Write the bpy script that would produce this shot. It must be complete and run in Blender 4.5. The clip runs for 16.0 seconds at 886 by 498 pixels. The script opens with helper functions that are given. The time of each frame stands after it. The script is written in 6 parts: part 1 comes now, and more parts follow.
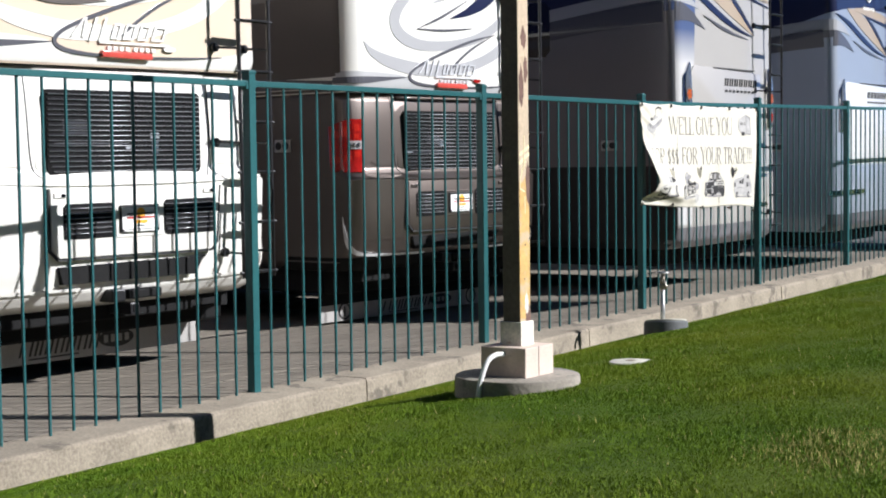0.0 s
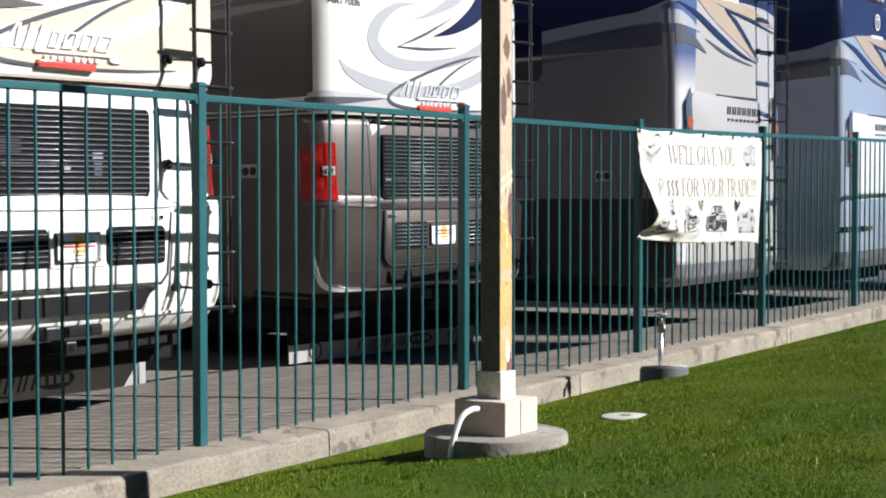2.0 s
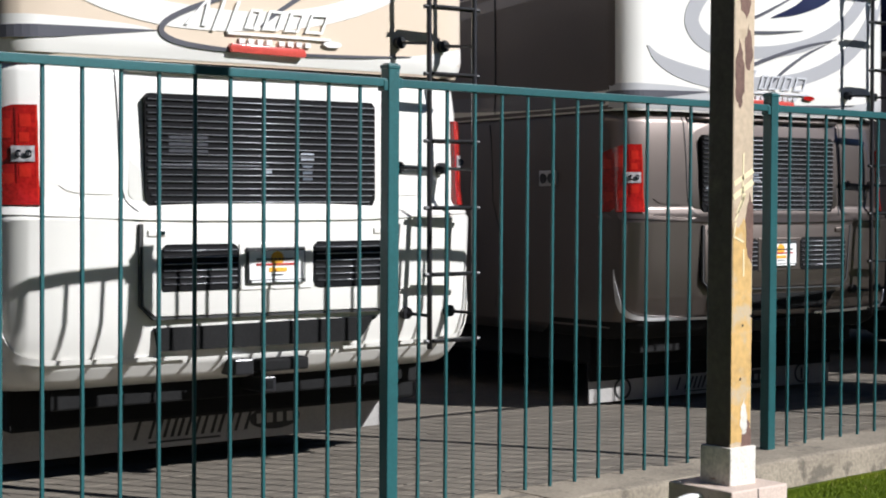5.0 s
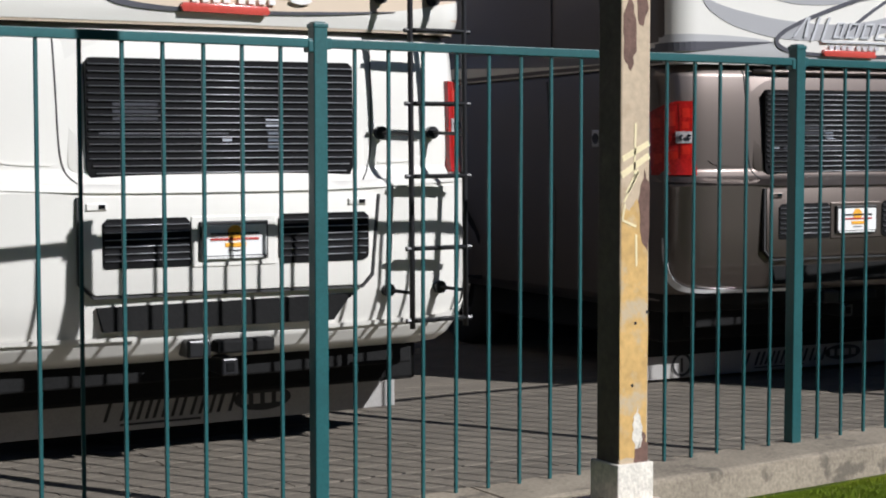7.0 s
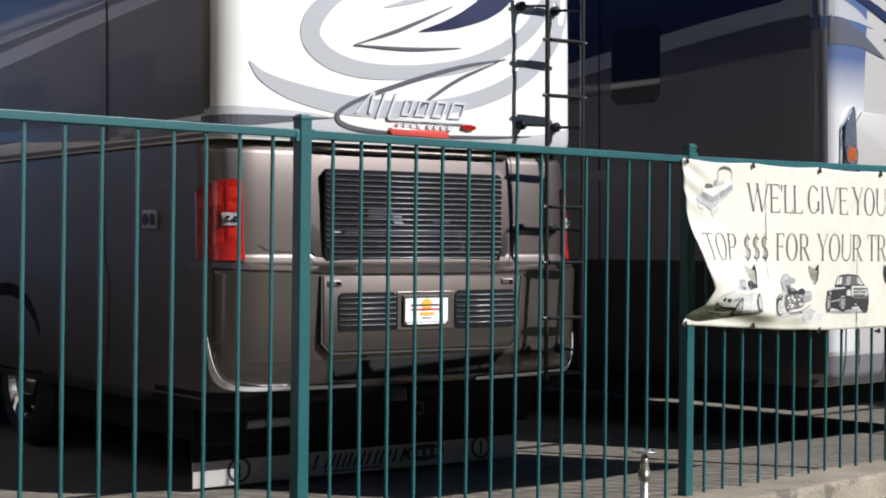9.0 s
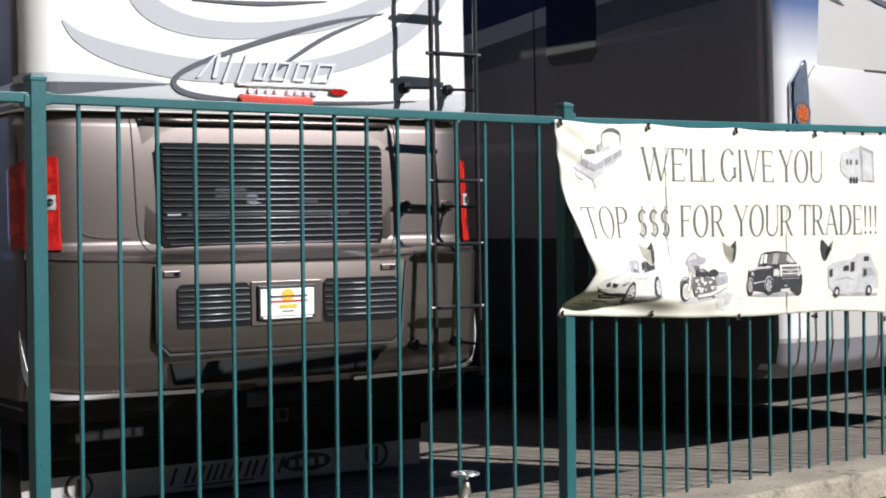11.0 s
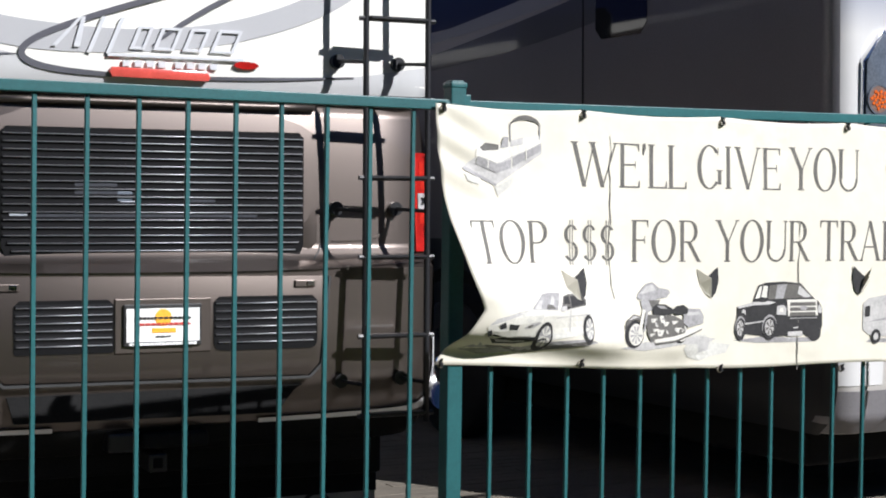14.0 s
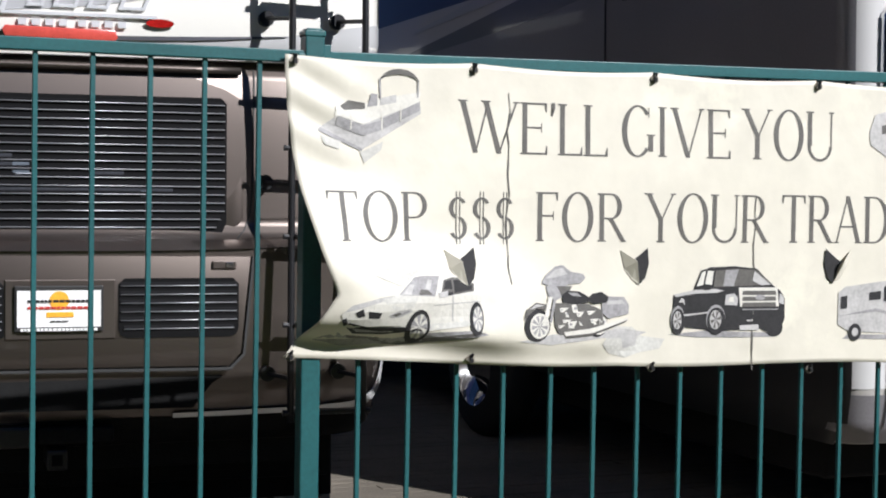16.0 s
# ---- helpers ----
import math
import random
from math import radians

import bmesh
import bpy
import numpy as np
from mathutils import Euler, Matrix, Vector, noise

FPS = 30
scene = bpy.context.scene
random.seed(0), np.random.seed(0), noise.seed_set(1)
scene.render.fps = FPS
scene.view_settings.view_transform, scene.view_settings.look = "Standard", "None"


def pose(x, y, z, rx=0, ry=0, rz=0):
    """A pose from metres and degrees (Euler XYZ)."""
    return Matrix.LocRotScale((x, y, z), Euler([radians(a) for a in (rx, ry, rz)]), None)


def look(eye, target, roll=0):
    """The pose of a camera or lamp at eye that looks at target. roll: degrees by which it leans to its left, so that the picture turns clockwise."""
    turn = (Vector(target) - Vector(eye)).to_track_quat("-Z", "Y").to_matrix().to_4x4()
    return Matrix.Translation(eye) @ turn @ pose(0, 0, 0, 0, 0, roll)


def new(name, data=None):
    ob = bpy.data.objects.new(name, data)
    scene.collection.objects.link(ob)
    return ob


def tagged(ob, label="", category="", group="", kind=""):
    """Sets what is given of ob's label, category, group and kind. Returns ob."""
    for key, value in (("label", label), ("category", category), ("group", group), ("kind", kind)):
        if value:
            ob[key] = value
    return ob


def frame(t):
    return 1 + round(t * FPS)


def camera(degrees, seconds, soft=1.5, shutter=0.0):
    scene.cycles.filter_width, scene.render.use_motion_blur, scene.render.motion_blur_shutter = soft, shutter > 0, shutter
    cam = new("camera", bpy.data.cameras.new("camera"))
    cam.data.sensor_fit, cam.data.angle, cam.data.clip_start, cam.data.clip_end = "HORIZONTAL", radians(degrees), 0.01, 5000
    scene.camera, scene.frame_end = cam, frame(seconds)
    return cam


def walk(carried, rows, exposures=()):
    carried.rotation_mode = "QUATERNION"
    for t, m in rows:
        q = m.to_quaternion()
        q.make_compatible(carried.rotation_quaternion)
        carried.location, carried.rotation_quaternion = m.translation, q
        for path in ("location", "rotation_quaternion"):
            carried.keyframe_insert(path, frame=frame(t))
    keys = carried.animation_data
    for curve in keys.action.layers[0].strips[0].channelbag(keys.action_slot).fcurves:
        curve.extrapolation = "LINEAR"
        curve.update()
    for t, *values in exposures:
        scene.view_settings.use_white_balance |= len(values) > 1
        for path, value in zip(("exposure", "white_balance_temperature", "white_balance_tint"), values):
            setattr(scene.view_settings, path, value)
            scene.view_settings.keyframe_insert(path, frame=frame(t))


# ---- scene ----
cam = camera(32.0, 16.0, soft=1.95)
PATH = [
    (0, (-6.694, -5.926, 1.28), (-5.047, -4.796, 1.175), -0.7),
    (0.5, (-6.638, -5.801, 1.272), (-4.956, -4.724, 1.163), -0.4),
    (0.7, (-6.524, -5.744, 1.259), (-4.838, -4.674, 1.149), -0.4),
    (1, (-6.42, -5.716, 1.331), (-4.735, -4.647, 1.2), 0.0),
    (1.5, (-6.08, -5.516, 1.249), (-4.407, -4.428, 1.122), -0.5),
    (2, (-5.806, -5.448, 1.253), (-4.153, -4.324, 1.19), 0.0),
    (2.5, (-5.531, -5.351, 1.273), (-3.899, -4.194, 1.272), 1.2),
    (3, (-5.263, -5.317, 1.278), (-3.668, -4.116, 1.386), 2.2),
    (3.5, (-4.911, -5.204, 1.289), (-3.377, -3.924, 1.378), 1.8),
    (4, (-4.555, -5.202, 1.285), (-3.166, -3.763, 1.271), 0.7),
    (4.3, (-4.312, -5.147, 1.24), (-2.987, -3.65, 1.205), 0.1),
    (4.7, (-4.032, -5.059, 1.239), (-2.736, -3.536, 1.199), 0.2),
    (6.8, (-2.779, -5.131, 1.311), (-1.782, -3.4, 1.211), -0.1),
    (7, (-2.63, -5.185, 1.333), (-1.586, -3.482, 1.22), -0.0),
    (7.5, (-2.298, -5.243, 1.334), (-1.122, -3.631, 1.201), 0.4),
    (8, (-1.975, -5.264, 1.313), (-0.704, -3.724, 1.207), 0.5),
    (8.5, (-1.619, -5.097, 1.315), (-0.299, -3.596, 1.278), 0.5),
    (9, (-1.293, -5.086, 1.311), (0.033, -3.588, 1.315), 0.6),
    (9.5, (-0.895, -5.048, 1.29), (0.428, -3.549, 1.282), 0.1),
    (10, (-0.533, -4.939, 1.326), (0.8, -3.449, 1.318), -0.1),
    (10.2, (-0.389, -4.968, 1.307), (0.931, -3.465, 1.296), -0.3),
    (12.5, (1.462, -4.557, 1.365), (2.592, -2.907, 1.36), 1.1),
    (13, (1.798, -4.417, 1.368), (2.866, -2.727, 1.373), 1.5),
    (13.5, (2.054, -4.339, 1.4), (3.083, -2.624, 1.387), 1.1),
    (14, (2.379, -4.395, 1.452), (3.357, -2.651, 1.403), 0.8),
    (14.5, (2.669, -4.398, 1.378), (3.625, -2.642, 1.334), 0.8),
    (15, (2.98, -4.378, 1.399), (3.896, -2.601, 1.336), 0.7),
    (15.5, (3.281, -4.307, 1.395), (4.129, -2.496, 1.331), 0.9),
    (16, (3.56, -4.178, 1.406), (4.324, -2.331, 1.341), 1.0),
]
EXPOSURES = [(0, 0.14), (1, 0.15), (2, 0.22), (3, 0.2), (4, 0.1), (4.7, -0.08), (6.8, -0.42), (7.5, -0.55), (8, -0.5), (8.5, -0.3), (9, -0.12), (10, 0.06), (12.5, 0.04), (14, -0.04), (16, -0.25)]
BASE_EXPOSURE = 0.54
walk(cam, [(t, look(eye, target, roll)) for t, eye, target, roll in PATH], [(t, BASE_EXPOSURE + e, 6050, 10) for t, e in EXPOSURES])

# ---- light ----
SUN = Vector((0.545, -1.0, 0.75)).normalized()
world = bpy.data.worlds.new("sky")
scene.world = world
world.use_nodes = True
wn, wl = world.node_tree.nodes, world.node_tree.links
sky = wn.new("ShaderNodeTexSky")
sky.sky_type, sky.sun_disc = "NISHITA", False
sky.air_density, sky.dust_density, sky.ozone_density = 0.3, 0.05, 5.0
sky.sun_elevation = math.asin(SUN.z)
sky.sun_rotation = math.atan2(SUN.x, SUN.y)
wl.new(sky.outputs[0], wn["Background"].inputs[0])
wn["Background"].inputs[1].default_value = 0.05
sun = new("sun", bpy.data.lights.new("sun", "SUN"))
sun.data.energy, sun.data.angle, sun.data.color = 5.0, radians(0.5), (1.0, 0.96, 0.93)
sun.matrix_world = look(SUN * 40, (0, 0, 0))


# ---- materials ----
def material(name, colour, rough=0.6, metal=0.0, vary=0.12, scale=6.0, bump=0.15, fine=90.0, coat=0.0, stain=None, stain_scale=1.5, stain_at=0.55, per_object=0.0, bump_size=0.004, stain_soft=0.06):
    """A surface with a colour, drift at a large scale, grain at a fine one, and stains of another colour."""
    m = bpy.data.materials.new(name)
    m.use_nodes = True
    n, l = m.node_tree.nodes, m.node_tree.links
    b = n["Principled BSDF"]
    b.inputs["Roughness"].default_value, b.inputs["Metallic"].default_value = rough, metal
    b.inputs["Coat Weight"].default_value = coat
    b.inputs["Coat Roughness"].default_value = 0.05
    tex = n.new("ShaderNodeTexCoord")
    big = n.new("ShaderNodeTexNoise")
    big.inputs["Scale"].default_value, big.inputs["Detail"].default_value = scale, 5
    small = n.new("ShaderNodeTexNoise")
    small.inputs["Scale"].default_value, small.inputs["Detail"].default_value = fine, 4
    for t in (big, small):
        l.new(tex.outputs["Object"], t.inputs["Vector"])
    mixer = n.new("ShaderNodeMath")
    mixer.operation = "ADD"
    l.new(big.outputs["Fac"], mixer.inputs[0])
    l.new(small.outputs["Fac"], mixer.inputs[1])
    ramp = n.new("ShaderNodeMapRange")
    ramp.inputs["From Min"].default_value, ramp.inputs["From Max"].default_value = 0.6, 1.4
    ramp.inputs["To Min"].default_value, ramp.inputs["To Max"].default_value = 1 - vary, 1 + vary
    l.new(mixer.outputs[0], ramp.inputs["Value"])
    hue = n.new("ShaderNodeMix")
    hue.data_type, hue.blend_type = "RGBA", "MULTIPLY"
    hue.inputs["Factor"].default_value = 1
    hue.inputs["A"].default_value = (*colour, 1)
    l.new(ramp.outputs[0], hue.inputs["B"])
    last = hue.outputs["Result"]
    if per_object:
        info = n.new("ShaderNodeObjectInfo")
        r2 = n.new("ShaderNodeMapRange")
        r2.inputs["To Min"].default_value, r2.inputs["To Max"].default_value = 1 - per_object, 1 + per_object
        l.new(info.outputs["Random"], r2.inputs["Value"])
        h2 = n.new("ShaderNodeMix")
        h2.data_type, h2.blend_type = "RGBA", "MULTIPLY"
        h2.inputs["Factor"].default_value = 1
        l.new(last, h2.inputs["A"])
        l.new(r2.outputs[0], h2.inputs["B"])
        last = h2.outputs["Result"]
    if stain:
        s = n.new("ShaderNodeTexNoise")
        s.inputs["Scale"].default_value, s.inputs["Detail"].default_value, s.inputs["Roughness"].default_value = stain_scale, 7, 0.62
        l.new(tex.outputs["Object"], s.inputs["Vector"])
        edge = n.new("ShaderNodeMapRange")
        edge.inputs["From Min"].default_value, edge.inputs["From Max"].default_value = stain_at, stain_at + stain_soft
        l.new(s.outputs["Fac"], edge.inputs["Value"])
        h3 = n.new("ShaderNodeMix")
        h3.data_type = "RGBA"
        l.new(edge.outputs[0], h3.inputs["Factor"])
        l.new(last, h3.inputs["A"])
        h3.inputs["B"].default_value = (*stain, 1)
        last = h3.outputs["Result"]
    l.new(last, b.inputs["Base Color"])
    if bump:
        bu = n.new("ShaderNodeBump")
        bu.inputs["Strength"].default_value, bu.inputs["Distance"].default_value = bump, bump_size
        l.new(small.outputs["Fac"], bu.inputs["Height"])
        l.new(bu.outputs[0], b.inputs["Normal"])
    return m


MAT = {
    "teal": material("teal_paint", (0.018, 0.095, 0.100), 0.38, vary=0.22, scale=3, bump=0.1, per_object=0.08),
    "concrete": material("kerb_concrete", (0.285, 0.243, 0.185), 0.9, vary=0.42, scale=3, bump=0.8, fine=60, stain=(0.15, 0.128, 0.10), stain_scale=5, stain_at=0.57),
    "base": material("base_concrete", (0.28, 0.25, 0.205), 0.9, vary=0.3, scale=4, bump=0.7, fine=50, stain=(0.17, 0.16, 0.14), stain_scale=5, stain_at=0.58),
    "paver": material("paver", (0.164, 0.142, 0.112), 0.9, vary=0.34, scale=2, bump=0.5, fine=70, per_object=0.14),
    "joint": material("paver_joint", (0.07, 0.062, 0.052), 0.95, vary=0.3, scale=3, bump=0.5),
    "soil": material("lawn_soil", (0.050, 0.084, 0.008), 0.95, vary=0.22, scale=2.2, bump=0.8, fine=40, stain=(0.085, 0.104, 0.010), stain_scale=0.55, stain_at=0.38, stain_soft=0.34),
    "pole": material("pole_paint", (0.52, 0.41, 0.285), 0.6, vary=0.2, scale=5, bump=0.25, fine=40, stain=(0.42, 0.31, 0.2), stain_scale=3.6, stain_at=0.56),
    "ochre": material("ochre_undercoat", (0.58, 0.37, 0.13), 0.6, vary=0.25, scale=7, bump=0.3, fine=40, stain=(0.52, 0.41, 0.26), stain_scale=4.5, stain_at=0.54),
    "shade_brown": material("pole_shade_brown", (0.135, 0.108, 0.092), 0.75, vary=0.35, scale=4, bump=0.4, fine=50, stain=(0.19, 0.155, 0.125), stain_scale=3, stain_at=0.6),
    "rust": material("bare_rusty_primer", (0.15, 0.085, 0.065), 0.8, vary=0.35, scale=9, bump=0.5, fine=60),
    "scrape": material("scraped_cream_paint", (0.78, 0.68, 0.42), 0.6, vary=0.12, scale=12),
    "flake": material("flaking_white_paint", (0.7, 0.66, 0.58), 0.7, vary=0.3, scale=22, bump=0.6, stain=(0.35, 0.2, 0.13), stain_scale=9, stain_at=0.6),
    "blade": material("grass_blade", (0.098, 0.172, 0.010), 0.8, vary=0.25, scale=2.6, bump=0, stain=(0.185, 0.225, 0.014), stain_scale=0.55, stain_at=0.38, stain_soft=0.34),
    "blade_dry": material("dry_grass_blade", (0.42, 0.36, 0.13), 0.7, vary=0.3, scale=4, bump=0),
    "pole_pink": material("pedestal_paint", (0.62, 0.50, 0.42), 0.7, vary=0.15, scale=6, bump=0.4, stain=(0.3, 0.23, 0.19), stain_scale=7, stain_at=0.62),
    "white_pipe": material("white_plastic", (0.75, 0.75, 0.72), 0.4, vary=0.06),
    "galv": material("galvanised_steel", (0.55, 0.55, 0.54), 0.35, metal=0.8, vary=0.15, scale=14),
    "brass": material("tap_brass", (0.30, 0.27, 0.22), 0.4, metal=0.7, vary=0.2, scale=20),
    "box_plastic": material("dark_box_plastic", (0.085, 0.09, 0.09), 0.7, vary=0.3, scale=8),
    "vinyl": material("banner_vinyl", (0.67, 0.63, 0.53), 0.5, vary=0.08, scale=2.5, bump=0.2, fine=12, stain=(0.74, 0.70, 0.58), stain_scale=2.2, stain_at=0.6, bump_size=0.01),
    "ink": material("banner_ink", (0.105, 0.098, 0.088), 0.6, vary=0.3, scale=14),
    "ink_grey": material("banner_ink_grey", (0.30, 0.29, 0.29), 0.6, vary=0.35, scale=18),
    "ink_haze": material("banner_ink_haze", (0.56, 0.545, 0.50), 0.6, vary=0.2, scale=9),
    "ink_pale": material("banner_ink_pale", (0.46, 0.445, 0.43), 0.6, vary=0.25, scale=18),
    "ink_white": material("banner_ink_white", (0.66, 0.635, 0.57), 0.6, vary=0.12, scale=18),
    "ink_dark": material("banner_ink_dark", (0.02, 0.019, 0.02), 0.8, vary=0.4, scale=22),
    "black": material("black_steel", (0.016, 0.016, 0.018), 0.35, vary=0.2, scale=9),
    "under": material("underbody_black", (0.012, 0.012, 0.012), 0.75, vary=0.4, scale=5),
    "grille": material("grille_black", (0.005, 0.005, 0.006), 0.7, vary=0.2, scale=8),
    "lit_edge": material("grille_lit_edge", (0.42, 0.42, 0.44), 0.42, metal=0.6, vary=0.15, scale=5, bump=0),
    "void": material("opening_shade", (0.004, 0.004, 0.0045), 0.7, vary=0.4, scale=6),
    "chrome": material("chrome", (0.82, 0.82, 0.82), 0.06, metal=1.0, vary=0.03, bump=0),
    "pipe_dark": material("dark_engine_pipe", (0.022, 0.024, 0.032), 0.5, vary=0.4, scale=14),
    "filter_white": material("white_engine_part", (0.42, 0.45, 0.50), 0.5, vary=0.3, scale=30),
    "filter_grey": material("grey_engine_part", (0.10, 0.12, 0.15), 0.5, vary=0.4, scale=30),
    "tyre": material("tyre_rubber", (0.02, 0.02, 0.02), 0.8, vary=0.2, scale=12, bump=0.4),
    "red": material("red_lens", (0.33, 0.012, 0.010), 0.08, vary=0.5, scale=11, bump=0.3, fine=60, coat=0.5),
    "red_bright": material("red_lens_bright", (0.46, 0.022, 0.013), 0.08, vary=0.2, scale=25, bump=0.3, fine=60, coat=0.5),
    "red_dark": material("red_lens_dark", (0.17, 0.008, 0.007), 0.1, vary=0.2, scale=25, bump=0.2, coat=0.5),
    "clear": material("clear_lens", (0.38, 0.36, 0.36), 0.05, vary=0.5, scale=40, bump=0.5, fine=50, coat=0.5),
    "amber": material("amber_lens", (0.62, 0.12, 0.02), 0.1, vary=0.3, scale=40, bump=0.3, coat=0.4),
    "trim": material("bright_trim", (0.82, 0.82, 0.82), 0.22, metal=0.4, vary=0.05),
    "brake": material("brake_lens", (0.58, 0.085, 0.065), 0.2, vary=0.15, scale=20, coat=0.4),
    "plate": material("plate_paper", (0.85, 0.85, 0.83), 0.4, vary=0.03),
    "plate_sun": material("plate_orange", (0.85, 0.42, 0.03), 0.5, vary=0.2, scale=60),
    "plate_ink": material("plate_ink", (0.02, 0.02, 0.02), 0.5, vary=0.1),
    "plate_red": material("plate_red", (0.5, 0.04, 0.03), 0.5, vary=0.1),
    "flap": material("flap_rubber_grey", (0.36, 0.345, 0.325), 0.6, vary=0.14, scale=6, bump=0.2),
    "flap_ink": material("flap_ink", (0.03, 0.03, 0.03), 0.6, vary=0.2),
    "seam": material("seam_rubber", (0.03, 0.03, 0.03), 0.6, vary=0.2),
    "silver": material("silver_letters", (0.74, 0.75, 0.77), 0.2, metal=0.25, vary=0.05),
    "mark_white": material("white_letters", (0.85, 0.84, 0.8), 0.3, vary=0.05),
    "lamp_glass": material("smoked_lamp_glass", (0.10, 0.115, 0.14), 0.12, vary=0.35, scale=9, bump=0.1, coat=0.6),
    "marker": material("roof_marker_lens", (0.85, 0.66, 0.58), 0.12, vary=0.15, scale=60, coat=0.6),
    "ac": material("roof_unit_plastic", (0.5, 0.5, 0.48), 0.6, vary=0.1),
    "glass": material("dark_window_glass", (0.01, 0.011, 0.013), 0.03, vary=0.1, bump=0, coat=1.0),
    "far_wall": material("unseen_far_wall", (0.05, 0.043, 0.036), 0.9, vary=0.3, scale=0.3, bump=0),
    "cover": material("valve_cover", (0.52, 0.50, 0.42), 0.85, vary=0.2, scale=9, bump=0.5),
}


for key in ("blade", "blade_dry", "soil", "grille", "void", "under"):
    MAT[key].node_tree.nodes["Principled BSDF"].inputs["Specular IOR Level"].default_value = 0.15


def paint(name, colour, rough=0.28, metal=0.0):
    return material(name, colour, rough, metal, vary=0.04, scale=1.4, bump=0.03, fine=300, coat=0.8, bump_size=0.001)


PAINT = {
    "white": paint("white_gelcoat", (0.80, 0.78, 0.72)),
    "beige": paint("beige_gelcoat", (0.70, 0.58, 0.445)),
    "taupe": paint("taupe_metallic", (0.148, 0.124, 0.111), 0.43, 0.97),
    "taupe_dark": material("dark_taupe", (0.092, 0.078, 0.070), 0.38, vary=0.1, scale=1.4, bump=0.03, coat=0.15, bump_size=0.001),
    "pewter": material("pewter_metallic", (0.225, 0.215, 0.225), 0.4, 0.3, vary=0.1, scale=1.4, bump=0.03, coat=0.25, bump_size=0.001),
    "navy": paint("navy_gelcoat", (0.013, 0.017, 0.055)),
    "grey": paint("grey_graphic", (0.42, 0.42, 0.43)),
    "dark_grey": paint("dark_grey_graphic", (0.10, 0.10, 0.115)),
    "silver": paint("silver_gelcoat", (0.50, 0.475, 0.445), 0.34, 0.15),
    "pearl": paint("pearl_gelcoat", (0.74, 0.75, 0.76)),
    "skirt_grey": paint("skirt_grey_gelcoat", (0.50, 0.50, 0.50)),
    "brown_grey": paint("brown_grey_graphic", (0.135, 0.118, 0.11)),
    "low_dark": material("dark_lower_band", (0.018, 0.018, 0.020), 0.45, vary=0.15, scale=1.4, bump=0.03, coat=0.05, bump_size=0.001),
    "fade_blue": paint("corner_blue_gelcoat", (0.085, 0.12, 0.24)),
    "tan": paint("tan_graphic", (0.46, 0.36, 0.25)),
    "blue_grey": paint("blue_grey_gelcoat", (0.44, 0.49, 0.58), 0.35, 0.4),
}


# the blue of the corner passes into pale grey downwards
nodes, links = PAINT["fade_blue"].node_tree.nodes, PAINT["fade_blue"].node_tree.links
shader = nodes["Principled BSDF"]
coat_colour = shader.inputs["Base Color"].links[0].from_socket
place, split, reach = nodes.new("ShaderNodeTexCoord"), nodes.new("ShaderNodeSeparateXYZ"), nodes.new("ShaderNodeMapRange")
reach.inputs["From Min"].default_value, reach.inputs["From Max"].default_value = 2.24, 2.60
blend = nodes.new("ShaderNodeMix")
blend.data_type = "RGBA"
blend.inputs["A"].default_value = (0.62, 0.61, 0.60, 1)
links.new(place.outputs["Object"], split.inputs[0])
links.new(split.outputs["Z"], reach.inputs["Value"])
links.new(reach.outputs[0], blend.inputs["Factor"])
links.new(coat_colour, blend.inputs["B"])
links.new(blend.outputs["Result"], shader.inputs["Base Color"])


# ---- mesh helpers ----
def mesh_of(bm, name, mat, smooth=False, angle=40):
    me = bpy.data.meshes.new(name)
    if smooth:
        for f in bm.faces:
            f.smooth = True
        for e in bm.edges:
            if len(e.link_faces) == 2 and e.calc_face_angle(0) > radians(angle):
                e.smooth = False
    bm.to_mesh(me)
    bm.free()
    me.materials.append(mat)
    return me


def part(name, bm, mat, parent=None, label="", smooth=False, m=None, kind=""):
    ob = new(name, mesh_of(bm, name, mat, smooth))
    ob.parent = parent
    if m is not None:
        ob.matrix_basis = m
    return tagged(ob, label, kind=kind)


def share(name, me, parent, m):
    ob = new(name, me)
    ob.parent, ob.matrix_basis = parent, m
    return ob


def empty(name, m, label, category, group="", kind=""):
    ob = new(name)
    ob.matrix_basis = m
    ob.empty_display_size = 0.1
    return tagged(ob, label, category, group, kind)


def box(bm, x0, x1, y0, y1, z0, z1, bevel=0.0, seg=2):
    r = bmesh.ops.create_cube(bm, size=1)
    bmesh.ops.scale(bm, vec=(x1 - x0, y1 - y0, z1 - z0), verts=r["verts"])
    bmesh.ops.translate(bm, vec=((x0 + x1) / 2, (y0 + y1) / 2, (z0 + z1) / 2), verts=r["verts"])
    if bevel:
        es = {e for v in r["verts"] for e in v.link_edges}
        bmesh.ops.bevel(bm, geom=list(es), offset=bevel, segments=seg, affect="EDGES", profile=0.5)
    return bm


def boxed(*a, **k):
    return box(bmesh.new(), *a, **k)


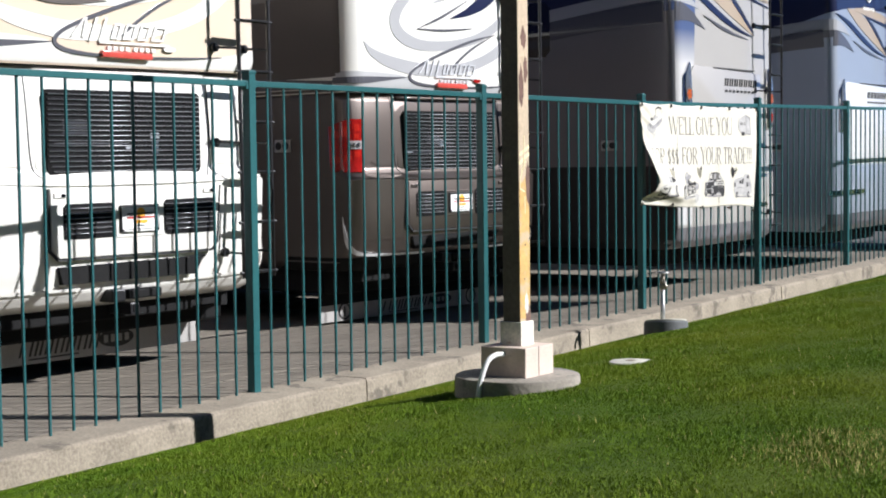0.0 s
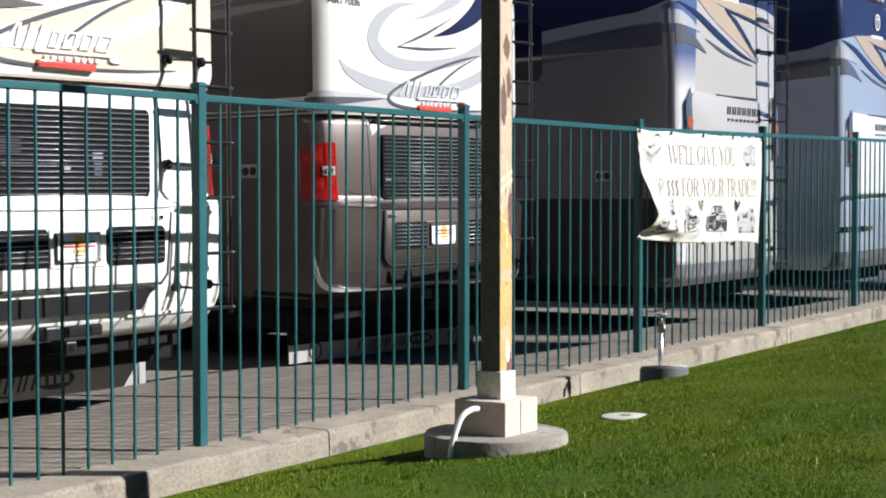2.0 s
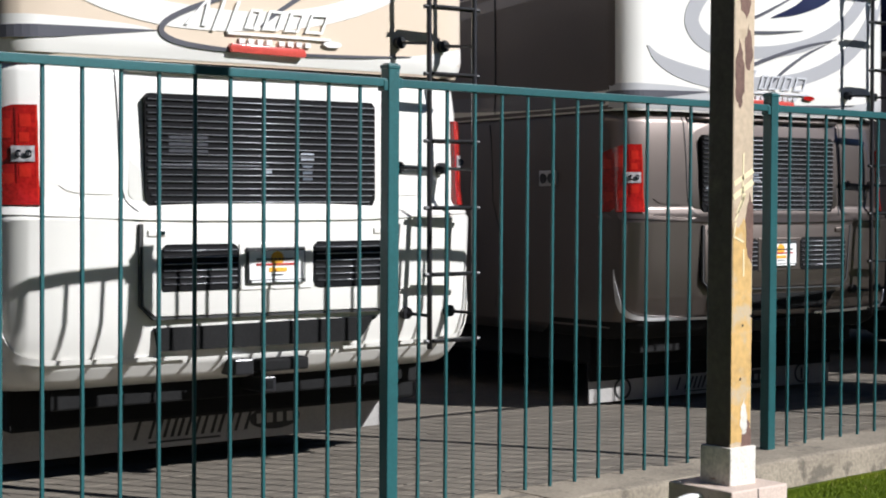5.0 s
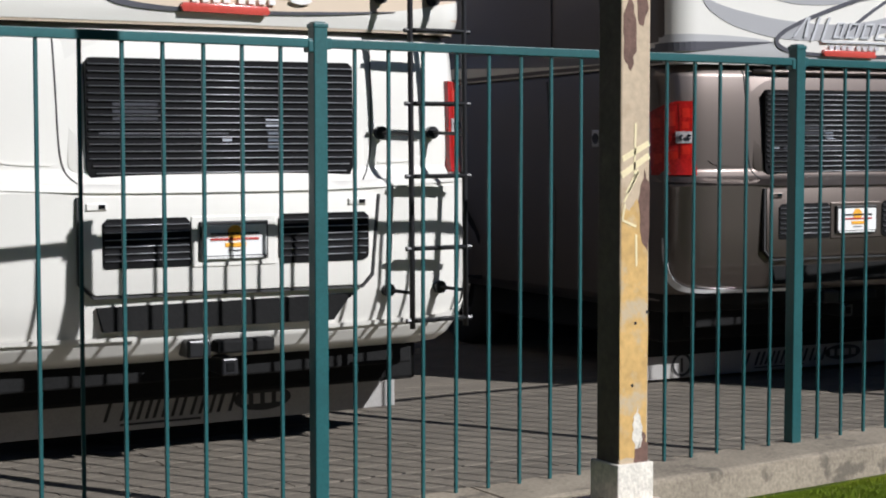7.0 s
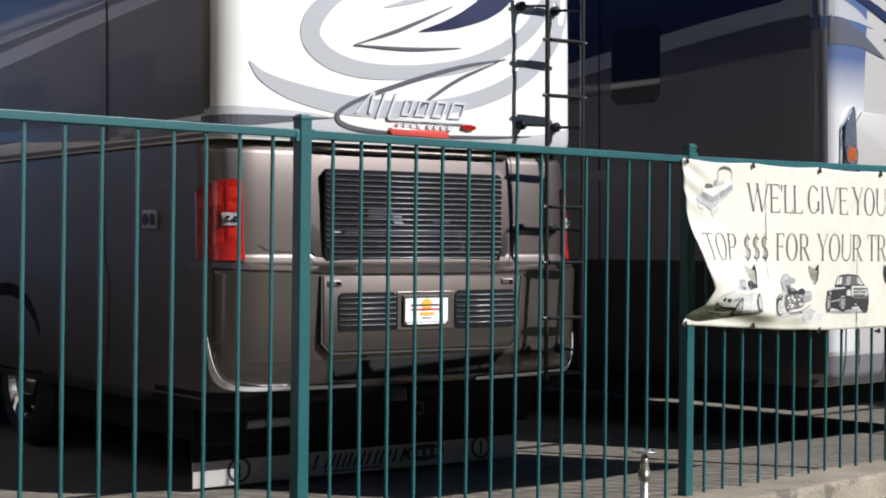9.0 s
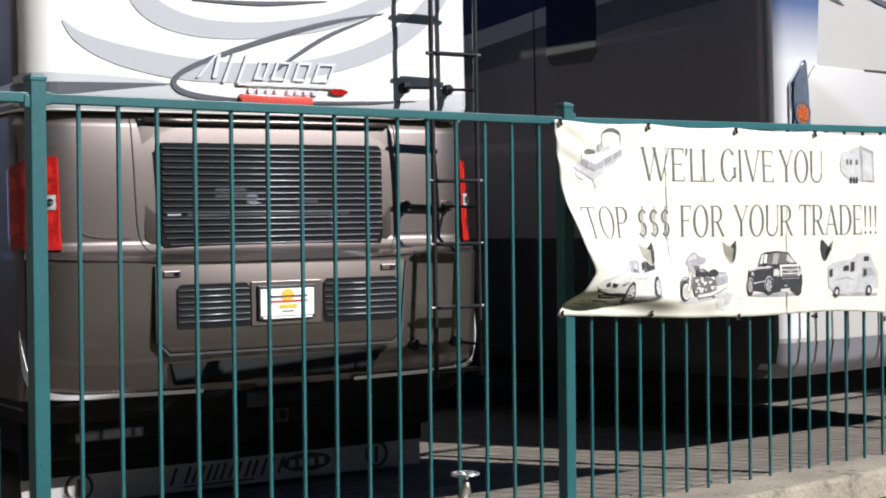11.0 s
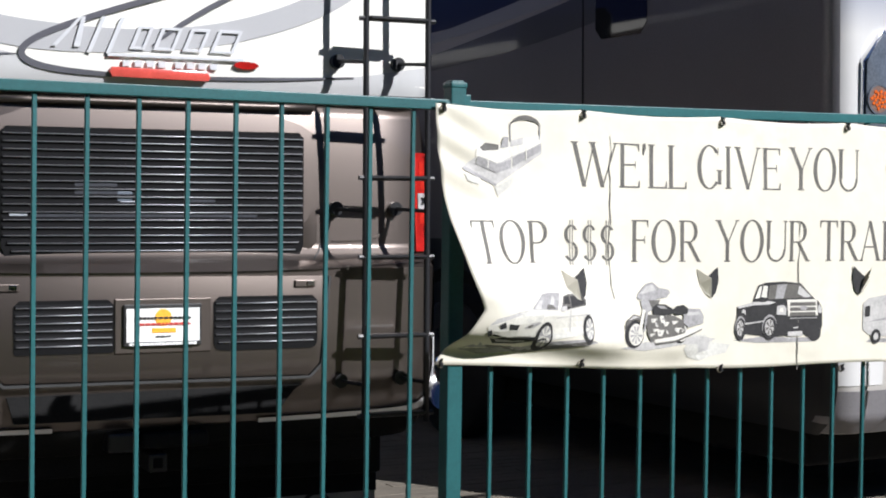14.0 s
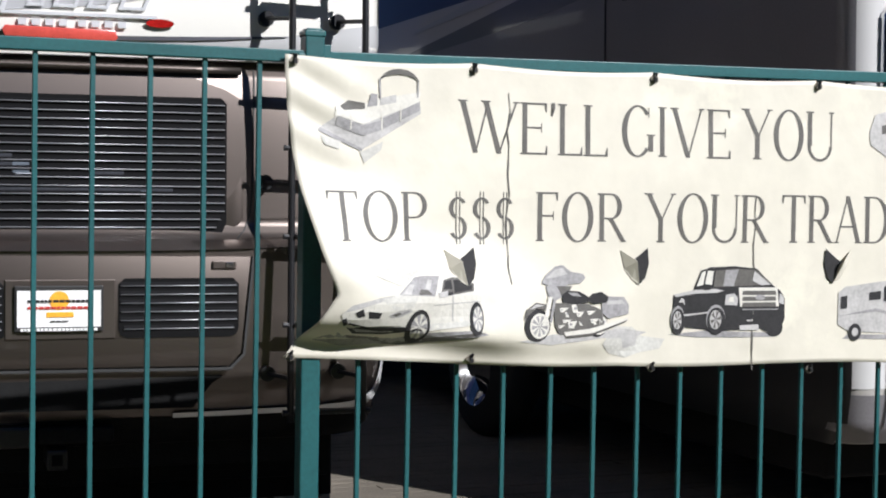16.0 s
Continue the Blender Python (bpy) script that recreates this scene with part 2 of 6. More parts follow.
def prism(outline, d0, d1, bm=None, axis="y", bevel=0.0):
    """A closed outline of (x, z) points, given depth along y (or (x, y) points along z)."""
    bm = bm or bmesh.new()
    put = (lambda p, d: (p[0], d, p[1])) if axis == "y" else (lambda p, d: (p[0], p[1], d))
    a = [bm.verts.new(put(p, d0)) for p in outline]
    b = [bm.verts.new(put(p, d1)) for p in outline]
    n = len(a)
    faces = [bm.faces.new(a), bm.faces.new(b[::-1])]
    faces += [bm.faces.new((a[i], b[i], b[(i + 1) % n], a[(i + 1) % n])) for i in range(n)]
    bmesh.ops.recalc_face_normals(bm, faces=faces)
    if bevel:
        es = [e for e in faces[0].edges] + [e for e in faces[1].edges]
        bmesh.ops.bevel(bm, geom=es, offset=bevel, segments=2, affect="EDGES", profile=0.5)
    return bm


def tube(points, radius, bm=None, sides=8, closed=False):
    """A round bar along points; the radius may be one number or one for each point."""
    bm = bm or bmesh.new()
    pts = [Vector(p) for p in points]
    rad = radius if isinstance(radius, (list, tuple)) else [radius] * len(pts)
    rings, up = [], None
    for i, p in enumerate(pts):
        d = (pts[min(i + 1, len(pts) - 1)] - pts[max(i - 1, 0)]).normalized()
        if up is None:
            up = Vector((0, 0, 1)) if abs(d.z) < 0.9 else Vector((0, 1, 0))
        side = d.cross(up).normalized()
        up = side.cross(d).normalized()
        rings.append([bm.verts.new(p + rad[i] * (math.cos(a) * side + math.sin(a) * up)) for a in (2 * math.pi * k / sides for k in range(sides))])
    for r, s in zip(rings, rings[1:]):
        for k in range(sides):
            bm.faces.new((r[k], r[(k + 1) % sides], s[(k + 1) % sides], s[k]))
    for ring in (rings[0][::-1], rings[-1]):
        bm.faces.new(ring)
    return bm


def disc(bm, centre, radius, depth, axis="y", sides=24, bevel=0.0):
    pts = [(radius * math.cos(2 * math.pi * k / sides), radius * math.sin(2 * math.pi * k / sides)) for k in range(sides)]
    c = Vector(centre)
    if axis == "y":
        return prism([(c.x + p, c.z + q) for p, q in pts], c.y, c.y + depth, bm, bevel=bevel)
    return prism([(c.x + p, c.y + q) for p, q in pts], c.z, c.z + depth, bm, axis="z", bevel=bevel)


def ring(bm, u, w, outer, inner, v0, v1, wide=1.0, sides=28):
    """A flat ring standing in the x-z plane, from depth v0 to v1."""
    loops = []
    for r, v in ((outer, v0), (outer, v1), (inner, v1), (inner, v0)):
        loops.append([bm.verts.new((u + wide * r * math.cos(2 * math.pi * k / sides), v, w + r * math.sin(2 * math.pi * k / sides))) for k in range(sides)])
    faces = []
    for a, b in zip(loops, loops[1:] + loops[:1]):
        faces += [bm.faces.new((a[k], a[(k + 1) % sides], b[(k + 1) % sides], b[k])) for k in range(sides)]
    bmesh.ops.recalc_face_normals(bm, faces=faces)
    return bm


def smooth_path(points, steps=8):
    """Points along a Catmull-Rom curve through the given ones (any dimension)."""
    p = [np.array(q, float) for q in points]
    p = [2 * p[0] - p[1]] + p + [2 * p[-1] - p[-2]]
    out = []
    for i in range(1, len(p) - 2):
        for k in range(steps):
            t = k / steps
            out.append(0.5 * (2 * p[i] + (p[i + 1] - p[i - 1]) * t + (2 * p[i - 1] - 5 * p[i] + 4 * p[i + 1] - p[i + 2]) * t * t + (3 * p[i] - p[i - 1] - 3 * p[i + 1] + p[i + 2]) * t ** 3))
    return [tuple(q) for q in out + [p[-2]]]


SLOPE = 0.0165


def lift(x):
    """The height of the kerb line, which climbs towards the far end of the fence."""
    return SLOPE * x


def lawn_z(x, y):
    """The lawn rises from the kerb towards the walker and then levels out."""
    d = max(0.0, -0.3 - y)
    rise = 0.42 * (1 - math.exp(-d / 1.3))
    return -0.15 + lift(max(-30, min(40, x))) + rise


# ---- ground ----
def sheet(name, xs, ys, height, mat, label, category, kind="structure"):
    bm = bmesh.new()
    grid = [[bm.verts.new((x, y, height(x, y))) for x in xs] for y in ys]
    for r, s in zip(grid, grid[1:]):
        for i in range(len(xs) - 1):
            bm.faces.new((r[i], r[i + 1], s[i + 1], s[i]))
    ob = part(name, bm, mat, smooth=True)
    return tagged(ob, label, category, kind=kind)


def spread(a, b, near0, near1, step, far):
    out, v = [near0], near0
    while v < near1:
        v += step
        out.append(v)
    left, d = [], step
    v = near0
    while v > a:
        d *= far
        v -= d
        left.append(v)
    d, v = step, out[-1]
    while v < b:
        d *= far
        v += d
        out.append(v)
    return sorted(left) + out


LOT_DROP = -0.03
sheet("ground", spread(-900, 900, -8, 16, 0.5, 1.5), spread(-0.05, 900, -0.05, 14, 0.5, 1.5),
      lambda x, y: LOT_DROP - 0.012, MAT["joint"], "grey-brown joint sand under the parking lot's pavers", "ground")
lawn = sheet("lawn", spread(-900, 900, -8, 14, 0.25, 1.5), sorted(-y for y in spread(0.2, 900, 0.2, 8, 0.2, 1.5)),
             lawn_z, MAT["soil"], "short green lawn sloping down to the concrete kerb", "lawn")


# unseen walls behind the walker and at the row's near end, added to block low sky
tagged(part("sky_block_south", boxed(-60, 60, -20.4, -20, -1, 8.0), MAT["far_wall"]), "unseen dark wall added far behind the walker to block low sky", "wall", kind="structure")
tagged(part("sky_block_west", boxed(-24.4, -24, -20, 60, -1, 11.5), MAT["far_wall"]), "unseen dark wall added beyond the near end of the row to block sky", "wall", kind="structure")


# the clear blue sky low over the far end of the row
def backdrop(name, a0, a1, radius, top, label):
    bm = bmesh.new()
    n = 48
    rings = [[bm.verts.new((radius * math.cos(radians(a0 + (a1 - a0) * i / n)), radius * math.sin(radians(a0 + (a1 - a0) * i / n)), z)) for i in range(n + 1)] for z in (-2, top * 0.25, top * 0.5, top)]
    for r, s in zip(rings, rings[1:]):
        for i in range(n):
            bm.faces.new((r[i], s[i], s[i + 1], r[i + 1]))
    m = bpy.data.materials.new("blue_sky")
    m.use_nodes = True
    nd, ln = m.node_tree.nodes, m.node_tree.links
    nd.remove(nd["Principled BSDF"])
    em = nd.new("ShaderNodeEmission")
    pos, sep = nd.new("ShaderNodeNewGeometry"), nd.new("ShaderNodeSeparateXYZ")
    ramp = nd.new("ShaderNodeMapRange")
    ramp.inputs["From Max"].default_value = top
    mix = nd.new("ShaderNodeMix")
    mix.data_type = "RGBA"
    mix.inputs["A"].default_value, mix.inputs["B"].default_value = (0.165, 0.335, 0.66, 1), (0.075, 0.20, 0.56, 1)
    ln.new(pos.outputs["Position"], sep.inputs[0])
    ln.new(sep.outputs["Z"], ramp.inputs["Value"])
    ln.new(ramp.outputs[0], mix.inputs["Factor"])
    ln.new(mix.outputs["Result"], em.inputs["Color"])
    ln.new(em.outputs[0], nd["Material Output"].inputs["Surface"])
    return tagged(part(name, bm, m, smooth=True), label, "sky", kind="structure")


backdrop("backdrop", -5, 95, 700, 320, "clear blue sky low over the far end of the row")

# ---- kerb ----
def kerb_piece(x0, x1, front, mat):
    bm = bmesh.new()
    n = max(2, int((x1 - x0) / 0.12))
    rnd = random.Random(int(x0 * 100))
    prof = [(0.07, -0.3), (0.07, -0.006), (0.055, 0.0), (front + 0.02, 0.0), (front + 0.004, -0.006), (front, -0.022), (front - 0.012, -0.36)]
    rings = []
    for i in range(n + 1):
        x = x0 + (x1 - x0) * i / n
        rings.append([bm.verts.new((x, y + (rnd.uniform(-0.004, 0.004) if 2 < k < 6 else 0), z + lift(x) + (rnd.uniform(-0.002, 0.002) if 0 < k < 6 else 0))) for k, (y, z) in enumerate(prof)])
    for r, s in zip(rings, rings[1:]):
        for k in range(len(prof) - 1):
            bm.faces.new((r[k], s[k], s[k + 1], r[k + 1]))
    bm.faces.new(rings[0])
    bm.faces.new(rings[-1][::-1])
    bmesh.ops.recalc_face_normals(bm, faces=bm.faces[:])
    return bm


kerb = empty("kerb", pose(0, 0, 0), "weathered pale concrete kerb under the fence", "kerb", kind="structure")
cuts = []
x = -30
for joint in (-7.9, -4.1, 0.718, 3.49, 7.25, 11.1, 14.9, 18.7, 22.5, 26.3, 30):
    cuts.append((x, joint - 0.012, -0.27))
    x = joint
for a, b, f in cuts:
    part("kerb_block", kerb_piece(a, b, f, MAT["concrete"]), MAT["concrete"], kerb)

# ---- fence ----
PANEL, PICKETS = 2.44, 16
POST_TOP, RAIL_TOP, RAIL_H = 1.853, 1.79, 0.034


def top_lift(x):
    return 0.005 * x if x < 4.88 else 0.0244 + 0.017 * (x - 4.88)


def fence_post(parent, x):
    z0, z1 = lift(x) - 0.01, POST_TOP + top_lift(x)
    p = part("post", boxed(-0.028, 0.028, -0.028, 0.028, z0, z1 - 0.02, 0.004), MAT["teal"], parent, m=pose(x, 0, 0))
    cap = bmesh.new()
    box(cap, -0.031, 0.031, -0.031, 0.031, z1 - 0.024, z1 - 0.006, 0.004)
    box(cap, -0.023, 0.023, -0.023, 0.023, z1 - 0.007, z1, 0.003)
    part("cap", cap, MAT["teal"], p)


def fence_panel(x, count=PICKETS):
    f = empty("fence_panel", pose(0, 0, 0), "teal-painted steel picket fence panel standing on the kerb", "fence", "fence panels along the kerb")
    fence_post(f, x)
    a, b = x + 0.028, x + PANEL - 0.028
    z = RAIL_TOP + top_lift((a + b) / 2)
    tilt = -math.degrees(math.atan((top_lift(b) - top_lift(a)) / (b - a)))
    rail = part("rail", boxed(-(b - a) / 2, (b - a) / 2, -0.019, 0.019, -RAIL_H, 0, 0.003), MAT["teal"], f, m=pose((a + b) / 2, 0, z, 0, tilt))
    for end in (a + 0.008, b - 0.008):
        part("bracket", boxed(end - 0.012, end + 0.012, -0.023, 0.023, z - 0.045, z - 0.002, 0.003), MAT["teal"], f)
    rnd = random.Random(int(x * 10))
    for k in range(1, count):
        px = x + PANEL * k / count
        z0, z1 = lift(px) - 0.005, RAIL_TOP + top_lift(px) - RAIL_H + 0.004
        lean = rnd.uniform(-0.12, 0.12)
        part("picket", boxed(-0.0066, 0.0066, -0.0066, 0.0066, z0, z1, 0.0015, 1), MAT["teal"], f, m=pose(px + rnd.uniform(-0.003, 0.003), 0, 0, 0, lean))
    return f


for i in range(-2, 9):
    fence_panel(i * PANEL)



# ---- motorhomes ----
class Shell:
    """The skin of a motorhome: levels of (height, rear offset, half width), with rounded rear corners; s runs across the rear and on along both sides."""

    def __init__(self, levels, corner=0.17, bow=0.02):
        self.levels, self.corner, self.bow = levels, corner, bow

    def level(self, w):
        ls = self.levels
        if w <= ls[0][0]:
            return ls[0][1:]
        for a, b in zip(ls, ls[1:]):
            if w <= b[0]:
                t = (w - a[0]) / (b[0] - a[0])
                return a[1] + (b[1] - a[1]) * t, a[2] + (b[2] - a[2]) * t
        return ls[-1][1:]

    def at(self, s, w, off=0.0):
        v0, hw = self.level(w)
        r, flat = self.corner, hw - self.corner
        k, g = abs(s), math.copysign(1, s)
        bow = -self.bow * (1 - min(1, (k / flat)) ** 2)
        if k <= flat:
            return Vector((s, v0 + bow - off, w))
        a = (k - flat) / r
        if a <= math.pi / 2:
            return Vector((g * (flat + (r + off) * math.sin(a)), v0 + r - (r + off) * math.cos(a), w))
        return Vector((g * (hw + off), v0 + r + (k - flat - r * math.pi / 2), w))


def strip(shell, left, right, off, bm=None):
    """A skin piece between two runs of (s, w) points on a shell, with its rim turned in."""
    bm = bm or bmesh.new()
    a = [bm.verts.new(shell.at(s, w, off)) for s, w in left]
    b = [bm.verts.new(shell.at(s, w, off)) for s, w in right]
    a2 = [bm.verts.new(shell.at(s, w, off - 0.006)) for s, w in left]
    b2 = [bm.verts.new(shell.at(s, w, off - 0.006)) for s, w in right]
    for i in range(len(a) - 1):
        for q in ((a[i], a[i + 1], b[i + 1], b[i]), (a2[i], a2[i + 1], a[i + 1], a[i]), (b[i], b[i + 1], b2[i + 1], b2[i])):
            try:
                bm.faces.new(q)
            except ValueError:
                pass
    bmesh.ops.remove_doubles(bm, verts=bm.verts[:], dist=0.0005)
    bmesh.ops.recalc_face_normals(bm, faces=bm.faces[:])
    return bm


def ribbon(shell, points, off=0.004, steps=8, bm=None):
    """A band that follows (s, w, width) points on a shell."""
    pts = smooth_path(points, steps)
    left, right = [], []
    for i, (s, w, d) in enumerate(pts):
        p, q = pts[max(0, i - 1)], pts[min(len(pts) - 1, i + 1)]
        n = math.hypot(q[0] - p[0], q[1] - p[1]) or 1
        nx, nw = -(q[1] - p[1]) / n * d / 2, (q[0] - p[0]) / n * d / 2
        left.append((s + nx, w + nw))
        right.append((s - nx, w - nw))
    return strip(shell, left, right, off, bm)


def zone(shell, low, high, off, rows=10, steps=6):
    """A patch of skin between two curves of (s, w) points, given with the same count of points."""
    lo, hi = smooth_path(low, steps), smooth_path(high, steps)
    bm = bmesh.new()
    grid = []
    for j in range(rows + 1):
        t = j / rows
        grid.append([bm.verts.new(shell.at(a[0] + (b[0] - a[0]) * t, a[1] + (b[1] - a[1]) * t, off)) for a, b in zip(lo, hi)])
    for r, q in zip(grid, grid[1:]):
        for i in range(len(r) - 1):
            bm.faces.new((r[i], r[i + 1], q[i + 1], q[i]))
    bmesh.ops.recalc_face_normals(bm, faces=bm.faces[:])
    return bm


def skin(shell, w0, w1, reach, cap=False):
    ws = {w0, w1}
    for a, l, b in zip(shell.levels, shell.levels[1:], shell.levels[2:]):
        if abs((l[1] - a[1]) / (l[0] - a[0]) - (b[1] - l[1]) / (b[0] - l[0])) < 0.25:
            if w0 < l[0] < w1:
                ws.add(l[0])
            continue
        ws |= {w for w in (l[0] - 0.012, l[0], l[0] + 0.012) if w0 < w < w1}
    ws = sorted(ws)
    full = []
    for a, b in zip(ws, ws[1:]):
        n = max(1, int((b - a) / 0.15))
        full += [a + (b - a) * i / n for i in range(n)]
    full.append(ws[-1])
    base = 1.26
    ss = [-reach, -reach * 0.6, -base - 1.2, -base - 0.5, -base - 0.2]
    ss += [-base - 0.12 + 0.02 * i for i in range(0, 12)]
    ss += [-1.0, -0.75, -0.5, -0.25]
    ss = ss + [0] + [-s for s in ss[::-1]]
    bm = bmesh.new()
    grid = [[bm.verts.new(shell.at(s, w)) for s in ss] for w in full]
    for r, q in zip(grid, grid[1:]):
        for i in range(len(ss) - 1):
            bm.faces.new((r[i], r[i + 1], q[i + 1], q[i]))
    if cap:
        bm.faces.new(grid[-1])
    else:
        bm.faces.new([g for g in grid[0]])
        bm.faces.new([g for g in grid[-1]][::-1])
    left, right = [g[0] for g in grid], [g[-1] for g in grid]
    for i in range(len(full) - 1):
        bm.faces.new((left[i], left[i + 1], right[i + 1], right[i]))
    bmesh.ops.recalc_face_normals(bm, faces=bm.faces[:])
    return bm


def skin_split(shell, w0, w1, reach, curve, low_to, high_from):
    """The skin in two colours that meet along a curve of (s, w) points; gives the lower and the upper piece."""
    ss = [-reach, -reach * 0.8, -reach * 0.6, -reach * 0.4, -3.6, -2.6, -2.0, -1.7] + [-1.5 + 0.025 * i for i in range(25)] + [-0.85 + 0.05 * i for i in range(17)]
    ss = ss + [0] + [-s for s in ss[::-1]]
    path = smooth_path(curve, 10)
    edge = list(np.interp(ss, [p[0] for p in path], [p[1] for p in path]))
    out = []
    for upper in (False, True):
        bm = bmesh.new()
        if upper:
            rows = [[e + (high_from - e) * j / 5 for e in edge] for j in range(5)] + [[w] * len(ss) for w in (high_from, *[l[0] for l in shell.levels if high_from < l[0] <= w1])]
        else:
            rows = [[w] * len(ss) for w in (w0, *[l[0] for l in shell.levels if w0 < l[0] < low_to])] + [[low_to + (e - low_to) * j / 10 for e in edge] for j in range(11)]
        grid = [[bm.verts.new(shell.at(s, w)) for s, w in zip(ss, r)] for r in rows]
        for r, q in zip(grid, grid[1:]):
            for i in range(len(ss) - 1):
                bm.faces.new((r[i], r[i + 1], q[i + 1], q[i]))
        for r, q in zip(grid, grid[1:]):
            bm.faces.new((r[0], q[0], q[-1], r[-1]))
        bm.faces.new(grid[-1] if upper else grid[0])
        bmesh.ops.recalc_face_normals(bm, faces=bm.faces[:])
        out.append(bm)
    return out


UPPER = Shell([(1.86, 0.0, 1.235), (1.93, -0.02, 1.255), (2.6, -0.015, 1.255), (3.2, 0.01, 1.255), (3.46, 0.03, 1.25), (3.55, 0.06, 1.238), (3.61, 0.13, 1.19), (3.635, 0.26, 1.05)])
LOWER = Shell([(0.40, 0.09, 1.20), (0.44, 0.03, 1.225), (0.50, -0.018, 1.245), (0.60, -0.050, 1.26), (0.64, -0.060, 1.262), (0.70, -0.073, 1.263), (1.15, -0.095, 1.265), (1.175, -0.06, 1.265), (1.20, -0.03, 1.262), (1.24, -0.004, 1.26), (1.4, -0.002, 1.258), (1.5, 0.001, 1.257), (1.6, 0.006, 1.255), (1.68, 0.012, 1.253), (1.75, 0.0195, 1.25), (1.80, 0.027, 1.246), (1.835, 0.048, 1.238), (1.86, 0.075, 1.22)], corner=0.2, bow=0.03)


def grille(parent, u0, u1, w0, w1, v, slats, label, chamfer=0.05, name="grille", depth=0.012):
    """A louvred opening, nearly flush: near-black field for the shaded depth, tilted slats, thin lower lips paler for
    their sunlit edges.
    """
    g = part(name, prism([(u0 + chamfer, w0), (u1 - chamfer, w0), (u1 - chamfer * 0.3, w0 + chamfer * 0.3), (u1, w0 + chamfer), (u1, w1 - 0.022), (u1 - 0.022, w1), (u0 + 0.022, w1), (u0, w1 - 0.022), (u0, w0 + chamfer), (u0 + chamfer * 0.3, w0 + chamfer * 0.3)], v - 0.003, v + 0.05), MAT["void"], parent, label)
    pitch = (w1 - w0 - 0.03) / slats
    for i in range(slats):
        w = w1 - 0.024 - pitch * i
        inset = chamfer * max(0, 1 - (w - w0) / (2 * chamfer)) + 0.008
        bs = prism([(v - depth, w - 0.006), (v - depth, w - 0.001), (v - 0.003, w + pitch * 0.30), (v - 0.003, w + pitch * 0.20)], u0 + inset, u1 - inset)
        for q in bs.verts:
            q.co = Vector((q.co.y, q.co.x, q.co.z))
        bmesh.ops.recalc_face_normals(bs, faces=bs.faces[:])
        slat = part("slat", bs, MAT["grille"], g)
        part("lit_edge", tube([(u0 + inset, v - depth - 0.0005, w - 0.004), (u1 - inset, v - depth - 0.0005, w - 0.004)], 0.0021, sides=10), MAT["lit_edge"], slat, smooth=True)
    return g


def tail_light(parent, side, v):
    """A tall wrap-round red lamp with a clear reversing lens; side is -1 or 1."""
    inner = 0.0 if side < 0 else 0.05

    def lens(s0, s1, w0, w1, off):
        s0, s1 = s0 + inner, s1 + inner
        a = [(s0 + (s1 - s0) * i / 8, w0) for i in range(9)]
        b = [(s0 + (s1 - s0) * i / 8, w1(i / 8) if callable(w1) else w1) for i in range(9)]
        bm = bmesh.new()
        rows = []
        for j in range(5):
            t = j / 4
            rows.append([bm.verts.new(LOWER.at(side * (p[0] + (q[0] - p[0]) * t), p[1] + (q[1] - p[1]) * t, off)) for p, q in zip(a, b)])
        for r, q in zip(rows, rows[1:]):
            for i in range(8):
                bm.faces.new((r[i], r[i + 1], q[i + 1], q[i]))
        rim = [e for e in bm.edges if e.is_boundary]
        ex = bmesh.ops.extrude_edge_only(bm, edges=rim)
        for v_ in [x for x in ex["geom"] if isinstance(x, bmesh.types.BMVert)]:
            p = v_.co.copy()
            v_.co = p + Vector((-side * 0.012, 0.03, 0))
        bmesh.ops.recalc_face_normals(bm, faces=bm.faces[:])
        return bm
    lamp = part("tail_light", lens(1.095, 1.36, 1.215, lambda t: 1.645 - 0.10 * max(0, (t - 0.35)) ** 1.2, 0.018), MAT["red"], parent, "red wrap-round tail light with clear reversing lens", smooth=True)
    part("reversing_lens", lens(1.11, 1.20, 1.40, 1.468, 0.023), MAT["clear"], lamp, "clear reversing lens", smooth=True)
    for s0, s1, w, h in ((1.135, 1.168, 1.255, 0.05), (1.125, 1.17, 1.335, 0.05), (1.13, 1.168, 1.485, 0.04), (1.122, 1.165, 1.55, 0.055), (1.19, 1.25, 1.25, 0.10), (1.20, 1.265, 1.50, 0.085), (1.275, 1.33, 1.27, 0.07), (1.285, 1.335, 1.49, 0.06)):
        part("facet", lens(s0, s1, w, w + h, 0.0192), MAT["red_bright"], lamp, "brighter red facet", smooth=True)
    part("edge_strip", lens(1.096, 1.104, 1.22, 1.64, 0.0195), MAT["red_bright"], lamp, smooth=True)
    part("edge_strip", lens(1.178, 1.184, 1.225, 1.40, 0.0195), MAT["red_dark"], lamp, smooth=True)
    part("edge_strip", lens(1.178, 1.184, 1.47, 1.63, 0.0195), MAT["red_dark"], lamp, smooth=True)
    for q in (1.135, 1.172):
        c = LOWER.at(side * (q + inner), 1.434, 0.024)
        part("bulb_ring", ring(bmesh.new(), c.x, c.z, 0.017, 0.010, c.y - 0.004, c.y + 0.004, 1.0, 14), MAT["chrome"], lamp, "bright reflector ring")
        bm = bmesh.new()
        disc(bm, (c.x, c.y - 0.001, c.z), 0.010, 0.006, "y", 12)
        part("bulb", bm, MAT["black"], lamp)
    return lamp


